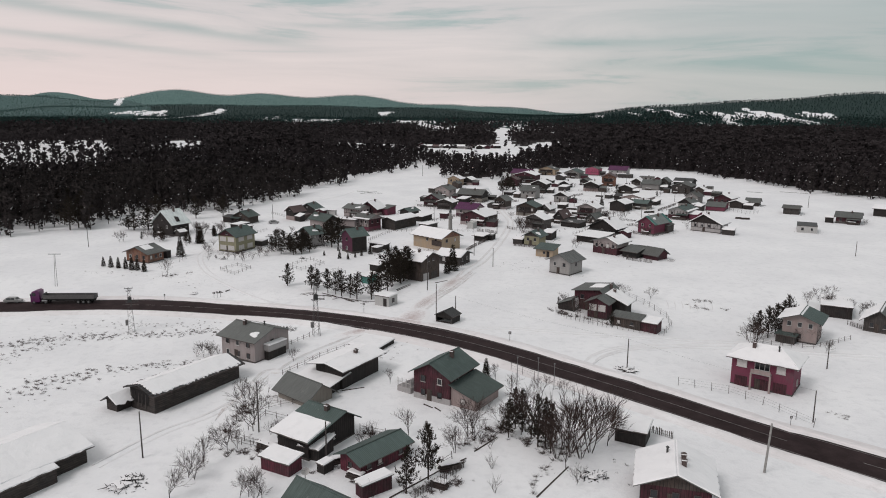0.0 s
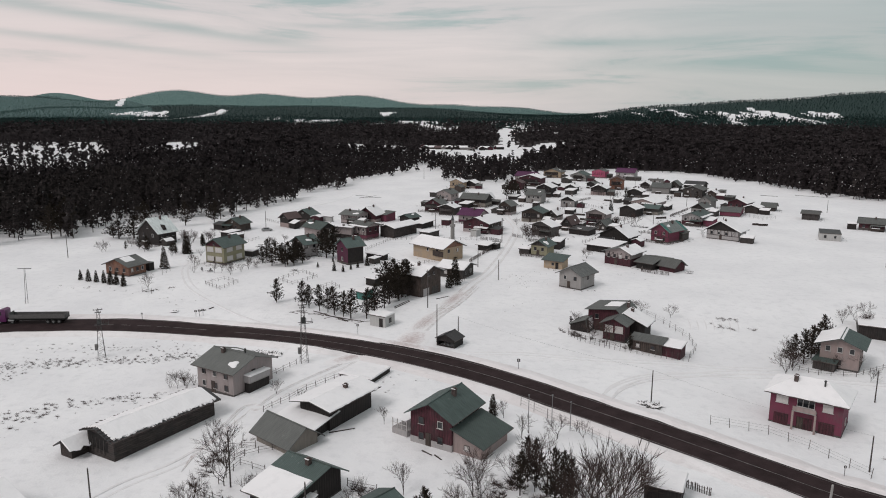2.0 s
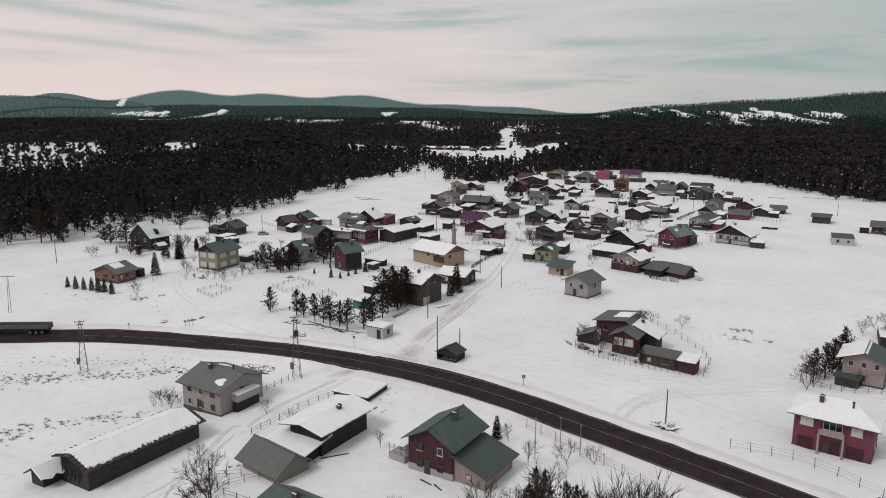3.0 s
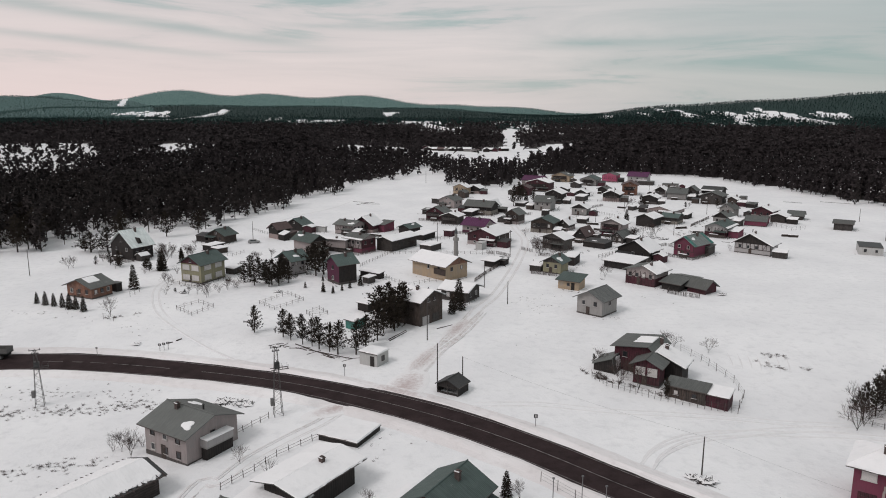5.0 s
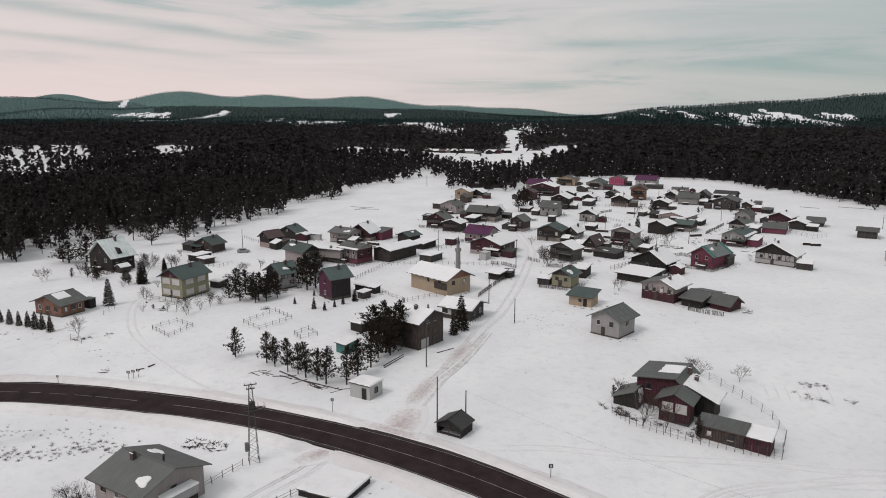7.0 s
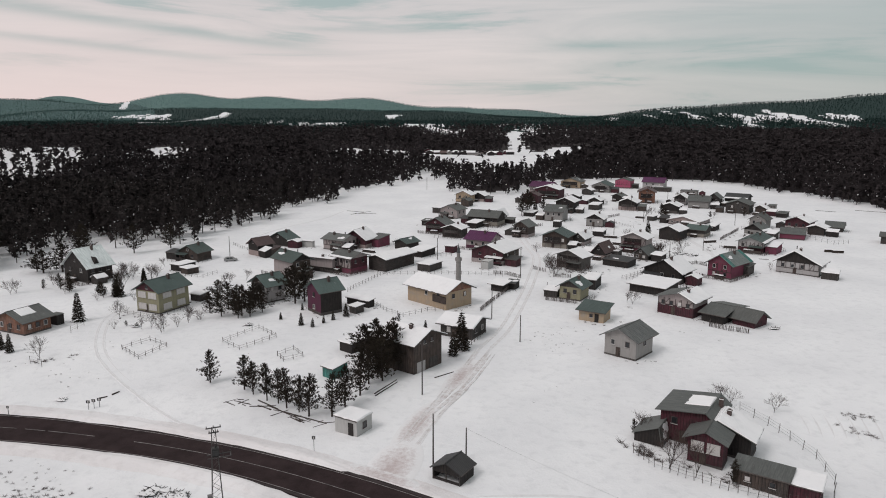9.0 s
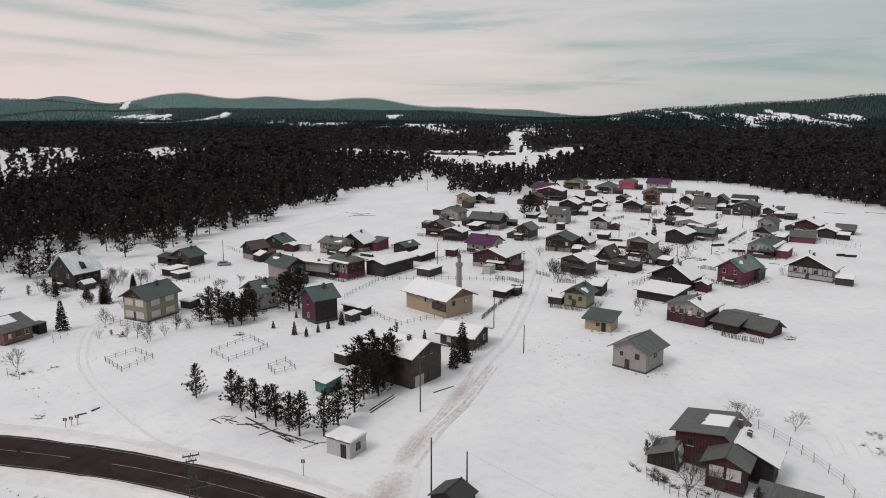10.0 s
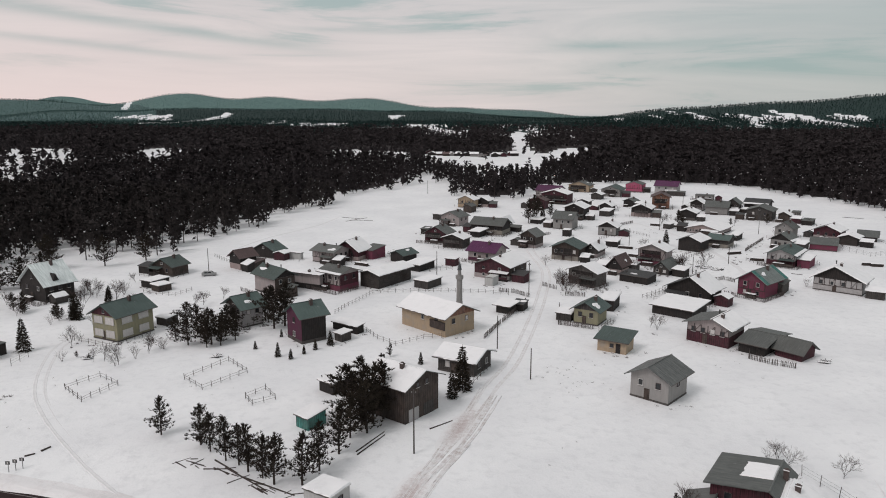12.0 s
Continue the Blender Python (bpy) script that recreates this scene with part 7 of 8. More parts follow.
for i in range(16):
    house(-46 + i * 6.2 + hamlet_rnd.uniform(-2, 2), 852 + abs(i - 9) * 3 + hamlet_rnd.uniform(-12, 12), hamlet_rnd.uniform(-30, 20), hamlet_rnd.uniform(5, 9), hamlet_rnd.uniform(5, 7), hamlet_rnd.uniform(2.2, 3.4),
          ridge=hamlet_rnd.choice("dw"), rise=1.5, wall=hamlet_rnd.choice(("wood_dark", "wood_brown", "plaster_grey", "wood_maroon")), roof=hamlet_rnd.choice(("metal_grey", "metal_dark", "metal_brown")),
          snow=hamlet_rnd.choice(("both", "left", "none")), cat="farmhouse", label="far small farmhouse in the snowy valley")

# ---- minaret ----
def minaret(x, y, h):
    root = thing("minaret", pose(x, y, zg(x, y)), "slim grey stone minaret with a lead cone", "minaret")
    lead = plain("lead_cap", (0.075, 0.08, 0.085), 0.5, 0.3)
    part("base", Build().stick((0, 0, -0.5), (0, 0, 2.6), 0.85, 0.8, 8), WALLS["concrete"], root)
    part("shaft", Build().stick((0, 0, 2.6), (0, 0, h * 0.6), 0.74, 0.68, 14), WALLS["plaster_grey"], root)
    b = Build()
    for i, (r, z) in enumerate(((0.58, 0.0), (0.72, 0.15), (0.85, 0.3), (0.92, 0.42))):
        b.stick((0, 0, h * 0.6 + z), (0, 0, h * 0.6 + z + 0.16), r, r + 0.06, 14)
    bal = part("balcony", b, WALLS["concrete"], root)
    part("railing", Build().stick((0, 0, h * 0.6 + 0.581), (0, 0, h * 0.6 + 1.2), 0.95, 0.95, 14), WALLS["plaster_grey"], bal)
    part("upper_shaft", Build().stick((0, 0, h * 0.6 + 1.201), (0, 0, h * 0.8), 0.46, 0.44, 12), WALLS["plaster_grey"], root)
    part("cone", Build().stick((0, 0, h * 0.8), (0, 0, h * 0.97), 0.58, 0.05, 12), lead, root)
    part("finial", Build().stick((0, 0, h * 0.97), (0, 0, h), 0.05, 0.02, 6), lead, root)


minaret(-2.3, 263.0, 13.0)


# ---- vehicles ----
CAB = plain("purple_cab_paint", (0.10, 0.012, 0.085), 0.35, vary=0.15)
TYRE = plain("tyre_rubber", (0.015, 0.015, 0.015), 0.9)
GREYSIDE = plain("grey_trailer_side", (0.11, 0.105, 0.105), 0.7, vary=0.25)


def wheel(parent, x, y, r, wid):
    w = part("wheel", Build().stick((x, y - wid / 2, r), (x, y + wid / 2, r), r, r, 18), TYRE, parent)
    part("rim", Build().stick((x, y - wid / 2 - 0.012, r), (x, y + wid / 2 + 0.012, r), r * 0.55, r * 0.55, 12), STEEL, w)


def truck(x, y, turn):
    """Tractor and long flat-sided trailer; drives towards -x."""
    root = thing("truck", pose(x, y, bed((x, y)) + 0.1, 0, 0, turn), "purple lorry with a long grey dropside trailer", "truck")
    c = Build()
    side = [(-8.0, 0.55), (-5.7, 0.55), (-5.7, 3.35), (-6.3, 3.6), (-7.5, 3.25), (-7.95, 2.2)]
    k = len(side)
    c.shell([(px, -1.22, pz) for px, pz in side] + [(px, 1.22, pz) for px, pz in side],
            [tuple(range(k)), tuple(range(2 * k - 1, k - 1, -1))] + [(k + i, k + (i + 1) % k, (i + 1) % k, i) for i in range(k)])
    cab = part("cab", c, CAB, root)
    part("windscreen", Build().slab([(-7.99, 1.05, 2.15), (-7.99, -1.05, 2.15), (-7.6, -1.05, 3.05), (-7.6, 1.05, 3.05)], 0.03), GLASS, cab)
    for s in (-1, 1):
        part("side_window", Build().box(-7.5, -6.6, *sorted((s * 1.224, s * 1.24)), 2.15, 2.95), GLASS, cab)
        part("headlight", Build().box(-8.06, -8.004, s * 0.9 - 0.2, s * 0.9 + 0.2, 0.75, 1.0), FRAME_WHITE, cab)
        part("mirror", Build().box(-7.9, -7.75, *sorted((s * 1.25, s * 1.5)), 2.2, 2.8), TYRE, cab)
    part("chassis", Build().box(-5.69, 7.9, -0.5, 0.5, 0.75, 1.15), TYRE, root)
    part("fuel_tank", Build().stick((-5.2, -1.0, 0.8), (-3.9, -1.0, 0.8), 0.33, 0.33, 12), STEEL, root)
    t = part("trailer_bed", Build().box(-4.9, 8.0, -1.24, 1.24, 1.153, 1.35), TYRE, root)
    for s in (-1, 1):
        for i in range(4):
            xa = -4.88 + i * 3.22
            part("side_board", Build().box(xa, xa + 3.18, *sorted((s * 1.18, s * 1.25)), 1.353, 2.3), GREYSIDE, t)
    part("headboard", Build().box(-4.9, -4.8, -1.16, 1.16, 1.353, 2.7), GREYSIDE, t)
    part("tailboard", Build().box(7.92, 8.0, -1.16, 1.16, 1.353, 2.3), GREYSIDE, t)
    for px in (-7.2, -4.3, 3.9, 5.2, 6.5):
        for s in (-1, 1):
            wheel(root, px, s * 1.05, 0.5, 0.32)


def car(x, y, turn, paint, label, z=0.1):
    root = thing("car", pose(x, y, bed((x, y)) + z, 0, 0, turn), label, "car", "cars")
    side = [(-2.1, 0.35), (2.1, 0.35), (2.12, 0.75), (1.3, 0.92), (0.75, 1.42), (-1.35, 1.44), (-2.0, 0.95), (-2.15, 0.8)]
    k = len(side)
    c = Build().shell([(px, -0.85 + (0.16 if pz > 1.2 else 0), pz) for px, pz in side] + [(px, 0.85 - (0.16 if pz > 1.2 else 0), pz) for px, pz in side],
                      [tuple(range(k)), tuple(range(2 * k - 1, k - 1, -1))] + [(k + i, k + (i + 1) % k, (i + 1) % k, i) for i in range(k)])
    body = part("body", c, paint, root)
    for s in (-1, 1):
        for xa, xb in ((-1.3, -0.4), (-0.3, 0.65)):
            q = [(xa, s * 0.84, 0.97), (xb, s * 0.84, 0.97), (xb - (0.1 if xb > 0.5 else 0), s * 0.725, 1.36), (xa, s * 0.725, 1.36)]
            part("side_window", Build().slab(q if s < 0 else q[::-1], 0.02), GLASS, body)
        part("headlight", Build().box(2.1, 2.14, s * 0.62 - 0.14, s * 0.62 + 0.14, 0.6, 0.72), FRAME_WHITE, body)
    part("windscreen", Build().slab([(1.29, -0.74, 0.96), (1.29, 0.74, 0.96), (0.82, 0.64, 1.39), (0.82, -0.64, 1.39)], 0.02), GLASS, body)
    for px in (-1.3, 1.35):
        for s in (-1, 1):
            wheel(root, px, s * 0.74, 0.31, 0.2)


SILVER = plain("silver_car_paint", (0.30, 0.30, 0.30), 0.35, 0.3, vary=0.1)
DARKCAR = plain("dark_car_paint", (0.05, 0.05, 0.055), 0.35, 0.2, vary=0.1)
truck(-101.0, 177.6, 4)
car(-114.3, 177.3, 5, SILVER, "silver hatchback following on the wet road")
car(-122.4, 176.8, 5, DARKCAR, "dark saloon car on the wet road")
car(-77.0, 298.0, 20, SILVER, "silver hatchback parked in the snow", -0.1)


# ---- roadside signs ----
def sign(x, y, h, wide, tall, label, turn=0):
    root = thing("road_sign", pose(x, y, zg(x, y), 0, 0, turn), label, "sign", "road signs")
    part("post", Build().stick((0, 0, -0.3), (0, 0, h), 0.05, 0.05, 6), STEEL, root)
    part("board", Build().box(-wide / 2, wide / 2, -0.09, -0.053, h - tall, h), DARKCAR, root)
    part("stripe", Build().box(-wide * 0.18, wide * 0.18, -0.097, -0.092, h - tall * 0.85, h - tall * 0.15), FRAME_WHITE, root)


# ---- heaps, logs and dry shrubs ----
def brush_pile(x, y, r, n=70):
    rnd = random.Random(int(x * 7))
    root = thing("brush_pile", pose(x, y, zg(x, y)), "heap of dark cut branches poking out of snow", "brush pile", "brush piles")
    b = Build()
    for _ in range(n):
        a, q = rnd.uniform(0, 6.28), r * math.sqrt(rnd.random())
        p = Vector((math.cos(a) * q, math.sin(a) * q * 0.7, rnd.uniform(-0.05, 0.3) * (1.2 - q / r)))
        d = Vector((rnd.uniform(-1, 1), rnd.uniform(-1, 1), rnd.uniform(0, 0.7))) * rnd.uniform(0.4, 0.95)
        b.stick(p, p + d, 0.07, 0.02, 4)
    part("brushwood", b, BRUSH, root)
    for _ in range(4):
        q = [r * rnd.uniform(-0.6, 0.6), r * 0.6 * rnd.uniform(-0.6, 0.6), 0.2]
        part("snow_cap", snow_blob([(q[0] - 1, q[1] - 1, q[2]), (q[0] + 1, q[1] - 1, q[2]), (q[0] + 1, q[1] + 1, q[2]), (q[0] - 1, q[1] + 1, q[2])], rnd, 0.5, 0.5, 0.5), ROOF_SNOW, root)


def log_pile(x, y, turn, length, rows=3):
    rnd = random.Random(int(x * 3 + y))
    root = thing("log_pile", pose(x, y, zg(x, y), 0, 0, turn), "stack of dark logs with snow on top", "log pile", "log piles")
    for j in range(rows):
        for i in range(4 - min(j, 2)):
            part("log", Build().stick((-length / 2 + rnd.uniform(-0.2, 0.2), (i - 1.5 + j * 0.5) * 0.34, 0.1 + j * 0.29), (length / 2 + rnd.uniform(-0.2, 0.2), (i - 1.5 + j * 0.5) * 0.34, 0.1 + j * 0.29), 0.17, 0.15, 7), BARK, root)
    z = 0.1 + rows * 0.29
    part("snow_cap", snow_sheet([(-length / 2, -0.5, z - 0.1), (length / 2, -0.5, z - 0.1), (length / 2, 0.6, z - 0.06), (-length / 2, 0.6, z - 0.06)], rnd, thick=0.14, rag=0.05), ROOF_SNOW, root)


def fallen_log(x0, y0, x1, y1, r=0.12):
    root = part("fallen_log", Build().stick((x0, y0, zg(x0, y0) + r * 0.5), (x1, y1, zg(x1, y1) + r * 0.5), r, r * 0.7, 6), BARK)
    return tagged(root, "dark log lying half sunk in the snow", "log", "fallen logs")


def dry_shrubs(name, runs, label):
    """Many dry tufts along strips of ground: from, to, number, spread."""
    rnd = random.Random(len(runs) * 11)
    b = Build()
    for x0, y0, x1, y1, n, spread, size in runs:
        for _ in range(n):
            t = rnd.random()
            px, py = x0 + (x1 - x0) * t + rnd.gauss(0, spread), y0 + (y1 - y0) * t + rnd.gauss(0, spread)
            z = zg(px, py)
            s = size * rnd.uniform(0.35, 1.2)
            for _ in range(24):
                d = Vector((rnd.uniform(-1, 1), rnd.uniform(-1, 1), rnd.uniform(0.15, 0.9))) * s
                w = d.orthogonal().normalized() * s * 0.042
                p = Vector((px + rnd.uniform(-0.3, 0.3) * s, py + rnd.uniform(-0.3, 0.3) * s, z - 0.05))
                b.poly([p - w, p + w, p + d])
    return tagged(part(name, b, TWIG), label, "shrubs", kind="stuff")

# ---- trees in the village ----
pine_tree(-46.8, 193.8, 6.5, 1.18)
pine_tree(-39.5, 190.7, 6.5, 1.18)
pine_tree(-34.1, 185.9, 6.8, 1.18)
pine_tree(-37.3, 188.6, 6.1, 1.00)
pine_tree(-31.8, 184.6, 6.3, 1.00)
pine_tree(-27.4, 181.0, 6.4, 1.00)
pine_tree(-15.2, 194.6, 8.4, 1.20)
pine_tree(-29.9, 182.7, 7.0, 1.18)
pine_tree(-25.4, 179.4, 7.3, 1.18)
pine_tree(-21.6, 179.2, 7.4, 1.18)
pine_tree(-20.1, 183.0, 7.3, 1.18)
pine_tree(-18.3, 187.9, 7.8, 1.18)
pine_tree(-17.5, 193.0, 6.8, 1.18)
pine_tree(-16.4, 197.5, 9.0, 1.18)
pine_tree(-14.8, 198.4, 9.9, 1.18)
pine_tree(-13.3, 199.7, 9.6, 1.18)
pine_tree(-16.3, 202.6, 7.6, 1.18)
pine_tree(-18.6, 199.8, 9.2, 1.30)
pine_tree(-17.6, 203.9, 9.0, 1.30)
pine_tree(-15.6, 196.0, 8.0, 1.30)
pine_tree(-14.4, 206.8, 8.2, 1.20)
spruce_tree(-2.6, 208.8, 5.3)
spruce_tree(-0.9, 212.4, 8.5)
spruce_tree(-90.3, 229.1, 7.4)
spruce_tree(-91.5, 251.5, 6.7)
pine_tree(-95.2, 250.4, 4.1, 1.00)
spruce_tree(-91.4, 266.1, 4.3)
pine_tree(-108.3, 257.5, 5.2, 1.00)
pine_tree(-62.8, 244.5, 6.5, 1.40)
pine_tree(-59.2, 241.7, 6.7, 1.40)
pine_tree(-53.7, 235.0, 7.6, 1.40)
pine_tree(-52.7, 238.1, 6.3, 1.40)
pine_tree(-57.6, 242.6, 5.8, 1.40)
pine_tree(-46.7, 255.4, 6.9, 1.30)
pine_tree(-45.3, 258.9, 5.5, 1.30)
pine_tree(-44.2, 261.4, 4.3, 1.30)
spruce_tree(-43.7, 232.5, 1.9)
spruce_tree(-37.8, 228.0, 3.2)
spruce_tree(-34.9, 226.8, 2.3)
spruce_tree(-33.0, 229.9, 2.1)
spruce_tree(-31.3, 232.7, 2.4)
spruce_tree(-28.8, 235.8, 3.4)
spruce_tree(-40.4, 240.6, 1.9)
pine_tree(-15.5, 229.0, 2.9, 1.00)
spruce_tree(-9.1, 225.0, 2.6)
bare_tree(-82.5, 233.0, 3.9)
bare_tree(-67.3, 222.1, 4.7)
bare_tree(-64.3, 228.8, 4.5)
bare_tree(-73.1, 223.8, 3.2)
bare_tree(-70.9, 223.9, 3.7)
bare_tree(-63.1, 231.7, 2.8)
bare_tree(-65.6, 225.7, 2.7)
bare_tree(-98.7, 272.5, 5.3)
bare_tree(-101.7, 275.4, 4.6)
bare_tree(-90.0, 267.3, 5.2)
bare_tree(-91.4, 274.6, 3.1)
bare_tree(42.2, 249.2, 4.2)
bare_tree(41.3, 251.3, 3.3)
bare_tree(26.5, 281.3, 6.5)
bare_tree(26.6, 290.8, 4.4)
bare_tree(64.5, 309.1, 5.3)
bare_tree(64.2, 312.2, 4.1)
bare_tree(75.0, 319.3, 4.6)
pine_tree(25.2, 403.8, 10.6, 1.00)
pine_tree(28.1, 408.7, 11.8, 1.00)
spruce_tree(32.5, 415.6, 6.4)
pine_tree(36.8, 421.1, 7.0, 1.00)
pine_tree(31.7, 429.8, 8.0, 1.00)
spruce_tree(70.7, 351.9, 6.4)
pine_tree(88.2, 399.2, 6.8, 1.00)
pine_tree(110.6, 400.3, 3.4, 1.00)
pine_tree(127.3, 404.2, 4.9, 1.00)
spruce_tree(52.2, 261.4, 2.0)
pine_tree(9.8, 103.7, 6.7, 0.85)
pine_tree(10.8, 102.3, 6.9, 0.85)
bare_tree(11.9, 100.2, 8.9)
pine_tree(12.6, 97.3, 8.1, 0.85)
pine_tree(13.7, 97.4, 7.6, 0.85)
bare_tree(14.9, 94.0, 8.2)
pine_tree(14.3, 96.0, 7.4, 0.85)
spruce_tree(6.0, 124.8, 3.9)
bare_tree(7.7, 123.7, 3.5)
bare_tree(-6.6, 99.8, 4.9)
bare_tree(0.5, 94.9, 4.7)
bare_tree(2.4, 98.6, 6.9)
bare_tree(3.1, 100.8, 6.4)
bare_tree(17.2, 95.9, 9.6)
bare_tree(20.1, 96.2, 10.7)
bare_tree(18.4, 94.3, 10.3)
bare_tree(16.6, 97.1, 7.9)
bare_tree(7.4, 102.4, 2.6)
bare_tree(-12.3, 100.1, 2.9)
bare_tree(-31.9, 106.9, 7.7)
bare_tree(-32.8, 96.2, 5.4)
bare_tree(-34.5, 91.4, 5.5)
bare_tree(-35.6, 88.3, 4.5)
bare_tree(-36.2, 83.2, 4.6)
bare_tree(-34.5, 87.7, 4.0)
bare_tree(-27.7, 101.3, 3.0)
bare_tree(-25.3, 98.9, 3.6)
bare_tree(-48.8, 136.4, 3.8)
bare_tree(-24.7, 81.6, 3.5)
bare_tree(-9.9, 82.8, 2.7)
pine_tree(67.7, 154.9, 6.9, 1.00)
pine_tree(70.7, 156.6, 7.2, 1.00)
pine_tree(73.8, 160.0, 7.0, 1.00)
pine_tree(80.8, 169.1, 6.8, 1.00)
pine_tree(77.5, 164.5, 6.7, 1.00)
bare_tree(64.6, 150.9, 5.7)
bare_tree(66.7, 152.5, 4.7)
bare_tree(93.8, 179.2, 4.3)
bare_tree(95.8, 177.5, 5.3)
bare_tree(99.5, 176.3, 4.2)
bare_tree(100.5, 174.2, 4.2)
bare_tree(78.9, 146.7, 3.2)
bare_tree(79.6, 152.2, 4.3)
bare_tree(28.6, 164.2, 6.0)
bare_tree(31.6, 162.2, 5.6)
pine_tree(36.3, 161.2, 3.7, 1.00)
bare_tree(44.0, 188.9, 3.3)
bare_tree(43.0, 189.5, 2.7)
bare_tree(45.3, 188.0, 3.4)
bare_tree(51.8, 185.6, 3.8)
bare_tree(-84.4, 203.5, 5.5)
spruce_tree(-105.4, 212.4, 3.8)
spruce_tree(-102.7, 211.5, 3.7)
spruce_tree(-100.1, 210.7, 3.9)
spruce_tree(-97.6, 209.4, 4.3)
spruce_tree(-95.8, 209.1, 4.0)
spruce_tree(-93.0, 207.4, 4.2)
spruce_tree(-108.4, 213.7, 3.3)
bare_tree(-121.4, 252.6, 4.7)
bare_tree(-120.9, 254.2, 3.9)
pine_tree(-116.0, 258.4, 3.0, 1.00)
pine_tree(-111.3, 258.6, 4.5, 1.00)
pine_tree(-107.1, 256.4, 3.6, 1.00)
pine_tree(-97.3, 253.0, 3.7, 1.00)
spruce_tree(-92.4, 251.7, 6.4)
pine_tree(-127.6, 278.2, 7.2, 2.1)
pine_tree(-130.6, 280.0, 5.2, 2.0)
spruce_tree(-93.3, 270.3, 3.8)
bare_tree(-92.6, 255.5, 7.0)
pine_tree(-43.6, 246.6, 9.9, 1.30)
pine_tree(-41.7, 248.8, 10.2, 1.30)
pine_tree(-48.1, 255.4, 7.2, 1.30)
pine_tree(-53.3, 242.8, 6.4, 1.40)
pine_tree(-52.5, 244.9, 5.2, 1.40)
bare_tree(25.6, 288.8, 6.1)
bare_tree(25.5, 284.3, 6.3)
bare_tree(26.5, 286.2, 5.1)
bare_tree(64.3, 310.6, 5.6)
bare_tree(65.4, 309.1, 5.6)
bare_tree(49.9, 310.0, 4.4)
bare_tree(76.3, 326.3, 4.5)
bare_tree(45.8, 319.6, 3.3)
bare_tree(61.9, 347.1, 4.1)
bare_tree(81.0, 398.8, 4.8)
bare_tree(85.5, 406.8, 5.0)
bare_tree(145.1, 405.1, 3.2)
bare_tree(112.3, 400.4, 3.6)
pine_tree(91.0, 402.4, 4.4, 1.00)
bare_tree(134.0, 401.5, 3.6)
bare_tree(8.2, 361.4, 4.3)
bare_tree(24.0, 316.9, 3.6)
bare_tree(51.0, 376.1, 4.5)
bare_tree(19.3, 368.1, 3.3)
bare_tree(-18.6, 292.1, 3.3)
bare_tree(-26.6, 327.8, 2.9)
bare_tree(-12.4, 394.1, 3.6)
bare_tree(71.2, 312.6, 3.6)
bare_tree(125.6, 417.0, 3.8)
bare_tree(90.6, 365.5, 3.3)
bare_tree(-107.3, 253.6, 3.5)
bare_tree(-116.0, 263.3, 4.1)
bare_tree(-95.3, 247.3, 3.1)
bare_tree(-94.8, 288.5, 3.3)
bare_tree(-67.9, 262.9, 4.3)
bare_tree(-66.8, 265.6, 3.7)
bare_tree(45.0, 298.5, 3.4)
bare_tree(41.0, 317.7, 3.3)
bare_tree(-31.5, 133.6, 3.2)
bare_tree(-36.7, 117.0, 3.6)
bare_tree(-26.4, 130.1, 2.8)
bare_tree(-11.3, 120.9, 3.2)
bare_tree(10.1, 116.5, 4.6)
bare_tree(15.5, 116.9, 4.1)
bare_tree(19.4, 117.4, 3.3)
bare_tree(25.1, 104.5, 4.2)
bare_tree(22.5, 102.3, 6.4)
bare_tree(23.0, 98.6, 6.2)
bare_tree(5.6, 90.5, 2.5)
bare_tree(-13.1, 96.8, 3.1)
pine_tree(8.5, 100.2, 6.3, 0.85)
bare_tree(15.8, 91.1, 6.0)
bare_tree(16.6, 86.7, 3.2)
bare_tree(71.7, 151.2, 3.3)
bare_tree(75.5, 152.8, 3.5)
bare_tree(91.9, 182.8, 4.1)
bare_tree(103.3, 174.3, 4.2)
bare_tree(-51.3, 138.8, 3.6)
bare_tree(-49.9, 139.6, 3.0)
bare_tree(-52.8, 139.2, 2.8)
bare_tree(-48.7, 140.2, 2.4)
bare_tree(-50.8, 140.6, 3.2)
bare_tree(-30.8, 102.6, 6.5)
bare_tree(-33.8, 96.9, 4.0)
bare_tree(-31.5, 96.7, 3.5)
bare_tree(-26.4, 100.1, 3.5)
bare_tree(-25.2, 100.8, 3.0)
bare_tree(3.4, 99.3, 4.5)
bare_tree(0.4, 94.9, 4.0)
bare_tree(-12.1, 99.7, 3.0)
bare_tree(7.5, 102.6, 4.5)
bare_tree(10.5, 101.2, 6.0)
bare_tree(1.7, 97.1, 3.0)
bare_tree(4.3, 97.9, 3.0)
bare_tree(9.1, 105.0, 4.0)
bare_tree(-25.9, 83.1, 4.5)
bare_tree(-24.1, 82.8, 4.0)
bare_tree(-27.0, 82.9, 3.5)
bare_tree(5.6, 96.5, 2.5)
bare_tree(5.7, 84.2, 2.8)
bare_tree(-1.2, 83.9, 2.6)
pine_tree(-3.0, 87.3, 8.2, 0.85)
pine_tree(-5.7, 83.8, 6.6, 0.85)
pine_tree(-150.0, 283.6, 12.0, 1.15)
pine_tree(-152.0, 288.0, 10.0, 1.15)
pine_tree(-58.5, 234.5, 5.6, 1.40)
pine_tree(-54.0, 233.0, 5.2, 1.40)
pine_tree(-51.6, 234.5, 5.8, 1.40)
pine_tree(-49.7, 238.2, 5.4, 1.40)
pine_tree(-62.5, 238.0, 5.0, 1.40)
pine_tree(-56.0, 237.5, 6.0, 1.40)
pine_tree(-152.8, 277.5, 13.0, 1.15)
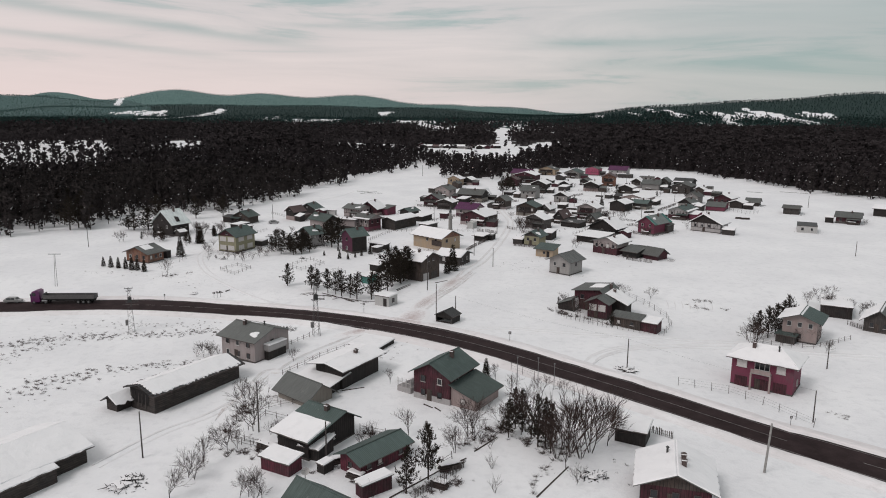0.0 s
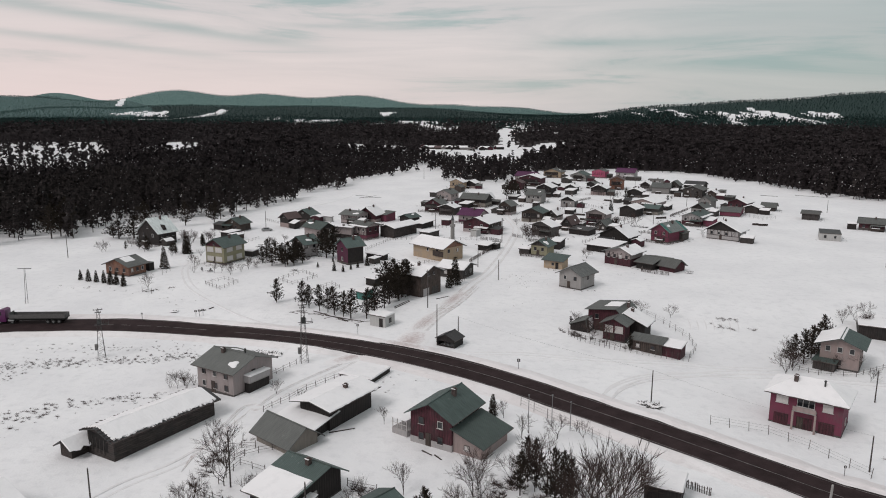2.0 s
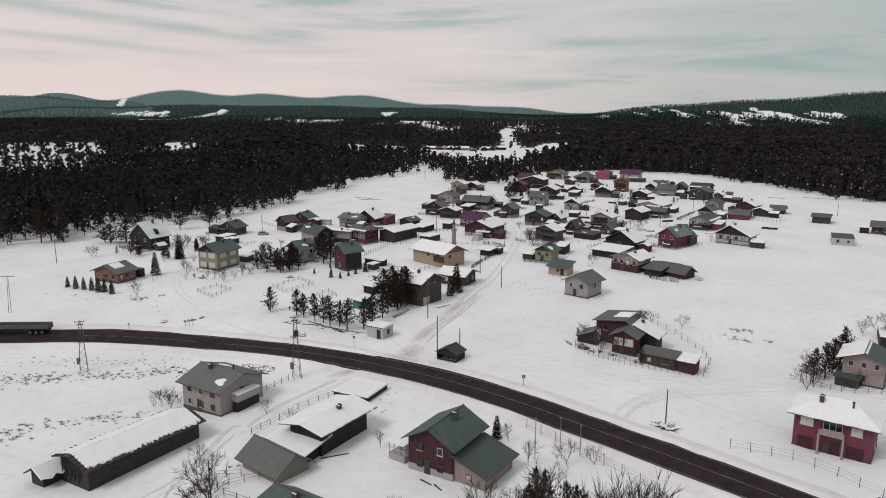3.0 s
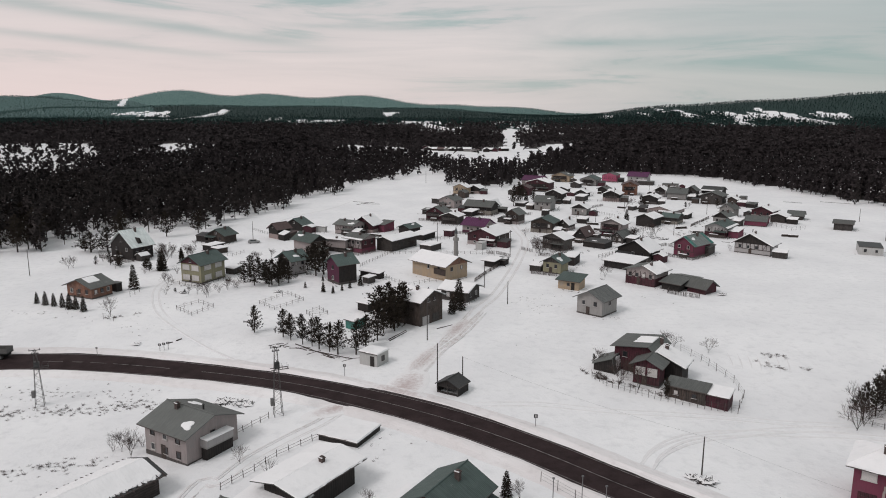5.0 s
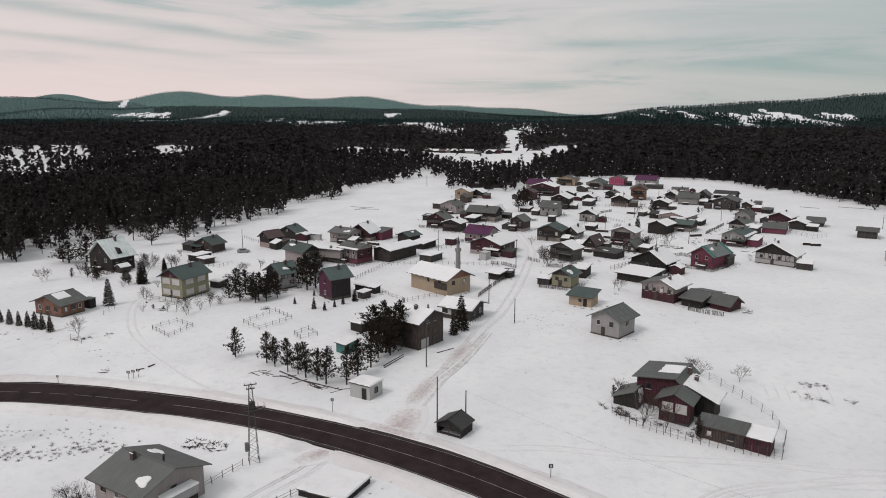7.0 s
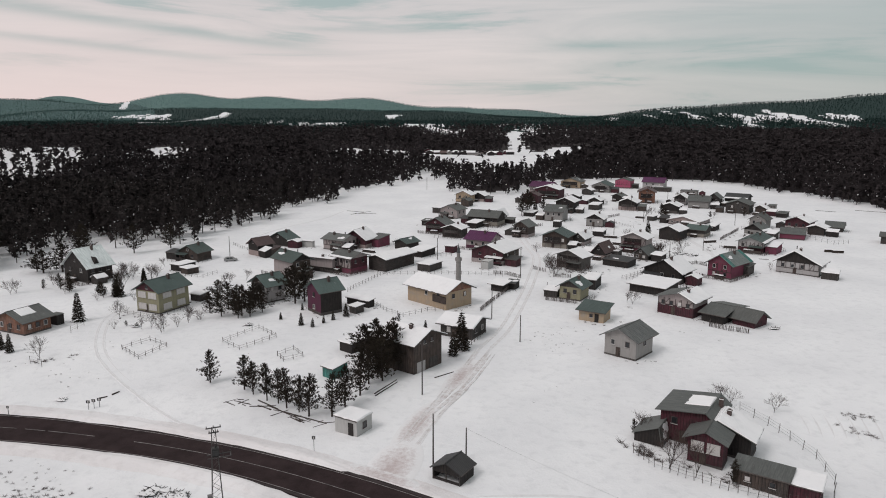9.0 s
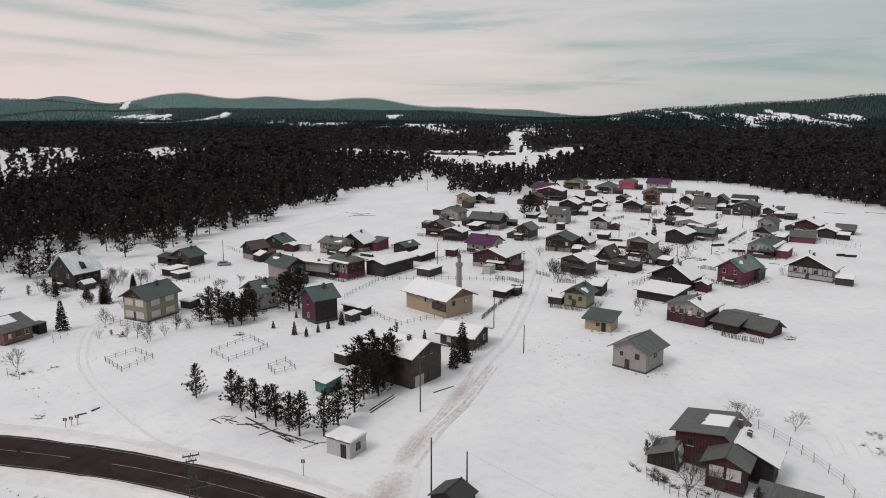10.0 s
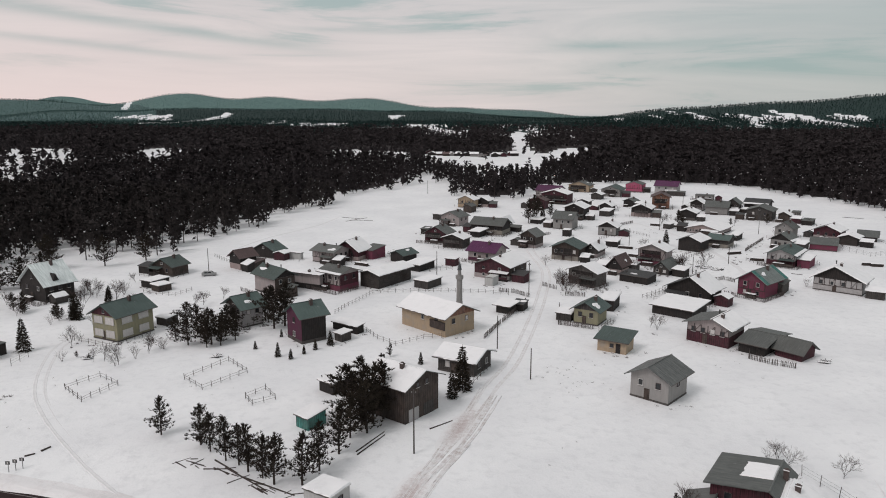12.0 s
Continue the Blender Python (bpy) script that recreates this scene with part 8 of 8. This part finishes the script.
pine_tree(-151.9, 282.3, 12.0, 1.15)
pine_tree(-155.0, 292.1, 14.0, 1.15)
pine_tree(-171.3, 304.3, 13.0, 1.15)
pine_tree(-157.9, 302.8, 12.0, 1.15)
pine_tree(-168.9, 307.9, 13.0, 1.15)
pine_tree(-122.6, 279.8, 8.6, 2.0)
pine_tree(-121.5, 287.5, 8.8, 1.30)
pine_tree(-128.0, 303.0, 11.0, 1.20)
pine_tree(-114.0, 309.0, 10.0, 1.20)
pine_tree(-105.0, 318.0, 9.0, 1.20)
bare_tree(69.0, 160.3, 5.0)
bare_tree(72.9, 156.0, 4.5)
bare_tree(80.1, 156.3, 5.0)
bare_tree(69.4, 157.9, 4.0)
bare_tree(100.5, 188.5, 4.0)
bare_tree(96.9, 187.6, 3.5)
bare_tree(40.5, 182.0, 4.5)
bare_tree(42.3, 180.6, 4.0)
bare_tree(26.9, 174.4, 4.0)
bare_tree(30.4, 168.5, 4.5)
bare_tree(33.1, 168.1, 3.5)
bare_tree(29.2, 170.7, 3.0)
pine_tree(34.8, 167.7, 3.2, 1.00)
pine_tree(26.1, 175.1, 2.5, 1.00)
bare_tree(-99.3, 272.5, 5.0)
bare_tree(-96.8, 270.9, 4.5)
bare_tree(-100.0, 270.7, 4.0)
bare_tree(-93.9, 276.9, 4.0)
bare_tree(-91.8, 275.8, 3.5)
bare_tree(-67.4, 220.9, 3.5)
bare_tree(-85.1, 237.4, 3.5)
bare_tree(-82.8, 236.3, 2.6)
bare_tree(-65.2, 230.2, 3.4)
bare_tree(-62.5, 231.7, 3.0)
bare_tree(-85.7, 247.7, 3.0)
bare_tree(-67.7, 229.0, 2.5)
bare_tree(-63.1, 255.6, 2.5)
bare_tree(-63.7, 271.3, 3.5)
bare_tree(-79.2, 223.5, 3.0)
pine_tree(-107.1, 255.6, 3.0, 1.30)
pine_tree(-97.8, 253.1, 2.8, 1.30)
pine_tree(-96.6, 254.1, 2.2, 1.30)
pine_tree(-77.5, 225.9, 1.4, 1.30)
pine_tree(-74.6, 225.0, 1.3, 1.30)

# ---- poles and fences ----
utility_pole(-44.7, 94.7, 7.1)
utility_pole(-29.8, 102.2, 8.1)
utility_pole(-17.4, 91.7, 6.3)
thin_pole(11.2, 118.6, 6.1)
thin_pole(15.1, 121.0, 5.2)
thin_pole(17.8, 119.7, 4.7)
utility_pole(33.6, 132.5, 5.9)
concrete_pole(43.9, 93.2, 7.3)
utility_pole(74.3, 137.1, 6.0)
utility_pole(59.5, 111.7, 5.5)
utility_pole(-4.3, 161.4, 8.3)
utility_pole(0.2, 165.4, 4.5)
utility_pole(-7.5, 188.1, 9.7)
utility_pole(11.5, 217.9, 5.9)
utility_pole(15.9, 279.6, 8.8)
utility_pole(6.0, 234.8, 7.0)
lattice_pylon(-73.8, 155.8, 10.2)
lattice_pylon(-30.2, 150.0, 11.8)
t_pylon(-111.0, 191.7, 9.3)
utility_pole(-128.3, 243.7, 7.8)
utility_pole(134.1, 239.6, 5.0)
utility_pole(174.9, 360.4, 5.9)
utility_pole(82.6, 321.4, 5.5)
utility_pole(56.5, 346.8, 7.3)
utility_pole(77.3, 387.0, 7.5)
utility_pole(114.2, 379.3, 5.2)
utility_pole(-25.1, 512.3, 7.6)
utility_pole(79.8, 423.3, 7.8)
utility_pole(106.6, 457.5, 6.6)
utility_pole(-78.1, 300.8, 7.6)
utility_pole(-9.5, 298.1, 7.9)
utility_pole(67.0, 306.9, 5.2)
overhead_wire((0.2, 165.4, 4.45), (33.6, 132.5, 5.95))
overhead_wire((33.6, 132.5, 5.95), (59.5, 111.7, 5.55))
rail_fence([(-32.3, 259.5), (-30.8, 264.6), (-25.7, 278.9), (-19.8, 280.4), (-7.6, 281.5), (4.5, 280.9), (10.5, 279.3)])
rail_fence([(-23.6, 247.1), (-19.5, 240.3), (-15.1, 236.0), (-9.6, 240.8), (-5.7, 241.7)])
plank_fence([(3.4, 241.4), (6.5, 250.6), (10.2, 259.9), (14.5, 272.1)])
rail_fence([(-0.2, 211.9), (1.8, 217.4), (4.3, 224.0)])
rail_fence([(-70.7, 209.6), (-65.1, 204.6), (-62.3, 211.7), (-67.4, 215.5), (-70.7, 209.6)])
rail_fence([(-51.6, 215.1), (-46.6, 210.5), (-41.2, 219.0), (-46.7, 224.9), (-51.6, 215.1)])
rail_fence([(-37.9, 207.2), (-35.9, 204.4), (-32.6, 206.9), (-35.5, 210.9), (-37.9, 207.2)])
rail_fence([(-52.4, 242.0), (-47.0, 251.7), (-43.9, 257.5)])
plank_fence([(22.7, 268.1), (20.6, 252.5), (28.0, 249.4)])
plank_fence([(57.2, 234.6), (55.7, 231.1), (58.9, 228.0), (62.6, 226.0)])
wire_fence([(41.3, 125.1), (49.7, 122.8), (54.1, 118.6), (58.7, 109.8)])
rail_fence([(-34.6, 106.5), (-33.7, 113.4), (-29.7, 113.6)])
rail_fence([(-33.0, 99.0), (-26.1, 95.1)])
plank_fence([(25.8, 105.1), (30.4, 104.5), (33.6, 102.2)])
rail_fence([(65.2, 154.8), (70.7, 150.3), (77.6, 149.5), (88.7, 155.7)])
rail_fence([(-35.2, 142.5), (-31.5, 148.9)])
plank_fence([(25.5, 279.4), (30.6, 278.5)])
plank_fence([(95.9, 343.5), (111.0, 366.5)])
rail_fence([(46.3, 276.3), (53.3, 283.7)])
rail_fence([(90.2, 327.0), (93.2, 318.5)])
wire_fence([(-85.3, 201.8), (-82.2, 200.4)])
plank_fence([(63.0, 397.9), (70.7, 406.1)])
wire_fence([(-87.5, 220.6), (-87.3, 225.8)])
rail_fence([(57.2, 334.7), (69.0, 329.6), (82.1, 348.1)])
plank_fence([(8.1, 282.9), (12.2, 281.8), (15.8, 277.2)])
rail_fence([(45.3, 277.4), (50.0, 282.4), (54.8, 287.6)])
plank_fence([(67.8, 296.1), (73.8, 299.9), (75.9, 296.5)])
rail_fence([(-19.8, 314.8), (-12.2, 307.0), (-5.3, 308.9)])
rail_fence([(48.8, 363.4), (63.6, 383.5), (69.5, 370.6)])
plank_fence([(23.6, 368.3), (32.0, 375.2)])
rail_fence([(70.4, 327.8), (80.5, 339.8), (87.5, 352.7)])
rail_fence([(111.6, 334.5), (111.0, 321.0)])
wire_fence([(130.5, 350.4), (134.5, 335.6), (141.4, 338.8)])
rail_fence([(-84.9, 325.0), (-73.2, 312.3)])
plank_fence([(20.6, 290.5), (24.0, 286.1)])
rail_fence([(-86.7, 276.0), (-77.2, 273.5), (-75.1, 279.6)])
rail_fence([(-26.2, 106.0), (-30.4, 108.4), (-31.7, 103.1)])
rail_fence([(-6.4, 95.1), (-2.2, 90.2), (0.1, 93.2)])
wire_fence([(10.9, 128.8), (18.8, 119.8), (26.7, 110.0)])
plank_fence([(94.1, 167.4), (95.8, 163.1)])
fence([(24.6, 168.6), (26.6, 164.6), (30.2, 161.9), (35.0, 159.2), (41.8, 156.6), (47.1, 155.6)], 1.15, "wire", "garden fence of thin dark posts and wire")
wire_fence([(46.2, 185.8), (48.8, 180.7), (50.4, 176.1), (51.8, 170.5), (50.9, 163.2), (47.1, 155.6)])
rail_fence([(-21.1, 141.8), (-23.9, 138.7), (-26.7, 135.4), (-28.8, 131.3), (-32.0, 126.4)])
rail_fence([(-34.0, 107.4), (-30.6, 111.1), (-25.1, 113.5)])
rail_fence([(-34.3, 101.3), (-29.5, 98.0), (-25.1, 95.0)])
plank_fence([(-4.6, 82.7), (-1.3, 86.7), (1.7, 90.8)])
rail_fence([(-14.1, 102.0), (-10.1, 100.5)])

# ---- small things on the ground ----
dry_shrubs("dry_shrubs", [
    (-97.4, 144.8, -85.9, 150.7, 100, 1.2, 0.45),
    (-85.9, 150.7, -52.9, 156.4, 220, 1.3, 0.5),
    (-91.0, 160.1, -54.3, 161.0, 60, 1.6, 0.4),
    (-91.4, 135.2, -86.7, 149.8, 100, 2.5, 0.45),
    (-78.1, 120.9, -66.6, 131.4, 90, 2.2, 0.6),
    (-64.8, 132.4, -53.7, 135.9, 60, 1.2, 0.5),
    (-77.5, 113.4, -74.6, 123.7, 50, 3, 0.4),
    (-18.0, 132.8, -12.2, 142.9, 32, 2.5, 0.35),
    (-94.1, 149.5, -65.8, 166.2, 80, 4, 0.3),
    (13.9, 220.0, 23.5, 228.1, 24, 2, 0.3),
    (16.9, 210.7, 27.8, 222.1, 20, 3, 0.25),
    (63.7, 185.0, 67.6, 184.4, 28, 0.8, 0.5)], "dry dark shrubs dotting the snowy pasture")
dry_shrubs("garden_bushes", [
    (25.5, 168.5, 41.0, 158.6, 34, 0.6, 0.6),
    (24.0, 171.5, 27.5, 167.5, 34, 0.8, 0.8),
    (-33.4, 95.4, -24.8, 95.0, 30, 0.8, 0.8),
    (-34.6, 101.3, -34.6, 113.2, 25, 0.7, 0.8),
    (-35.6, 114.2, -25.0, 118.4, 16, 0.5, 0.5),
    (-14.2, 100.5, -10.5, 100.5, 20, 0.6, 0.9),
    (-19.0, 89.0, -15.7, 90.8, 18, 0.5, 0.5),
    (-13.2, 86.6, -9.7, 87.7, 14, 0.4, 0.6),
    (-4.7, 83.8, 1.6, 87.4, 40, 0.9, 0.7),
    (-0.8, 89.1, 1.7, 92.3, 22, 0.3, 0.7),
    (5.1, 100.1, 8.6, 103.4, 26, 0.8, 0.9),
    (1.0, 96.3, 4.4, 100.9, 20, 0.8, 0.7),
    (8.6, 102.6, 14.7, 96.4, 40, 1.2, 0.9),
    (9.7, 84.4, 16.4, 95.8, 30, 0.5, 0.6),
    (-13.6, 94.1, -9.3, 102.8, 14, 0.5, 0.5),
    (-7.3, 87.2, -3.6, 85.0, 16, 0.7, 0.7)], "bare brown bushes crowding the near gardens")
dry_shrubs("weeds", [
    (68.5, 179.0, 69.0, 177.6, 4, 0.4, 0.6),
    (16.5, 215.7, 22.5, 216.9, 6, 0.8, 0.35),
    (39.5, 246.0, 41.0, 246.4, 4, 0.6, 0.4),
    (60.0, 181.6, 64.4, 178.0, 16, 0.5, 0.55),
    (13.0, 188.0, 18.0, 190.0, 4, 2.0, 0.25),
    (31.0, 206.5, 37.5, 207.0, 12, 0.6, 0.4),
    (-85.0, 202.5, -78.5, 205.0, 16, 0.8, 0.55),
    (-112.0, 207.0, -92.0, 203.0, 18, 1.5, 0.4),
    (45.6, 229.0, 52.8, 224.7, 6, 2, 0.3),
    (-90.0, 205.3, -69.9, 192.6, 25, 2.5, 0.3),
    (-81.0, 217.3, -46.5, 208.1, 14, 6, 0.25),
    (31.1, 131.2, 35.3, 130.4, 10, 0.6, 0.5),
    (64.8, 114.8, 66.5, 112.6, 14, 0.6, 0.4),
    (-34.7, 101.4, -26.2, 95.4, 25, 1.2, 0.5),
    (24.7, 97.0, 25.3, 86.0, 10, 1.5, 0.4),
    (25.7, 281.2, 42.1, 288.2, 30, 2.0, 0.7),
    (43.0, 309.6, 73.2, 319.2, 40, 2.5, 0.7)], "scattered dry weeds poking through snow")
dry_shrubs("garden_scrub", [
    (84.0, 319.7, 108.6, 360.5, 20, 2, 0.7),
    (70.4, 383.8, 97.9, 399.7, 20, 3, 0.7),
    (65.4, 337.1, 80.1, 348.0, 20, 3, 0.7),
    (-51.8, 313.3, -26.3, 342.8, 14, 2, 0.5),
    (-12.8, 354.5, 14.6, 361.8, 16, 3, 0.6),
    (26.4, 403.8, 45.6, 440.1, 14, 3, 0.8),
    (-52.5, 236.9, -41.6, 256.6, 30, 1.2, 0.6),
    (-80.2, 233.8, -60.4, 238.5, 40, 2.0, 0.5),
    (-116.0, 274.7, -88.9, 275.9, 30, 3, 0.7)], "low bare scrub between the village yards")
brush_pile(-41.1, 156.3, 2.2)
brush_pile(-37.5, 155.0, 1.8)
brush_pile(-43.3, 86.6, 3.0)
brush_pile(19.2, 89.1, 2.0)
brush_pile(33.9, 131.0, 1.4)
brush_pile(32.2, 131.9, 0.7)
brush_pile(-91.3, 252.0, 1.2)
brush_pile(52.6, 262.8, 1.5)
brush_pile(-43.1, 88.6, 1.2)
brush_pile(-49.8, 227.4, 0.7)
brush_pile(-75.1, 225.3, 0.6)
brush_pile(40.8, 445.8, 1.5)
brush_pile(73.1, 315.9, 3.0)
brush_pile(69.7, 229.5, 0.8)
brush_pile(76.4, 312.8, 2.0)
fallen_log(-33.4, 183.8, -26.1, 177.8)
fallen_log(-30.2, 181.2, -22.0, 176.5)
fallen_log(-35.7, 186.0, -31.3, 182.3)
fallen_log(-15.6, 187.6, -12.4, 193.9)
fallen_log(-15.9, 188.5, -12.6, 195.0)
fallen_log(-5.7, 196.2, -2.3, 199.4)
fallen_log(96.8, 308.3, 99.5, 306.9)
fallen_log(11.0, 83.3, 16.2, 91.5)
fallen_log(-1.4, 89.9, 2.1, 93.3)
fallen_log(-7.7, 82.6, -1.4, 89.9)
fallen_log(-9.3, 373.1, -0.4, 361.0)
fallen_log(190.5, 429.2, 203.5, 421.6)
fallen_log(170.6, 427.9, 178.2, 423.1)
fallen_log(3.3, 95.4, 6.8, 100.1)
fallen_log(-58.5, 416.2, -48.7, 411.5)
fallen_log(-53.2, 407.9, -43.0, 406.8)
fallen_log(-54.7, 404.5, -46.7, 415.0)
sign(-63.9, 183.0, 1.7, 0.65, 0.5, "small chevron board on a post at the bend")
sign(-63.2, 183.5, 1.7, 0.65, 0.5, "small chevron board on a post at the bend")
sign(-62.5, 184.0, 1.7, 0.65, 0.5, "small chevron board on a post at the bend")
sign(-75.8, 179.9, 2.0, 0.4, 0.4, "small road sign on a thin post")
fallen_log(-64.2, 187.1, -63.1, 187.9, 0.16)
fallen_log(-62.6, 188.6, -61.9, 189.9, 0.17)
brush_pile(-70.4, 186.2, 0.5, 16)
sign(11.8, 145.9, 2.2, 0.6, 0.6, "small road sign on a thin post")
sign(-22.0, 167.2, 2.4, 0.5, 0.5, "small road sign on a thin post")
sign(55.1, 110.1, 1.8, 0.4, 0.4, "small marker sign on a thin post")

fallen_log(-19.5, 118.0, -15.7, 119.4)
fallen_log(-4.8, 112.0, -3.3, 110.6)
fallen_log(-2.9, 110.7, -1.9, 109.3)
stick_rnd = random.Random(9)
for i in range(26):
    u = stick_rnd.random()
    px, py, a = -42.5 + 20.5 * u + stick_rnd.gauss(0, 0.6), 187.9 - 12.0 * u + stick_rnd.gauss(0, 0.7), radians(-31 + stick_rnd.choice((0, 0, 0, 40, 75)) + stick_rnd.uniform(-14, 14))
    k = stick_rnd.uniform(0.5, 1.7)
    fallen_log(px - k * math.cos(a), py - k * math.sin(a), px + k * math.cos(a), py + k * math.sin(a), stick_rnd.uniform(0.05, 0.1))
log_pile(-0.2, 90.4, 25, 3.0)
log_pile(-12.7, 87.7, -30, 2.4)
log_pile(-15.9, 92.1, 30, 2.0)
log_pile(-1.6, 85.6, -30, 2.5)
log_pile(55.3, 346.8, -20, 5)
log_pile(78.6, 398.7, -25, 4)
log_pile(90.5, 338.3, 20, 5)
log_pile(-34.0, 314.1, -30, 5)
log_pile(126.5, 321.7, -10, 3.5)
log_pile(128.4, 320.2, -10, 3.5)
log_pile(11.5, 316.3, -20, 4)
log_pile(85.0, 396.0, -30, 5)
log_pile(68.6, 447.3, -10, 4)
log_pile(55.6, 331.8, -30, 5)
log_pile(-26.8, 96.3, -30, 4)
log_pile(93.9, 327.2, -20, 4)

def satellite_dish(x, y, h):
    root = thing("satellite_dish", pose(x, y, zg(x, y), 0, 0, 20), "pale satellite dish on a tall post", "dish")
    part("post", Build().stick((0, 0, -0.3), (0, 0, h), 0.06, 0.05, 6), STEEL, root)
    b = Build()
    rings_ = [(0.05, 0.22), (0.25, 0.18), (0.45, 0.08), (0.55, 0.0)]
    v = [(math.cos(2 * math.pi * i / 16) * r, -0.15 - (0.22 - o), math.sin(2 * math.pi * i / 16) * r + h) for r, o in rings_ for i in range(16)]
    f = [(k * 16 + i, k * 16 + (i + 1) % 16, k * 16 + 16 + (i + 1) % 16, k * 16 + 16 + i) for k in range(3) for i in range(16)]
    part("dish", b.shell(v, f), FRAME_WHITE, root)
    part("arm", Build().stick((0, -0.2, h - 0.5), (0, -0.85, h), 0.02, 0.02, 5), STEEL, root)


satellite_dish(-18.7, 83.9, 3.2)


def terrace(x, y, turn, w, d):
    root = thing("terrace", pose(x, y, zg(x, y), 0, 0, turn), "raised pale terrace with a thin railing and canopy", "terrace")
    part("deck", Build().box(-w / 2, w / 2, -d / 2, d / 2, -0.4, 0.95), WALLS["plaster_white"], root)
    for i in range(4):
        part("post", Build().box(-w / 2 + 0.05 + (w - 0.2) * i / 3, -w / 2 + 0.15 + (w - 0.2) * i / 3, -d / 2 + 0.02, -d / 2 + 0.12, 0.953, 2.7), FRAME_WHITE, root)
    part("rail", Build().box(-w / 2, w / 2, -d / 2 - 0.02, -d / 2 + 0.016, 1.75, 1.85), FRAME_WHITE, root)
    part("canopy", Build().slab([(-w / 2 - 0.2, -d / 2 - 0.2, 2.72), (w / 2 - 0.02, -d / 2 - 0.2, 2.72), (w / 2 - 0.02, d / 2, 2.95), (-w / 2 - 0.2, d / 2, 2.95)], 0.08), ROOF_SNOW, root)


terrace(-6.9, 119.4, -36, 3.0, 5.5)

# ---- yards: shrubs, wood stacks and fences by the houses ----
yard_rnd = random.Random(41)
for i, (hx, hy, turn, w, d, cat) in enumerate(list(YARDS)):
    if hy < 235 or cat != "house":
        continue
    ca, sa = math.cos(radians(turn)), math.sin(radians(turn))

    def spot(u, v):
        return hx + u * ca - v * sa, hy + u * sa + v * ca

    for _ in range(yard_rnd.choice((0, 1, 1, 2))):
        px, py = spot(yard_rnd.choice((-1, 1)) * (w / 2 + yard_rnd.uniform(1.2, 3.0)), yard_rnd.uniform(-d / 2, d / 2))
        bare_tree(px, py, yard_rnd.uniform(1.3, 3.2))
    if yard_rnd.random() < 0.6:
        px, py = spot(yard_rnd.uniform(-0.3, 0.3) * w, -d / 2 - 1.3)
        log_pile(px, py, turn, yard_rnd.uniform(2.0, 3.5), 4)
    if yard_rnd.random() < 0.45:
        a, b, c = spot(-w / 2 - 2, -d / 2 - 3.2), spot(w / 2 + 1.5, -d / 2 - 3.2), spot(w / 2 + 1.5, d / 4)
        (plank_fence if yard_rnd.random() < 0.5 else rail_fence)([a, b, c])

scrub = []
for hx, hy, turn, w, d, cat in list(YARDS):
    if 235 < hy < 700:
        ca, sa = math.cos(radians(turn)), math.sin(radians(turn))
        ends = [(hx + u * ca - v * sa, hy + u * sa + v * ca) for u, v in ((-w / 2 - 1, -d / 2 - 1.2), (w / 2 + 1.5, -d / 2 - 1.2), (w / 2 + 1.5, d / 2))]
        for a, b in zip(ends, ends[1:]):
            scrub.append((*a, *b, yard_rnd.randrange(3, 8), 0.7, yard_rnd.uniform(0.3, 0.65)))
dry_shrubs("yard_scrub", scrub, "dead stalks and twigs round the village houses")

# ---- small sheds leaning on the houses ----
shed_rnd = random.Random(77)
for hx, hy, turn, w, d, cat in list(YARDS):
    if hy < 255 or hy > 700 or cat != "house" or shed_rnd.random() < 0.2:
        continue
    ca, sa = math.cos(radians(turn)), math.sin(radians(turn))
    sw, sd = shed_rnd.uniform(2.6, 4.5), shed_rnd.uniform(2.2, 3.4)
    u, v = shed_rnd.choice((-1, 1)) * (w / 2 + sw / 2 + 0.9), -d / 2 + sd / 2 + shed_rnd.uniform(-1.5, 1.5)
    px, py = hx + u * ca - v * sa, hy + u * sa + v * ca
    if any(math.hypot(px - q[0], py - q[1]) < (q[3] + q[4]) / 4 + 2.2 for q in YARDS if q[:2] != (hx, hy)):
        continue
    house(px, py, turn + shed_rnd.uniform(-6, 6), sw, sd, shed_rnd.uniform(1.7, 2.3), ridge=shed_rnd.choice(("shed", "shed", "d")), rise=shed_rnd.uniform(0.4, 0.9),
          wall=shed_rnd.choice(("wood_dark", "wood_brown", "wood_grey", "wood_maroon")), roof=shed_rnd.choice(("metal_grey", "metal_dark")),
          snow=shed_rnd.choice(("both", "both", "none")), over=0.25, cat="shed", label="small dark plank outbuilding beside a house")
